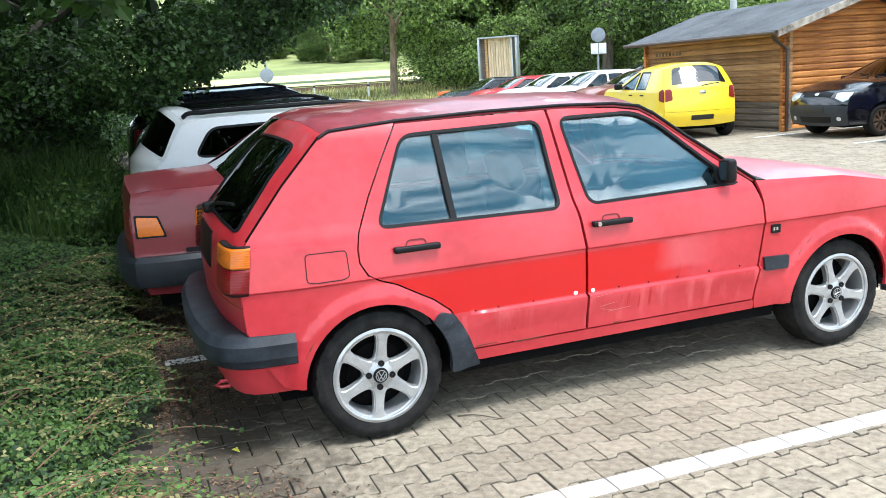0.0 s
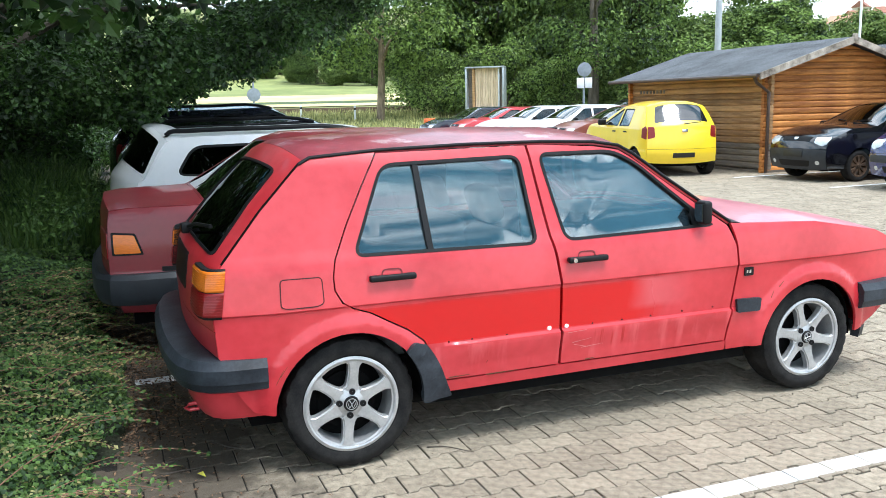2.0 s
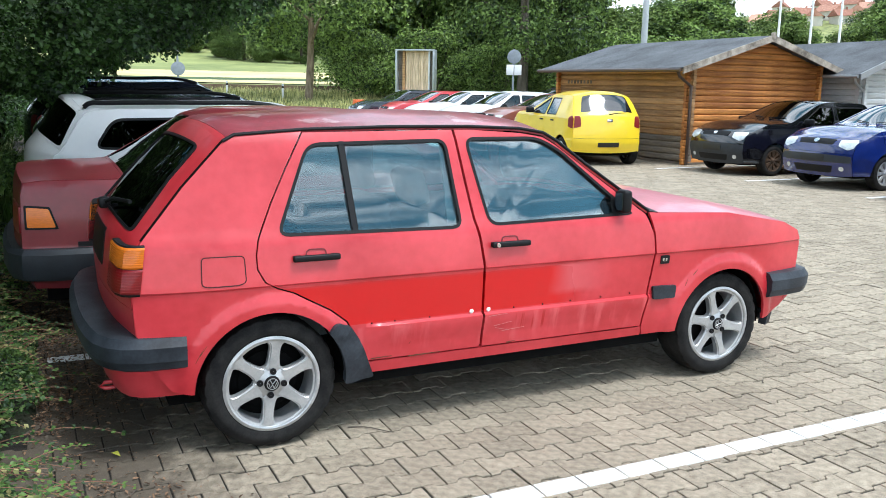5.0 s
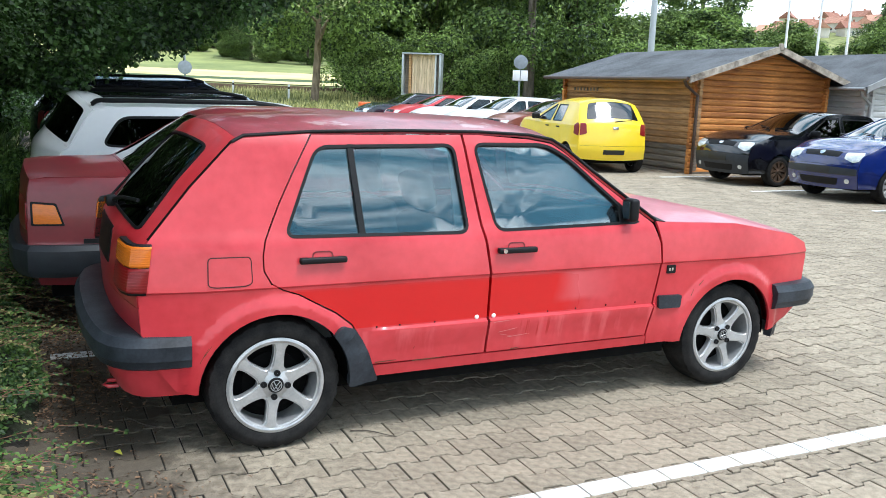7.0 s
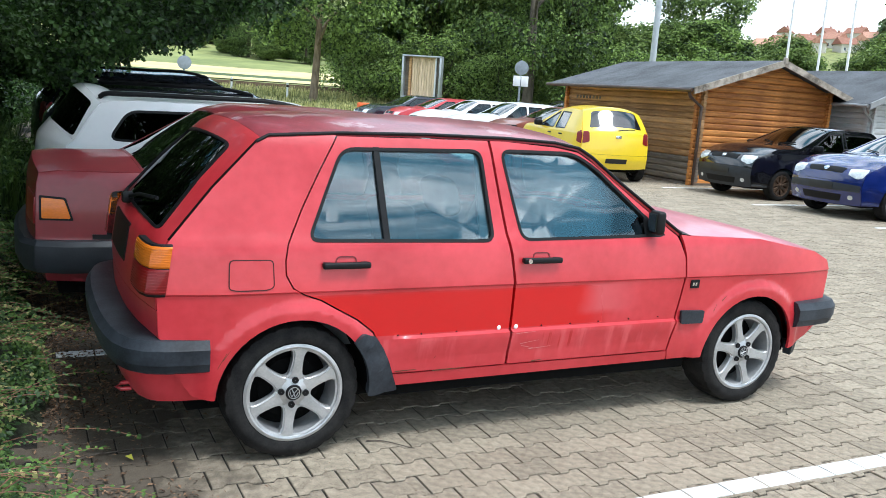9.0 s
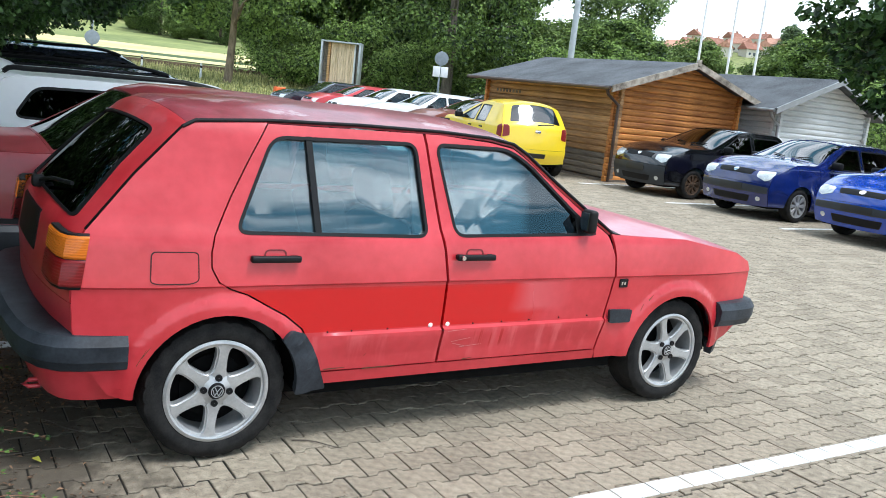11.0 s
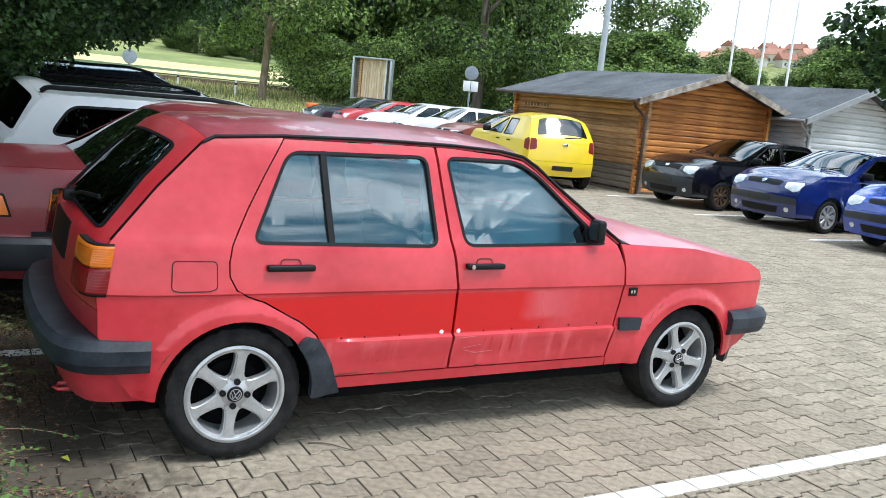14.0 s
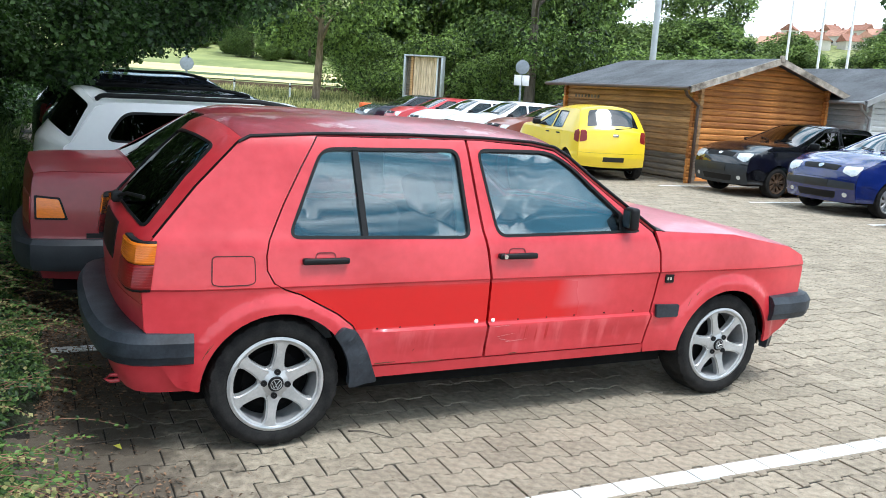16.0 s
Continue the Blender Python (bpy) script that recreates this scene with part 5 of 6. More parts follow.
for y, x, pt, lab, kd in ((28.0, 14.2, M_NAVY, "navy hatchback in the far row", G4), (25.6, 14.3, M_RED2, "red hatchback in the far row", CLIO), (23.1, 14.4, M_WHITE, "white three-door hatchback in the far row", G4),
                          (20.0, 14.2, M_WHITE, "white five-door hatchback in the far row", dict(G4, doors=5, H=1.46)), (17.5, 14.2, M_MAROON, "brown red hatchback in the far row", CLIO)):
    motor_car("parked_car", pose(x, y, 0, 0, 0, 180), lab, pt, kd, "cars in the far row", cabin_on=False)
motor_car("parked_car", pose(20.9, 27.0, 0, 0, 0, 180), "dark blue estate behind the far row", M_NAVY, SUVD, "cars in the far row", cabin_on=False)
part("rear_badge", box_bm(-.585, -.572, -.06, .06, .90, .96, .01), M_CHROME, yaris)
part("rear_wiper", tube_bm([(-.53, 0, 1.06), (-.50, -.18, 1.075), (-.46, -.4, 1.09)], .012, 6), M_BLACK, yaris)


# ---- trees ----
rng0 = np.random.default_rng(7)


def overhanging_tree():
    """The maple over the hedge, whose low branches hang across the bays."""
    rng = np.random.default_rng(3)
    t = empty("maple_tree", pose(-2.5, 6.6, 0), "dense dark green maple with low hanging branches over the hedge", "tree")
    bm = tube_bm([(0, 0, -.1), (.03, 0, .6), (-.03, .02, 1.6), (.05, 0, 3.0), (0, .1, 5.5)], .20, 14, radius_end=.10)
    for a, l, z0, z1 in ((20, 3.2, 1.9, 2.9), (-30, 2.8, 2.1, 3.2), (-80, 2.6, 2.0, 2.6), (70, 2.6, 2.4, 3.6), (150, 2.8, 2.2, 3.2), (-150, 3, 2.1, 3.0), (0, 3.6, 2.6, 3.6), (-55, 3.4, 2.6, 3.5)):
        e = Vector((l * math.cos(radians(a)), l * math.sin(radians(a)), z1))
        s = Vector((0, 0, z0))
        tube_bm([s, s.lerp(e, .45) + Vector((0, 0, .35)), e], .07, 8, bm, .015)
        for q in (-25, 25):
            e2 = e + Vector((.9 * math.cos(radians(a + q)), .9 * math.sin(radians(a + q)), -.35))
            tube_bm([s.lerp(e, .6) + Vector((0, 0, .25)), e, e2], .025, 6, bm, .006)
    part("trunk", bm, M_BARK, t)
    cl = []
    # a low skirt that lifts away over the parked cars, and the mass above it
    for i in range(760):
        if i < 520:
            x, y = -4.2 + 8.6 * rng.random(), -2.3 + 5.6 * rng.random()
            z = 1.46 + .45 * max(0, x - 1.8) + .75 * rng.random() ** 1.4
            cl.append((x, y, z, .24 + .14 * rng.random()))
        else:
            a = rng.random() * 2 * math.pi
            r = 5.2 * math.sqrt(rng.random())
            x, y = r * math.cos(a), r * math.sin(a)
            z = 2.3 + .5 * max(0, x - 1.6) + (4.2 - .13 * r * r) * rng.random()
            cl.append((x, y, z, .45 + .3 * rng.random()))
    for k in range(9):
        cl[k] = (3.0 + .15 * rng.normal(), -.9 + .2 * rng.normal(), 1.95 + .09 * k, .15)
    c, n = clump_points(cl[:520], 150000 / sum(q[3] ** 2 for q in cl[:520]), rng, .6)
    keep = c[:, 2] > 1.31 + .45 * np.maximum(0, c[:, 0] - 1.95) + .10 * np.sin(c[:, 0] * 4 + c[:, 1] * 2)
    keep |= (np.abs(c[:, 0] - 3.0) < .5) & (c[:, 2] > 1.72)
    c, n = c[keep], n[keep]
    leaf_mesh("low_foliage", c, n, .052 * (.6 + .8 * rng.random(len(c))), M_LEAF, t, .85, .10)
    c, n = clump_points(cl[520:], 34000 / sum(q[3] ** 2 for q in cl[520:]), rng, .6)
    leaf_mesh("crown", c, n, .13 * (.6 + .8 * rng.random(len(c))), M_LEAF, t, .8, .12)
    # unseen copies, added to block light coming from the left
    for x, y, a in ((-7.5, 13.5, 120), (-8.5, 3.5, 220)):
        copy_thing(t, pose(x, y, 0, 0, 0, a))


overhanging_tree()


def right_tree():
    """The maple beside the huts; its branches reach in over the blue cars."""
    rng = np.random.default_rng(5)
    t = empty("maple_tree", pose(16.9, 4.0, 0), "dark green maple beside the blue cars", "tree")
    bm = tube_bm([(0, 0, -.1), (.02, 0, 1.5), (0, .05, 3.0), (.05, 0, 5.5)], .17, 12, radius_end=.07)
    for ex, ey, ez in ((-2.4, 2.6, 3.2), (-2.2, 1.6, 4.2), (-1.2, 3.0, 4.4), (1.8, 1.2, 4.0), (0, -2.2, 3.8), (-2, -1, 3.6)):
        e, s = Vector((ex, ey, ez)), Vector((0, 0, 2.1))
        tube_bm([s, s.lerp(e, .5) + Vector((0, 0, .3)), e], .06, 7, bm, .012)
    part("trunk", bm, M_BARK, t)
    # the outer branches that reach in towards the huts
    cl = [(-3.59, 2.75, 3.72, 0.36), (-3.39, 2.53, 3.44, 0.36), (-3.38, 2.41, 3.95, 0.36), (-3.15, 2.26, 3.05, 0.36), (-3.09, 2.07, 3.58, 0.36), (-2.96, 2.02, 2.67, 0.36), (-2.77, 1.77, 2.28, 0.36), (-2.77, 1.7, 3.01, 0.36), (-2.58, 1.49, 2.1, 0.36), (-2.69, 1.44, 3.63, 0.36), (-2.52, 1.33, 2.64, 0.36), (-2.29, 1.0, 2.05, 0.36), (-3.31, 2.2, 4.36, 0.36), (-2.98, 1.73, 4.29, 0.36)]
    for i in range(120):
        a = rng.random() * 2 * math.pi
        r = 3.2 * math.sqrt(rng.random())
        cl.append((r * math.cos(a) - .2, r * math.sin(a), 2.6 + .05 * r * r + 3.6 * rng.random() * (1 - r / 4.4), .4 + .3 * rng.random()))
    c, n = clump_points(cl, 22000 / sum(q[3] ** 2 for q in cl), rng, .65)
    leaf_mesh("crown", c, n, .16 * (.6 + .8 * rng.random(len(c))), M_LEAF, t, .8, .12)


right_tree()
# two maples out of view, added so that their crowns shade the hedge
tree("maple_tree", -3.1, -.7, 0, 7.6, 3.1, .2, 4.0, M_LEAF, 61, "unseen maple added to cast shade on the hedge", leaves=42000, size=.11, clumps=90)
tree("maple_tree", -4.3, 2.2, 0, 8.0, 3.7, .2, 3.6, M_LEAF, 62, "unseen maple added to cast shade on the hedge", leaves=42000, size=.11, clumps=90)


def lean_tree(az, d, h, r, trunk_r, from_z, leaf, seed, label, **kw):
    x, y = bear(az, d)
    return tree("tree", x, y, terrain(x, y) - .06, h, r, trunk_r, from_z, leaf, seed, label, **kw)


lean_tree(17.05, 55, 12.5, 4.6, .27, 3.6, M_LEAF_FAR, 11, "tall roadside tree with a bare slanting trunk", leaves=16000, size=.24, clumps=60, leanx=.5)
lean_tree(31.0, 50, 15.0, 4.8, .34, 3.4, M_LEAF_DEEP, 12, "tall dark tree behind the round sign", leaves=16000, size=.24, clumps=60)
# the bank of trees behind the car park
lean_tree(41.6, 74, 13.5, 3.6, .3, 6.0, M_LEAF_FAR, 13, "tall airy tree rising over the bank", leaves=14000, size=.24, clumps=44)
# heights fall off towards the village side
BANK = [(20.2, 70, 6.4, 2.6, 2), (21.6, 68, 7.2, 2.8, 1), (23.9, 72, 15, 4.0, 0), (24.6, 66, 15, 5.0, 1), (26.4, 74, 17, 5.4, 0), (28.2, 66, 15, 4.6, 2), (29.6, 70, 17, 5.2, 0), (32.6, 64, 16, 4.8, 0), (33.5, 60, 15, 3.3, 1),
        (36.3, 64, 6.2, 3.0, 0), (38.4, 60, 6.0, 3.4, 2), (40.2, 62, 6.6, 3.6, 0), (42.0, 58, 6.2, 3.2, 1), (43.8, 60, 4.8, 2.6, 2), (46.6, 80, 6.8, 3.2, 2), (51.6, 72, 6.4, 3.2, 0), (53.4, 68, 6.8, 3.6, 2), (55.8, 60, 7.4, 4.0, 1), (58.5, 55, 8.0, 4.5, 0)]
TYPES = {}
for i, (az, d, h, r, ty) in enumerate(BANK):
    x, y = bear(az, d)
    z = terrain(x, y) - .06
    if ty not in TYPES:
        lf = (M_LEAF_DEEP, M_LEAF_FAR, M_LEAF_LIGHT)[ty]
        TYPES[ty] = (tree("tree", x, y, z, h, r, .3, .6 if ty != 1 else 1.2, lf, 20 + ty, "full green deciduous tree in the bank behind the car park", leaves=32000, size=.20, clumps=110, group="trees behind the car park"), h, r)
    else:
        src, h0, r0 = TYPES[ty]
        t = copy_thing(src, pose(x, y, z, 0, 0, 71 * i))
        t.scale = (r / r0, r / r0, h / h0)


def bush(name, az, d, h, r, leaf, seed, label, group="bushes", size=.19, leaves=6500):
    rng = np.random.default_rng(seed)
    x, y = bear(az, d)
    b = empty(name, pose(x, y, terrain(x, y) - .06), label, "bush", group)
    bm = bmesh.new()
    for k in range(5):
        a = k * 1.26
        tube_bm([(0, 0, -.05), (.3 * r * math.cos(a), .3 * r * math.sin(a), h * .4), (.55 * r * math.cos(a), .55 * r * math.sin(a), h * .75)], .05, 6, bm, .012)
    part("branchwork", bm, M_BARK, b)
    cl = crown_clumps(rng, h * .12, h * .9, r, 26)
    c, n = clump_points(cl, leaves / sum(q[3] ** 2 for q in cl), rng)
    leaf_mesh("crown", c, n, size * (.6 + .8 * rng.random(len(c))), leaf, b)
    return b


b0 = bush("bush", 21.0, 60, 4.2, 3.6, M_LEAF_FAR, 41, "rounded green bush below the trees", "bushes below the trees")
b1 = bush("bush", 33.2, 52, 3.6, 2.8, M_LEAF_LIGHT, 42, "light green bush below the trees", "bushes below the trees")
for i, (az, d, s) in enumerate(((23.0, 60, 1.0), (25.2, 59, 1.1), (27.2, 60, .95), (29.3, 57, .9), (35.4, 52, 1.0), (37.4, 50, 1.0), (39.6, 48, 1.0), (41.8, 48, .95), (44.4, 52, .8), (46.8, 55, .8), (49.5, 52, .8), (52.5, 50, .85), (55.5, 48, .9), (58.5, 45, .9))):
    x, y = bear(az, d)
    t = copy_thing(b0 if i % 2 else b1, pose(x, y, terrain(x, y) - .06, 0, 0, 53 * i))
    t.scale = (s, s, s)


def hill_wood():
    """The wooded hillside, too far to count its trees."""
    rng = np.random.default_rng(9)
    cl = []
    for i in range(620):
        az = -8 + 72 * rng.random()
        d0 = 285 if az < 20 else 330
        d = d0 + 260 * rng.random() ** 1.3
        if az > 34 and d > 600 or 42 < az < 56 and rng.random() < .5:
            continue
        x, y = bear(az, d)
        h = 7 + 7 * rng.random()
        for k in range(3):
            cl.append((x + rng.normal() * 2.5, y + rng.normal() * 2.5, terrain(x, y) + h * (.25 + .3 * k), 4.2 + 2 * rng.random() - k * .7))
    c, n = clump_points(cl, 26, rng, .9)
    c = c[:60000]
    n = n[:60000]
    ob = leaf_mesh("hill_wood", c, n, 1.9 * (.6 + .8 * rng.random(len(c))), M_LEAF_HAZED)
    tagged(ob, "green wood covering the far hillside, haze put into its colour", "wood", kind="stuff")


hill_wood()
for i, (az, d, s) in enumerate(((14.2, 240, 2.2), (13.0, 250, 2.6), (15.5, 255, 2.4), (11.6, 262, 1.6), (16.6, 236, 1.8), (9.8, 275, 2.0), (8.2, 280, 2.2), (6.6, 270, 2.4), (12.2, 285, 2.6), (14.8, 290, 2.6), (17.4, 280, 2.4), (18.4, 262, 2.2), (10.6, 290, 2.4), (5.0, 285, 2.5))):
    x, y = bear(az, d)
    src, h0, r0 = TYPES[(2, 0, 2)[i % 3]]
    t = copy_thing(src, pose(x, y, terrain(x, y) - .06, 0, 0, 47 * i))
    t.scale = (s * .75, s * .75, s * .5)
    tagged(t, "full green tree at the upper edge of the field", "tree", "trees above the field")


# ---- hedge and ground cover ----
def cover_height(x, y):
    """Top of the ground cover at the left edge of the bays."""
    edge = -.93 - .012 * max(0, y) + .07 * math.sin(y * 2.3) + .05 * math.sin(y * 5.1 + 1)
    d = edge - x
    if d < 0:
        return 0
    return min(.34, .05 + .42 * math.sqrt(d) * .8) + .035 * math.sin(x * 5 + y * 3) + .03 * math.sin(y * 6 - x * 4) + .10 * min(1, max(0, d - .8))


def ground_cover():
    rng = np.random.default_rng(21)
    # dark sheet below the leaves, coloured as the shade among them
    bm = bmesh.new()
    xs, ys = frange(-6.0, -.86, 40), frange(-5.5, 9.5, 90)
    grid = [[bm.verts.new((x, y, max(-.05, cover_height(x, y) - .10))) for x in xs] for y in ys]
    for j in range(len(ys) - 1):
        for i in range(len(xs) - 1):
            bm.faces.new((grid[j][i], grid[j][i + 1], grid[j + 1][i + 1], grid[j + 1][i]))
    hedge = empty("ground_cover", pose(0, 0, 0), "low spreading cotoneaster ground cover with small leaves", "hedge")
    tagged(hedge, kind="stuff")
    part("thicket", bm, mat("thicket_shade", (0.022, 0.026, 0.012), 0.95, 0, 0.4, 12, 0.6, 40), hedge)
    def sprinkle(n, x0, x1, y0, y1, size, material, up=.02, spread=.06):
        x = x0 + (x1 - x0) * rng.random(n)
        y = y0 + (y1 - y0) * rng.random(n)
        z = np.array([cover_height(a, b) for a, b in zip(x, y)])
        ok = z > .02
        x, y, z = x[ok], y[ok], z[ok]
        z = z - spread * rng.random(len(z)) ** 1.5 + up * rng.random(len(z))
        c = np.stack([x, y, np.maximum(.01, z)], 1)
        nn = np.tile(np.array([[.25, -.35, .9]]), (len(c), 1)) + rng.normal(size=(len(c), 3)) * .45
        leaf_mesh("foliage", c, nn, size * (.6 + .8 * rng.random(len(c))), material, hedge, .68, .08)
    sprinkle(26000, -2.4, -.85, -2.6, .6, .026, M_COVER)
    sprinkle(24000, -3.2, -.85, .6, 4.2, .034, M_COVER)
    sprinkle(16000, -5.0, -.85, 4.2, 9.0, .055, M_COVER)
    sprinkle(22000, -6.0, -2.2, -5.5, 9.0, .065, M_COVER)
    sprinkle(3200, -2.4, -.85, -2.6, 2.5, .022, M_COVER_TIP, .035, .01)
    # arching shoots with paired leaves, reaching out over the pavers
    cs, ns = [], []
    bm = bmesh.new()
    for i in range(230):
        y = -2.6 + 5.4 * rng.random()
        x = -2.2 + 1.35 * rng.random() ** .6
        z = cover_height(x, y) + .01
        if z < .06:
            continue
        a = rng.normal() * .5
        L = .22 + .30 * rng.random()
        pts = []
        for f in frange(0, 1, 6):
            pts.append(Vector((x + L * f * math.cos(a), y + L * f * math.sin(a), max(.03, z + .07 * math.sin(f * 2.2) - .05 * f * f))))
        tube_bm(pts, .0028, 5, bm, .0012)
        for f in frange(.15, 1, 11):
            k = min(5, int(f * 6))
            p = pts[k].lerp(pts[k + 1], f * 6 - k) if k < 6 else pts[-1]
            for s in (-1, 1):
                cs.append(p + Vector((-math.sin(a) * s * .012, math.cos(a) * s * .012, .002)))
                ns.append((rng.normal() * .3, rng.normal() * .3 - .2, 1))
    part("shoots", bm, M_TWIG, hedge)
    cs, ns = np.array([tuple(c) for c in cs]), np.array(ns)
    half = len(cs) // 3
    leaf_mesh("shoot_foliage", cs[half:], ns[half:], .022 * (.7 + .6 * rng.random(len(cs) - half)), M_COVER, hedge, .7, .06)
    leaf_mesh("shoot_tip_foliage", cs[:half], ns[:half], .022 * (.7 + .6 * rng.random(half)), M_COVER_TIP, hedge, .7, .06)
    sprinkle(9000, -2.4, -.85, -5.5, -2.6, .030, M_COVER)


ground_cover()


def blades(name, pts, heights, width, material, parent, rng, lean=.35):
    """Grass blades: narrow three-point tongues."""
    n = len(pts)
    a = rng.random(n) * 2 * np.pi
    d = np.stack([np.cos(a), np.sin(a), np.zeros(n)], 1)
    s = np.stack([-np.sin(a), np.cos(a), np.zeros(n)], 1)
    h = heights[:, None]
    up = np.array([[0, 0, 1.0]])
    v = np.empty((n, 5, 3))
    v[:, 0] = pts - s * width / 2
    v[:, 1] = pts + s * width / 2
    v[:, 2] = pts + s * width * .35 + up * h * .6 + d * h * lean * .3
    v[:, 3] = pts - s * width * .35 + up * h * .6 + d * h * lean * .3
    v[:, 4] = pts + up * h + d * h * lean
    f = []
    for i in range(n):
        k = i * 5
        f += [(k, k + 1, k + 2, k + 3), (k + 3, k + 2, k + 4)]
    me = bpy.data.meshes.new(name)
    me.from_pydata(v.reshape(-1, 3).tolist(), [], f)
    me.materials.append(material)
    ob = new(name, me)
    if parent is not None:
        ob.parent = parent
    return ob


def tall_shrub():
    """The feathery dark shrub behind the ground cover, under the maple."""
    rng = np.random.default_rng(31)
    sh = empty("shrub", pose(-1.75, 7.0, 0), "feathery dark green shrub under the maple", "bush")
    n = 9000
    a, r = rng.random(n) * 2 * np.pi, np.sqrt(rng.random(n))
    p = np.stack([r * np.cos(a) * 1.0, r * np.sin(a) * 2.6, np.zeros(n)], 1)
    h = (1.0 - .45 * r ** 2) * (.75 + .4 * rng.random(n))
    p[:, 2] = h * .35 * rng.random(n)
    blades("fronds", p, h * .75, .016, M_COVER, sh, rng, .5)
    cl = [(rng.normal() * .5, rng.normal() * 1.4, .2 + .55 * rng.random(), .32) for k in range(36)]
    c, nn = clump_points(cl, 9000 / sum(q[3] ** 2 for q in cl), rng)
    leaf_mesh("foliage", c, nn, .05 * (.6 + .8 * rng.random(len(c))), M_COVER, sh)


tall_shrub()
# these bushes take the dark maple leaf: their shade is in the colour
shade_bush = bush("bush", 0, 12, 2.3, 2.0, M_LEAF, 43, "dense bush with leaves darkened for the shade of the maple", "bushes behind the hedge", .10, 9000)
shade_bush.location = (-3.4, 9.4, -.05)
for i, (x, y, s) in enumerate(((-3.6, 12.5, .8), (-4.6, 10.5, .85), (-6.6, 9.0, .9), (-5.4, 13, .9), (-3.2, 14.5, .9), (-8.5, 7.5, .9), (-3.4, 17, .8), (-2.7, 12.6, .7), (-2.5, 15.6, .75), (-2.3, 19.2, .8), (-2.1, 23.5, .8))):
    t = copy_thing(shade_bush, pose(x, y, -.05, 0, 0, 67 * i))
    t.scale = (s * 1.2, s * 1.2, s * 1.15)
    tagged(t, 'dense bush with leaves darkened for the shade of the maple', 'bush', 'bushes behind the hedge')


def verge_grass():
    rng = np.random.default_rng(33)
    n = 26000
    az = 4 + 42 * rng.random(n)
    d = 41 + 27 * rng.random(n)
    x, y = EYE_X + d * np.sin(np.radians(az)), EYE_Y + d * np.cos(np.radians(az))
    z = np.array([terrain(a, b) for a, b in zip(x, y)]) - .08
    p = np.stack([x, y, z], 1)
    ob = blades("verge_grass", p, (.14 + .26 * rng.random(n)) * np.where(d > 57, 1.5, .8), .05, M_BLADE, None, rng, .3)
    tagged(ob, "tall uneven grass on the verge beyond the car park", "grass", kind="stuff")


verge_grass()


def litter():
    """Dry leaves, needles and twigs swept up along the hedge and the rear wheel."""
    rng = np.random.default_rng(35)
    n = 26000
    x = -.97 + np.abs(rng.normal(size=n)) * .27
    y = -2.4 + 7.5 * rng.random(n)
    keep = rng.random(n) < np.clip(.45 + .5 * np.sin(y * 3.1) * np.cos(y * 1.3 + 1), .12, 1)
    x, y = x[keep], y[keep]
    c = np.stack([x, y, .004 + .010 * rng.random(len(x))], 1)
    nn = np.tile([[0, 0, 1.0]], (len(c), 1)) + rng.normal(size=(len(c), 3)) * .25
    tagged(leaf_mesh("leaf_litter", c, nn, .020 * (.5 + rng.random(len(c))), M_LITTER, None, .45, .1), "brown dry leaf litter on the pavers beside the hedge", "litter", kind="stuff")
    n = 2200
    x, y = -.8 + 4.5 * rng.random(n) ** 1.5, -2.0 + 2.6 * rng.random(n)
    c = np.stack([x, y, np.full(n, .004)], 1)
    nn = np.tile([[0, 0, 1.0]], (n, 1)) + rng.normal(size=(n, 3)) * .12
    tagged(leaf_mesh("scattered_crumbs", c, nn, .007 * (.5 + rng.random(n)), M_LITTER, None, .5, .1), "dark crumbs of soil and leaf scattered on the pavers", "litter", kind="stuff")
    for k, (x, y, a, L) in enumerate(((.45, -.78, -35, .22), (-.72, -.55, 20, .25), (-.62, -1.05, 70, .2), (-.55, -1.25, -10, .3), (2.62, -1.0, 50, .05), (-.5, -.3, 130, .2), (-.8, .35, 10, .3))):
        p = [(L * (f - .5), .06 * L * math.sin(f * 5), .006 + .004 * math.sin(f * 3)) for f in frange(0, 1, 6)]
        t = part("twig", tube_bm(p, .0035, 6, radius_end=.0016), M_BARK)
        t.matrix_basis = pose(x, y, 0, 0, 0, a)
        tagged(t, "thin dark fallen twig lying on the pavers", "twig", "twigs on the pavers")
    yl = leaf_mesh("fallen_leaf", np.array([[0, 0, .012]]), np.array([[.2, -.2, 1.0]]), np.array([.04]), mat("yellow_leaf", (0.45, 0.42, 0.03), 0.6), None, .8, .2)
    yl.matrix_basis = pose(-.62, -.62, 0)
    tagged(yl, "yellow green fallen leaf on the pavers", "leaf")


litter()


# ---- huts ----
M_LOG = mat("stained_log_board", (0.36, 0.118, 0.022), 0.7, 0, 0.28, 2.5, 0.25, 40, base2=(0.60, 0.25, 0.058), stretch=(.6, .6, 7), rand=.3)
# side boards: weathered grey, with the wall's shaded side put into the colour
M_LOG_GREY = mat("weathered_shaded_board", (0.28, 0.15, 0.062), 0.85, 0, 0.25, 2.5, 0.25, 40, base2=(0.47, 0.28, 0.13), stretch=(.6, .6, 7), rand=.3)
M_LOG_DARK = mat("grey_rotten_board", (0.10, 0.085, 0.07), 0.9, 0, 0.3, 2.5, 0.3, 40, base2=(0.19, 0.16, 0.13), stretch=(.6, .6, 7), rand=.3)
M_LOG_WHITE = mat("pale_painted_board", (0.62, 0.64, 0.65), 0.7, 0, 0.1, 3, 0.15, 40, base2=(0.70, 0.72, 0.73), stretch=(.6, .6, 7), rand=.2)
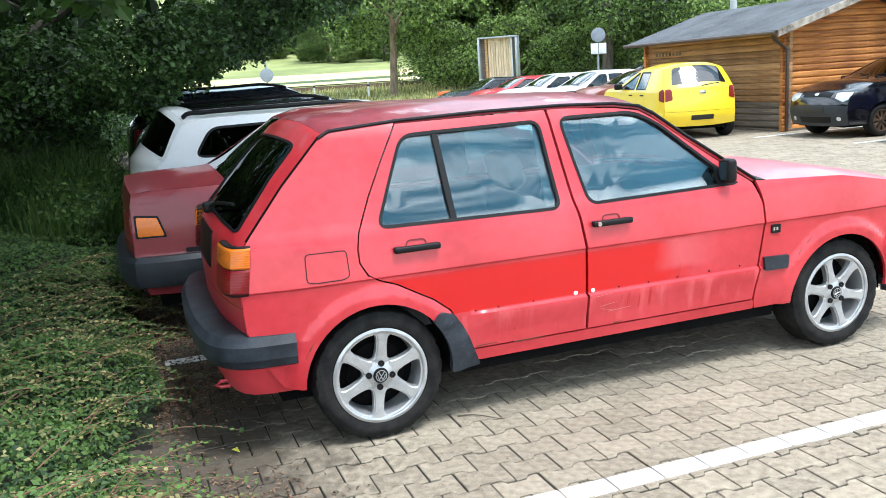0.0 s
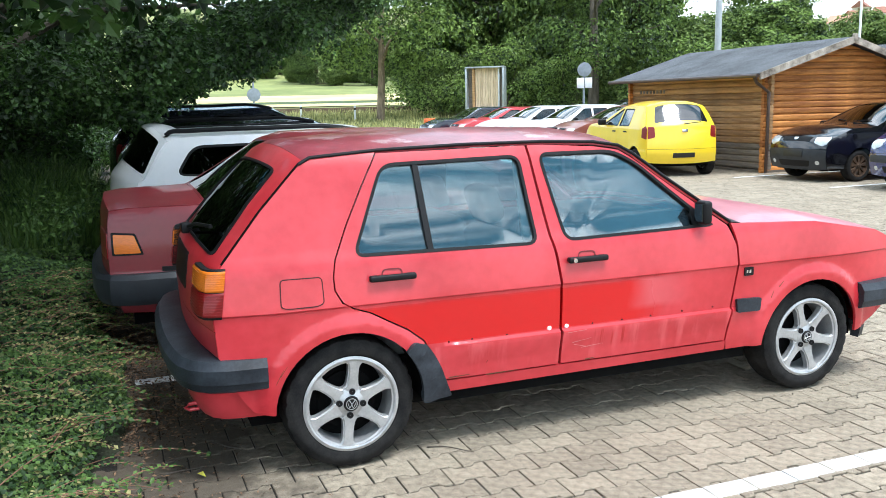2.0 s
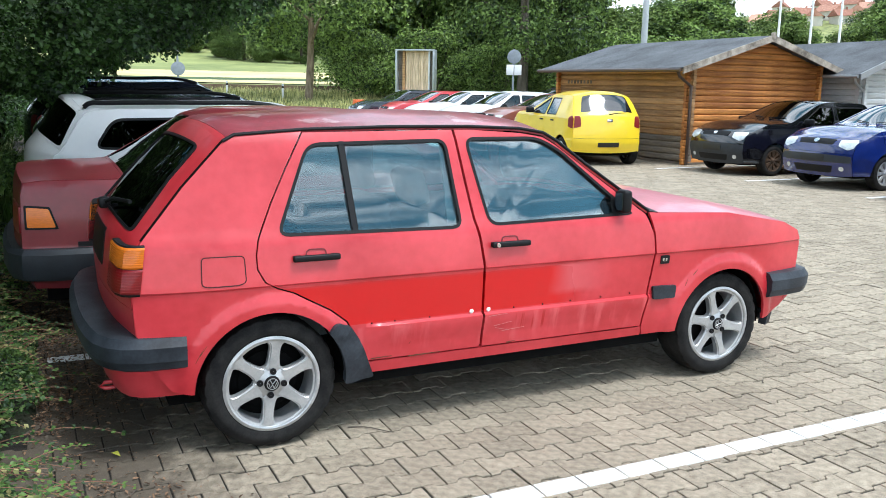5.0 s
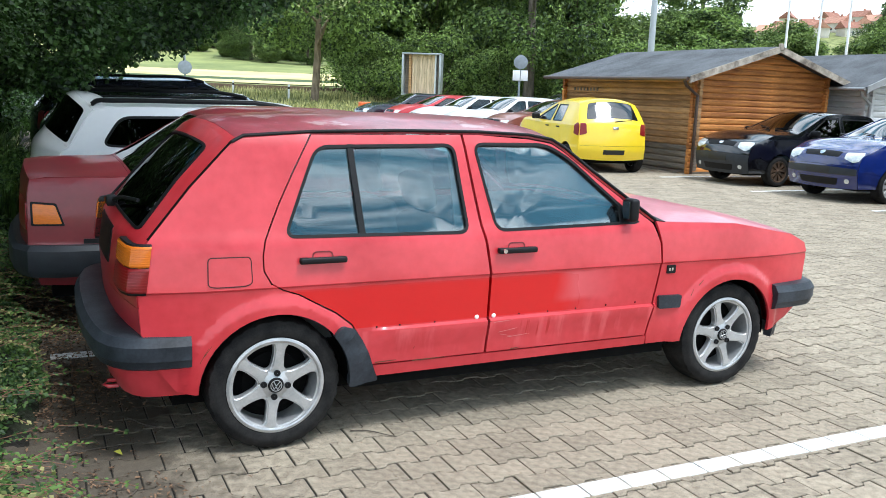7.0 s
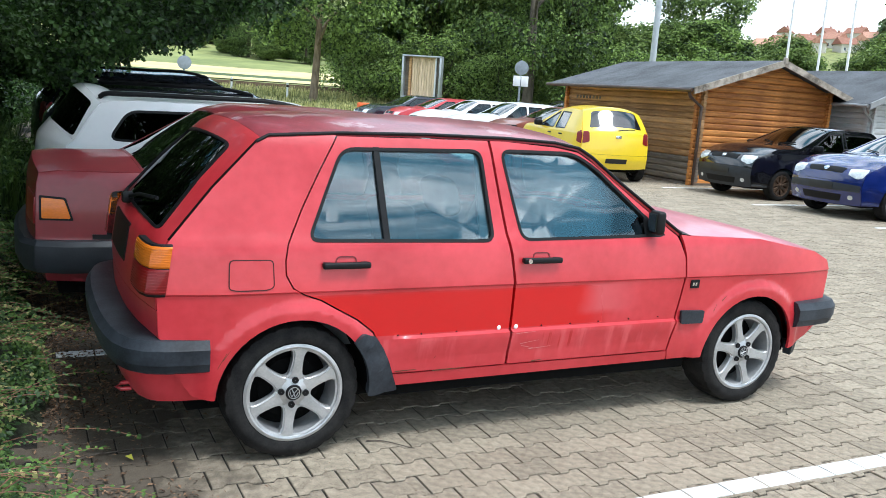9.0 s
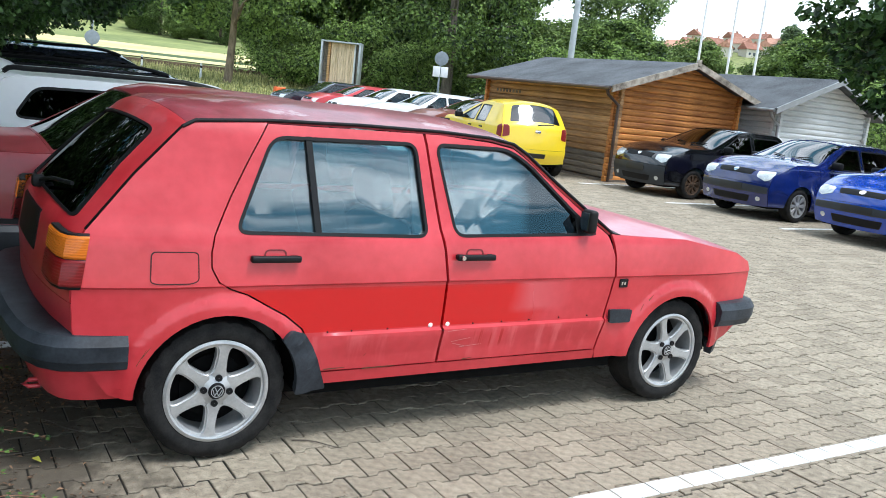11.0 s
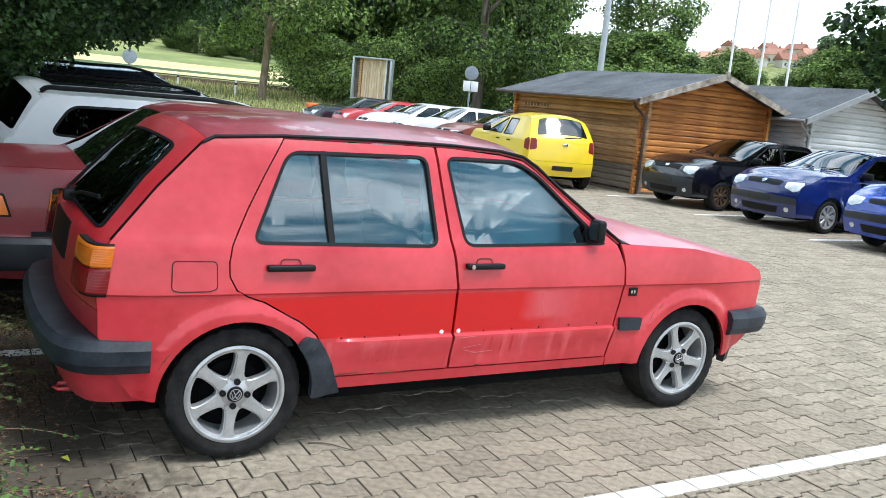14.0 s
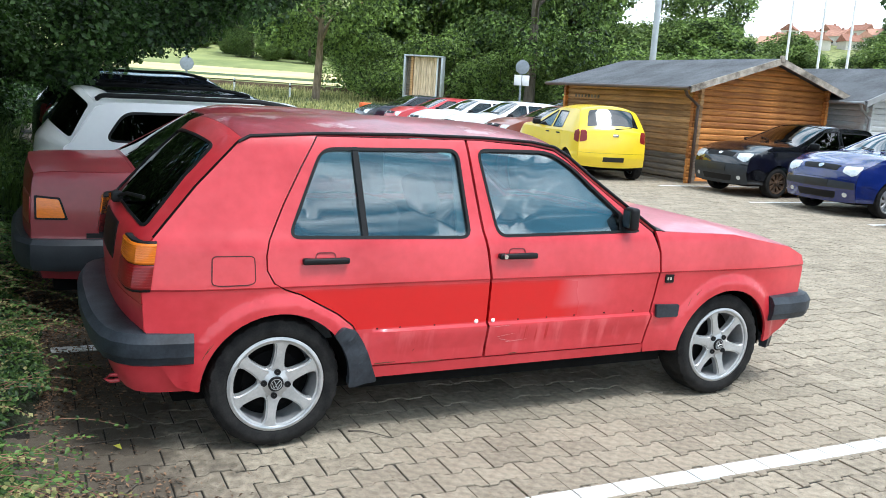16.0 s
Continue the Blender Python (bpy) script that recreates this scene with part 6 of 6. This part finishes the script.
M_FELT = mat("bitumen_roof_felt", (0.060, 0.064, 0.070), 0.85, 0, 0.2, 1.5, 0.4, 220, base2=(0.095, 0.10, 0.11))
M_BARGE = mat("weathered_barge_board", (0.20, 0.165, 0.13), 0.85, 0, 0.4, 5, 0.3, 60, base2=(0.40, 0.35, 0.29), stretch=(1, 1, 1))
M_PIPE = mat("brown_downpipe", (0.06, 0.035, 0.025), 0.4, 0, 0.2)
M_PIPE_GREY = mat("grey_downpipe", (0.30, 0.31, 0.32), 0.4, 0.4, 0.1)


def log_bm(length, h, t=.045, cut=0.0):
    """A log board along x with a rounded face on both sides."""
    bm = bmesh.new()
    sec = [(-t * .45, 0), (-t * .8, h * .10), (-t, h * .3), (-t, h * .7), (-t * .8, h * .90), (-t * .45, h), (t * .45, h), (t * .8, h * .9), (t, h * .7), (t, h * .3), (t * .8, h * .1), (t * .45, 0)]
    a = [bm.verts.new((cut * z / h, y, z)) for y, z in sec]
    b = [bm.verts.new((length - cut * z / h, y, z)) for y, z in sec]
    for k in range(len(sec)):
        j = (k + 1) % len(sec)
        bm.faces.new((a[k], a[j], b[j], b[k]))
    bm.faces.new(a[::-1]); bm.faces.new(b)
    bmesh.ops.recalc_face_normals(bm, faces=bm.faces)
    return bm


def hut(x0, x1, y0, y1, eave, apex, label, gable_mat, side_mat, low_mat, barge, pipe):
    """A log hut with a felt roof; its gable looks to -y."""
    h = empty("log_hut", pose(0, 0, 0), label, "hut")
    bh = .133
    n = int((eave + .02) / bh)
    def course(nm, parent, xa, ya, length, ang, z, mtl, cut=0.0):
        me_key = (round(length, 3), mtl.name, round(cut, 3))
        if me_key not in LOGS:
            o = part("plank", log_bm(length, bh * .985, cut=cut), mtl, parent, angle=40)
            LOGS[me_key] = o.data
        else:
            o = new("plank", LOGS[me_key])
            o.parent = parent
        o.matrix_basis = pose(xa, ya, z, 0, 0, ang)
        return o
    walls = {}
    for nm, xa, ya, L, ang in (("wall_front", x0 - .13, y0, x1 - x0 + .26, 0), ("wall_side", x0, y0 - .13, y1 - y0 + .26, 90), ("wall_back", x0 - .13, y1, x1 - x0 + .26, 0), ("wall_far_side", x1, y0 - .13, y1 - y0 + .26, 90)):
        w = new(nm); w.parent = h
        walls[nm] = w
        for k in range(n):
            if nm == "wall_side":
                mt = low_mat if k < 4 else side_mat
            else:
                mt = gable_mat
            course(nm, w, xa, ya, L, ang, k * bh + (bh / 2 if ang else 0), mt)
        if ang == 0:
            k = n
            while k * bh < apex - .12:
                sl = (apex - eave) / ((x1 - x0) / 2 + .1)
                half = min((x1 - x0) / 2 + .13, (apex - k * bh) / sl)
                if half - bh / sl > .02:
                    course(nm, w, (x0 + x1) / 2 - half, ya, 2 * half, 0, k * bh, gable_mat, bh / sl)
                k += 1
    over, ox = .38, .56
    xm = (x0 + x1) / 2
    slope = (apex - eave) / (xm - (x0 - .1))
    ez = eave - slope * (ox - .1) + .0
    for s, xe in ((-1, x0 - ox), (1, x1 + ox)):
        bm = bmesh.new()
        v = []
        for yy in (y0 - over, y1 + .25):
            for (xx, zz) in ((xm, apex + .06), (xe, ez + .06), (xe, ez + .02), (xm, apex + .02)):
                v.append(bm.verts.new((xx, yy, zz)))
        for q in ((0, 1, 5, 4), (1, 2, 6, 5), (2, 3, 7, 6), (3, 0, 4, 7), (0, 3, 2, 1), (4, 5, 6, 7)):
            bm.faces.new([v[k] for k in q])
        bmesh.ops.recalc_face_normals(bm, faces=bm.faces)
        rf = part("roof", bm, M_FELT, h, "dark grey bitumen felt roof")
        # overlapping felt strips run down the slope
        for yy in frange(y0 - over + .95, y1, 5):
            b = bmesh.new()
            v = [b.verts.new(c) for c in ((xm, yy, apex + .061), (xe, yy, ez + .061), (xe, yy + .05, ez + .066), (xm, yy + .05, apex + .066))]
            b.faces.new(v)
            v2 = [b.verts.new(c) for c in ((xm, yy + .05, apex + .061), (xe, yy + .05, ez + .061))]
            b.faces.new((v[3], v[2], v2[1], v2[0]))
            part("felt_lap", b, M_FELT, rf)
        bm = bmesh.new()
        yb = y0 - over - .012
        v = []
        for yy in (yb - .012, yb + .022):
            for (xx, zz) in ((xm, apex + .07), (xe - s * -.0, ez + .07), (xe, ez - .07), (xm, apex - .07)):
                v.append(bm.verts.new((xx, yy, zz)))
        for q in ((0, 1, 5, 4), (1, 2, 6, 5), (2, 3, 7, 6), (3, 0, 4, 7), (0, 3, 2, 1), (4, 5, 6, 7)):
            bm.faces.new([v[k] for k in q])
        bmesh.ops.recalc_face_normals(bm, faces=bm.faces)
        part("barge_board", bm, barge, h, "weathered barge board under the roof edge")
    part("ridge_finial", box_bm(xm - .05, xm + .05, y0 - over - .04, y0 - over + .02, apex - .02, apex + .12, .01), barge, h)
    part("gutter", tube_bm([(x0 - ox - .04, y0 - over + .02, ez + .01), (x0 - ox - .04, y1 + .2, ez + .035)], .04, 8), pipe, h)
    part("downpipe", tube_bm([(x0 - ox - .03, y0 - .25, ez), (x0 - ox + .06, y0 - .22, ez - .12), (x0 - .12, y0 - .16, ez - .32), (x0 - .12, y0 - .16, 1.0), (x0 - .12, y0 - .16, .02)], .034, 10), pipe, h)
    part("floor_beam", box_bm(x0 - .05, x1 + .05, y0 - .05, y1 + .05, -.02, .05), low_mat, h)
    return h


LOGS = {}
hut1 = hut(11.84, 15.55, 10.1, 15.0, 2.11, 2.70, "stained brown log hut with a dark felt roof", M_LOG, M_LOG_GREY, M_LOG_DARK, M_BARGE, M_PIPE)
for i in range(8):
    part("faded_letter_bar", box_bm(11.785, 11.797, 14.55 - i * .14, 14.55 - i * .14 + .07, 1.70, 1.78), M_LOG_DARK, hut1)
hut(16.2, 19.6, 9.4, 14.0, 2.10, 2.78, "pale grey painted log hut with a felt roof", M_LOG_WHITE, M_LOG_WHITE, M_LOG_WHITE, M_PIPE_GREY, M_PIPE_GREY)


# ---- poles, signs and the board ----
M_GALV = mat("galvanised_steel", (0.42, 0.45, 0.47), 0.45, 0.6, 0.1, 6)
M_SIGNBACK = mat("sign_back_grey", (0.24, 0.27, 0.30), 0.85, 0.0, 0.15, spec=0.2)
M_WHITEPANEL = mat("white_panel", (0.75, 0.76, 0.77), 0.5, 0, 0.04)
M_PLANK = mat("pale_plank", (0.58, 0.42, 0.26), 0.75, 0, 0.2, 3, 0.2, 60, base2=(0.74, 0.58, 0.40), stretch=(8, 8, .5), rand=.3)


def pole(name, az, d, r0, r1, h, label, category, group="", mtl=None, z=None):
    x, y = bear(az, d)
    p = empty(name, pose(x, y, terrain(x, y) - .06 if z is None else z), label, category, group)
    part("post", tube_bm([(0, 0, -.1), (0, 0, h)], r0, 14, radius_end=r1), mtl or M_GALV, p)
    return p


lp = pole("street_lamp", 38.65, 32, .13, .09, 9.0, "tall galvanised lamp post behind the hut", "street lamp", z=-.05)
part("lamp_arm", tube_bm([(0, 0, 9.0), (-.6, 0, 9.3), (-1.4, 0, 9.35)], .05, 8), M_GALV, lp)
part("lamp_head", box_bm(-2.0, -1.3, -.15, .15, 9.28, 9.42, .04), M_SIGNBACK, lp)
for az in (46.6, 48.4, 50.0):
    fp = pole("flagpole", az, 35, .055, .03, 10.0, "slim white flagpole behind the huts", "flagpole", "flagpoles", M_WHITEPANEL, -.05)
    part("finial", lathe_bm([(.001, -.05), (.04, -.02), (.045, .0), (.04, .02), (.001, .05)], 12), M_GALV, fp).location = (0, 0, 10.04)


def round_sign(az, d, zc, panels, h, label):
    s = pole("traffic_sign", az, d, .045, .045, h, label, "sign", mtl=M_SIGNBACK, z=0.0 if d < 36 else None)
    x, y = bear(az, d)
    base = s.location.z
    for nm, zz, mk in (("sign_disc", zc, 0),):
        b = lathe_bm([(.001, -.02), (.28, -.02), (.30, -.015), (.30, .0), (.001, .0)], 28)
        o = part(nm, b, M_SIGNBACK, s, "grey back of a round sign")
        o.matrix_basis = pose(0, -.05, zz - base, 0, 0, -az)
    if panels:
        for k in (-1, 1):
            o = part("sign_panel", box_bm(k * .17 - .155, k * .17 + .155, -.012, .0, -.22, .22, .01), M_WHITEPANEL, s, "white square sign panel")
            o.matrix_basis = pose(0, -.06, zc - .56 - base, 0, 0, -az)
    return s


round_sign(30.4, 38, 2.91, True, 3.2, "round sign seen from behind with two white panels")
round_sign(8.95, 40, 2.16, False, 5.2, "round sign seen from behind on a tall post")
for az, d in ((15.4, 56), (11.9, 60)):
    x, y = bear(az, d)
    dl = empty("delineator_post", pose(x, y, terrain(x, y) - .06), "white roadside marker post with a black band", "marker post", "roadside markers")
    part("post", box_bm(-.06, .06, -.05, .05, -.1, 1.0, .02), M_WHITEPANEL, dl)
    part("band", box_bm(-.063, .063, -.053, .053, .70, .86, .02), M_BLACK, dl)
ox, oy = bear(20.3, 48)
ob = empty("barrier_block", pose(ox, oy, terrain(ox, oy) - .06), "orange plastic barrier block on the grass", "barrier")
part("block", box_bm(-.3, .3, -.2, .2, -.05, .42, .06, 3), mat("orange_plastic", (0.75, 0.14, 0.03), 0.5), ob)
part("foot", box_bm(-.36, .36, -.25, .25, -.06, .06, .02), M_BLACK, ob)


def notice_board():
    """A wooden panel in a deep steel frame, raised on legs."""
    x, y = bear(24.05, 46)
    z = terrain(x, y) - .06
    b = empty("notice_board", pose(x, y, z, 0, 0, -23.7 - 14), "pale plank board in a deep steel frame on legs", "board")
    zb, zt, w = 1.36 - z, 3.40 - z, 1.0
    for k in (-1, 1):
        part("frame_side", box_bm(k * w - .05, k * w + .05, -.35, .25, zb, zt, .01), M_GALV, b)
        part("leg", box_bm(k * (w - .1) - .05, k * (w - .1) + .05, -.05, .05, -.1, zb, .01), M_GALV, b)
    part("frame_top", box_bm(-w - .05, w + .05, -.35, .25, zt, zt + .08, .01), M_GALV, b)
    part("frame_bottom", box_bm(-w - .05, w + .05, -.35, .25, zb - .08, zb, .01), M_GALV, b)
    n = 9
    for i in range(n):
        xa = -w + .42 + (2 * w - .75) * i / n
        part("plank", box_bm(xa + .004, xa + (2 * w - .75) / n - .004, .0, .04, zb, zt, .006), M_PLANK, b)
    part("back_panel", box_bm(-w + .05, w - .05, .06, .09, zb, zt), M_LOG_DARK, b)
    part("inner_post", box_bm(-w + .28, -w + .40, -.12, .04, zb, zt, .01), M_LOG_GREY, b)
    part("inner_post", box_bm(w - .33, w - .25, -.12, .04, zb, zt, .01), M_WHITEPANEL, b)


notice_board()
# the low dark wall along the far side of the road
bm = bmesh.new()
prev = None
for az in frange(3, 24, 30):
    x, y = bear(az, 70)
    x2, y2 = bear(az, 70.4)
    z = terrain(x, y)
    cur = [bm.verts.new(c) for c in ((x, y, z - .2), (x, y, z + .42), (x2, y2, z + .42), (x2, y2, z - .2))]
    if prev:
        for k in range(3):
            bm.faces.new((prev[k], prev[k + 1], cur[k + 1], cur[k]))
    prev = cur
bmesh.ops.recalc_face_normals(bm, faces=bm.faces)
tagged(part("boundary_wall", bm, mat("brown_wall", (0.13, 0.085, 0.06), 0.9, 0, 0.3, 1.0)), "low brown wall beyond the verge", "wall", kind="structure")


# ---- far houses ----
M_TILE = mat("red_roof_tile", (0.34, 0.15, 0.10), 0.85, 0, 0.25, 1.2, base2=(0.44, 0.24, 0.17), rand=.5)
M_RENDER = mat("house_render", (0.62, 0.58, 0.52), 0.9, 0, 0.1, .5, rand=.6)
M_PANE = mat("far_window_pane", (0.05, 0.06, 0.08), 0.1)
HOUSES = {}


def house(az, d, w, dep, h, turn, label, group="village houses"):
    x, y = bear(az, d)
    m = pose(x, y, terrain(x, y) - 1.0, 0, 0, turn - az)
    key = (w, dep, h)
    if key in HOUSES:
        return copy_thing(HOUSES[key], m)
    o = empty("house", m, label, "house", group)
    HOUSES[key] = o
    wl = part("wall", box_bm(-w / 2, w / 2, -dep / 2, dep / 2, -2, h), M_RENDER, o)
    bm = bmesh.new()
    rz = h + dep * .42
    e = .6
    v = [bm.verts.new(c) for c in ((-w / 2 - e, -dep / 2 - e, h - .3), (w / 2 + e, -dep / 2 - e, h - .3), (w / 2 + e, 0, rz), (-w / 2 - e, 0, rz), (w / 2 + e, dep / 2 + e, h - .3), (-w / 2 - e, dep / 2 + e, h - .3))]
    for q in ((0, 1, 2, 3), (3, 2, 4, 5), (0, 3, 5), (1, 4, 2), (0, 5, 4, 1)):
        bm.faces.new([v[k] for k in q])
    bmesh.ops.recalc_face_normals(bm, faces=bm.faces)
    rf = part("roof", bm, M_TILE, o, "red tiled gable roof")
    part("chimney", box_bm(w * .2, w * .2 + .7, -.35, .35, rz - .8, rz + .8), M_TILE, rf)
    for zz in (1.2, 4.0):
        for xx in (-.3, 0, .3):
            if zz + 1.4 < h:
                wi = part("window", box_bm(xx * w - .6, xx * w + .6, -dep / 2 - .06, -dep / 2 + .04, zz, zz + 1.4), M_WHITEPANEL, wl)
                part("pane", box_bm(xx * w - .5, xx * w + .5, -dep / 2 - .08, -dep / 2 - .04, zz + .1, zz + 1.3), M_PANE, wi)
    return o


for i, (az, d, k) in enumerate(((43.3, 400, 0), (45.6, 430, 1), (46.3, 470, 0), (47.0, 450, 1), (47.8, 490, 0), (48.5, 460, 2), (49.3, 500, 1), (50.0, 470, 0), (50.8, 490, 2), (51.4, 520, 1), (52.3, 480, 0), (53.2, 520, 1), (54.4, 500, 2), (46.6, 540, 2), (48.9, 560, 0), (50.5, 560, 1))):
    d = 366 + (d - 400) * .62
    w, dep, h = ((7.5, 6.5, 4.2), (9, 7, 4.6), (6.5, 6.5, 4.8))[k]
    house(az, d, w, dep, h, (20, -35, 60)[k] + 13 * (i % 3), "pale rendered house with a red tiled roof on the far hill")
house(21.6, 235, 16, 12, 15.6, 8, "large red roofed building above the trees", "")


# ---- bay lines ----
def bay_line(y0, xa, xb, label, joints=True):
    ln = empty("bay_line", pose(0, y0, 0), label, "road marking", "painted bay lines")
    tagged(ln, kind="structure")
    x = xa
    k = 0
    while x < xb - .05:
        x1 = min(xb, x + PX)
        me = LINE.get(round(x1 - x, 3))
        if me is None:
            o = part("paint_piece", box_bm(.004, x1 - x - .004, -.05, .05, -.006, .004, .002, 1), M_LINE, ln)
            LINE[round(x1 - x, 3)] = o.data
        else:
            o = new("paint_piece", me)
            o.parent = ln
        o.location = (x, 0, 0)
        x = x1
        k += 1
    return ln


# ---- pavers ----
PX, PY, JOG = .1985, .1435, .0125
LINE = {}


def paver_outline(w=PX, g=.0032):
    """The bone-shaped block: both long edges have a waist, into which the ends of the next row fit."""
    h, e = PY, .010
    lower = [(g, -JOG), (w * .25 - e, -JOG), (w * .25 + e * .2, -JOG * .25), (w * .25 + e, JOG), (w * .75 - e, JOG), (w * .75 - e * .2, -JOG * .25), (w * .75 + e, -JOG), (w - g, -JOG)]
    upper = [(x, -y) for x, y in lower]
    return [(x, y + g * 1.5) for x, y in lower] + [(x, y + h - g * 1.5) for x, y in upper[::-1]]


def paver_bm():
    o = paver_outline()
    i = inset(o, .0022)
    bm = bmesh.new()
    a = [bm.verts.new((x, y, 0)) for x, y in i]
    b = [bm.verts.new((x, y, -.0028)) for x, y in o]
    c = [bm.verts.new((x, y, -.03)) for x, y in o]
    bm.faces.new(a)
    for p, q in ((a, b), (b, c)):
        for k in range(len(o)):
            j = (k + 1) % len(o)
            bm.faces.new((p[k], q[k], q[j], p[j]))
    bmesh.ops.recalc_face_normals(bm, faces=bm.faces)
    return bm


def pavers():
    rng = np.random.default_rng(51)
    x_org, y_org = .235 - PX * 8, -1.245 - PY * 14 
    src = paver_bm()
    bm_me = bpy.data.meshes.new("paver")
    src.to_mesh(bm_me)
    src.free()
    bm_me.materials.append(M_PAVER)
    finish(bm_me)
    base = np.array([v.co[:] for v in bm_me.vertices])
    faces = [tuple(p.vertices) for p in bm_me.polygons]
    vs, fs = [], []
    n = 0
    for r in range(-40, 150):
        y = y_org + r * PY
        off = PX / 2 if r % 2 else 0.0
        for c in range(-1, 72):
            x = x_org + c * PX + off
            if x < -1.1 or x > 13.1 or y > 20 or y < -9:
                continue
            dz = float(rng.normal() * .0012)
            near = .2 < x < 3.6 and -1.75 < y < -.72
            if near and n < 300:
                o = new("paver", bm_me)
                o.parent = part_bed
                o.matrix_basis = pose(x, y, dz, float(rng.normal() * .25), float(rng.normal() * .25), 0)
                n += 1
            else:
                vs.append((x, y, dz))
    # the rest of the surface as one sheet of separate blocks
    arr = np.array(vs)
    k = len(base)
    tilt = rng.normal(size=(len(arr), 2)) * .006
    v = base[None, :, :] + arr[:, None, :]
    v[:, :, 2] += base[None, :, 0] * tilt[:, None, 0] + base[None, :, 1] * tilt[:, None, 1]
    allf = [tuple(i + q * k for i in f) for q in range(len(arr)) for f in faces]
    me = bpy.data.meshes.new("paving_blocks")
    me.from_pydata(v.reshape(-1, 3).tolist(), [], allf)
    me.materials.append(M_PAVER_FAR)
    ob = new("paving_blocks", me)
    tagged(ob, "interlocking grey concrete paving blocks with dark joints", "paving", kind="stuff")


for y0, xa, xb, lab in ((-1.595, .235 - PX * 1, 4.6, "white bay line painted across the pavers"), (.85, -.85, 4.4, "worn white bay line between two cars"), (3.3, -.85, 4.4, "white bay line between two cars"),
                        (9.55, 10.6, 15.4, "white bay line by the hut"), (7.1, 10.6, 15.4, "white bay line between black and blue cars"), (4.62, 10.6, 15.4, "white bay line between blue cars"), (2.2, 10.6, 15.4, "white bay line beside a blue car")):
    bay_line(y0, xa, xb, lab)
pavers()
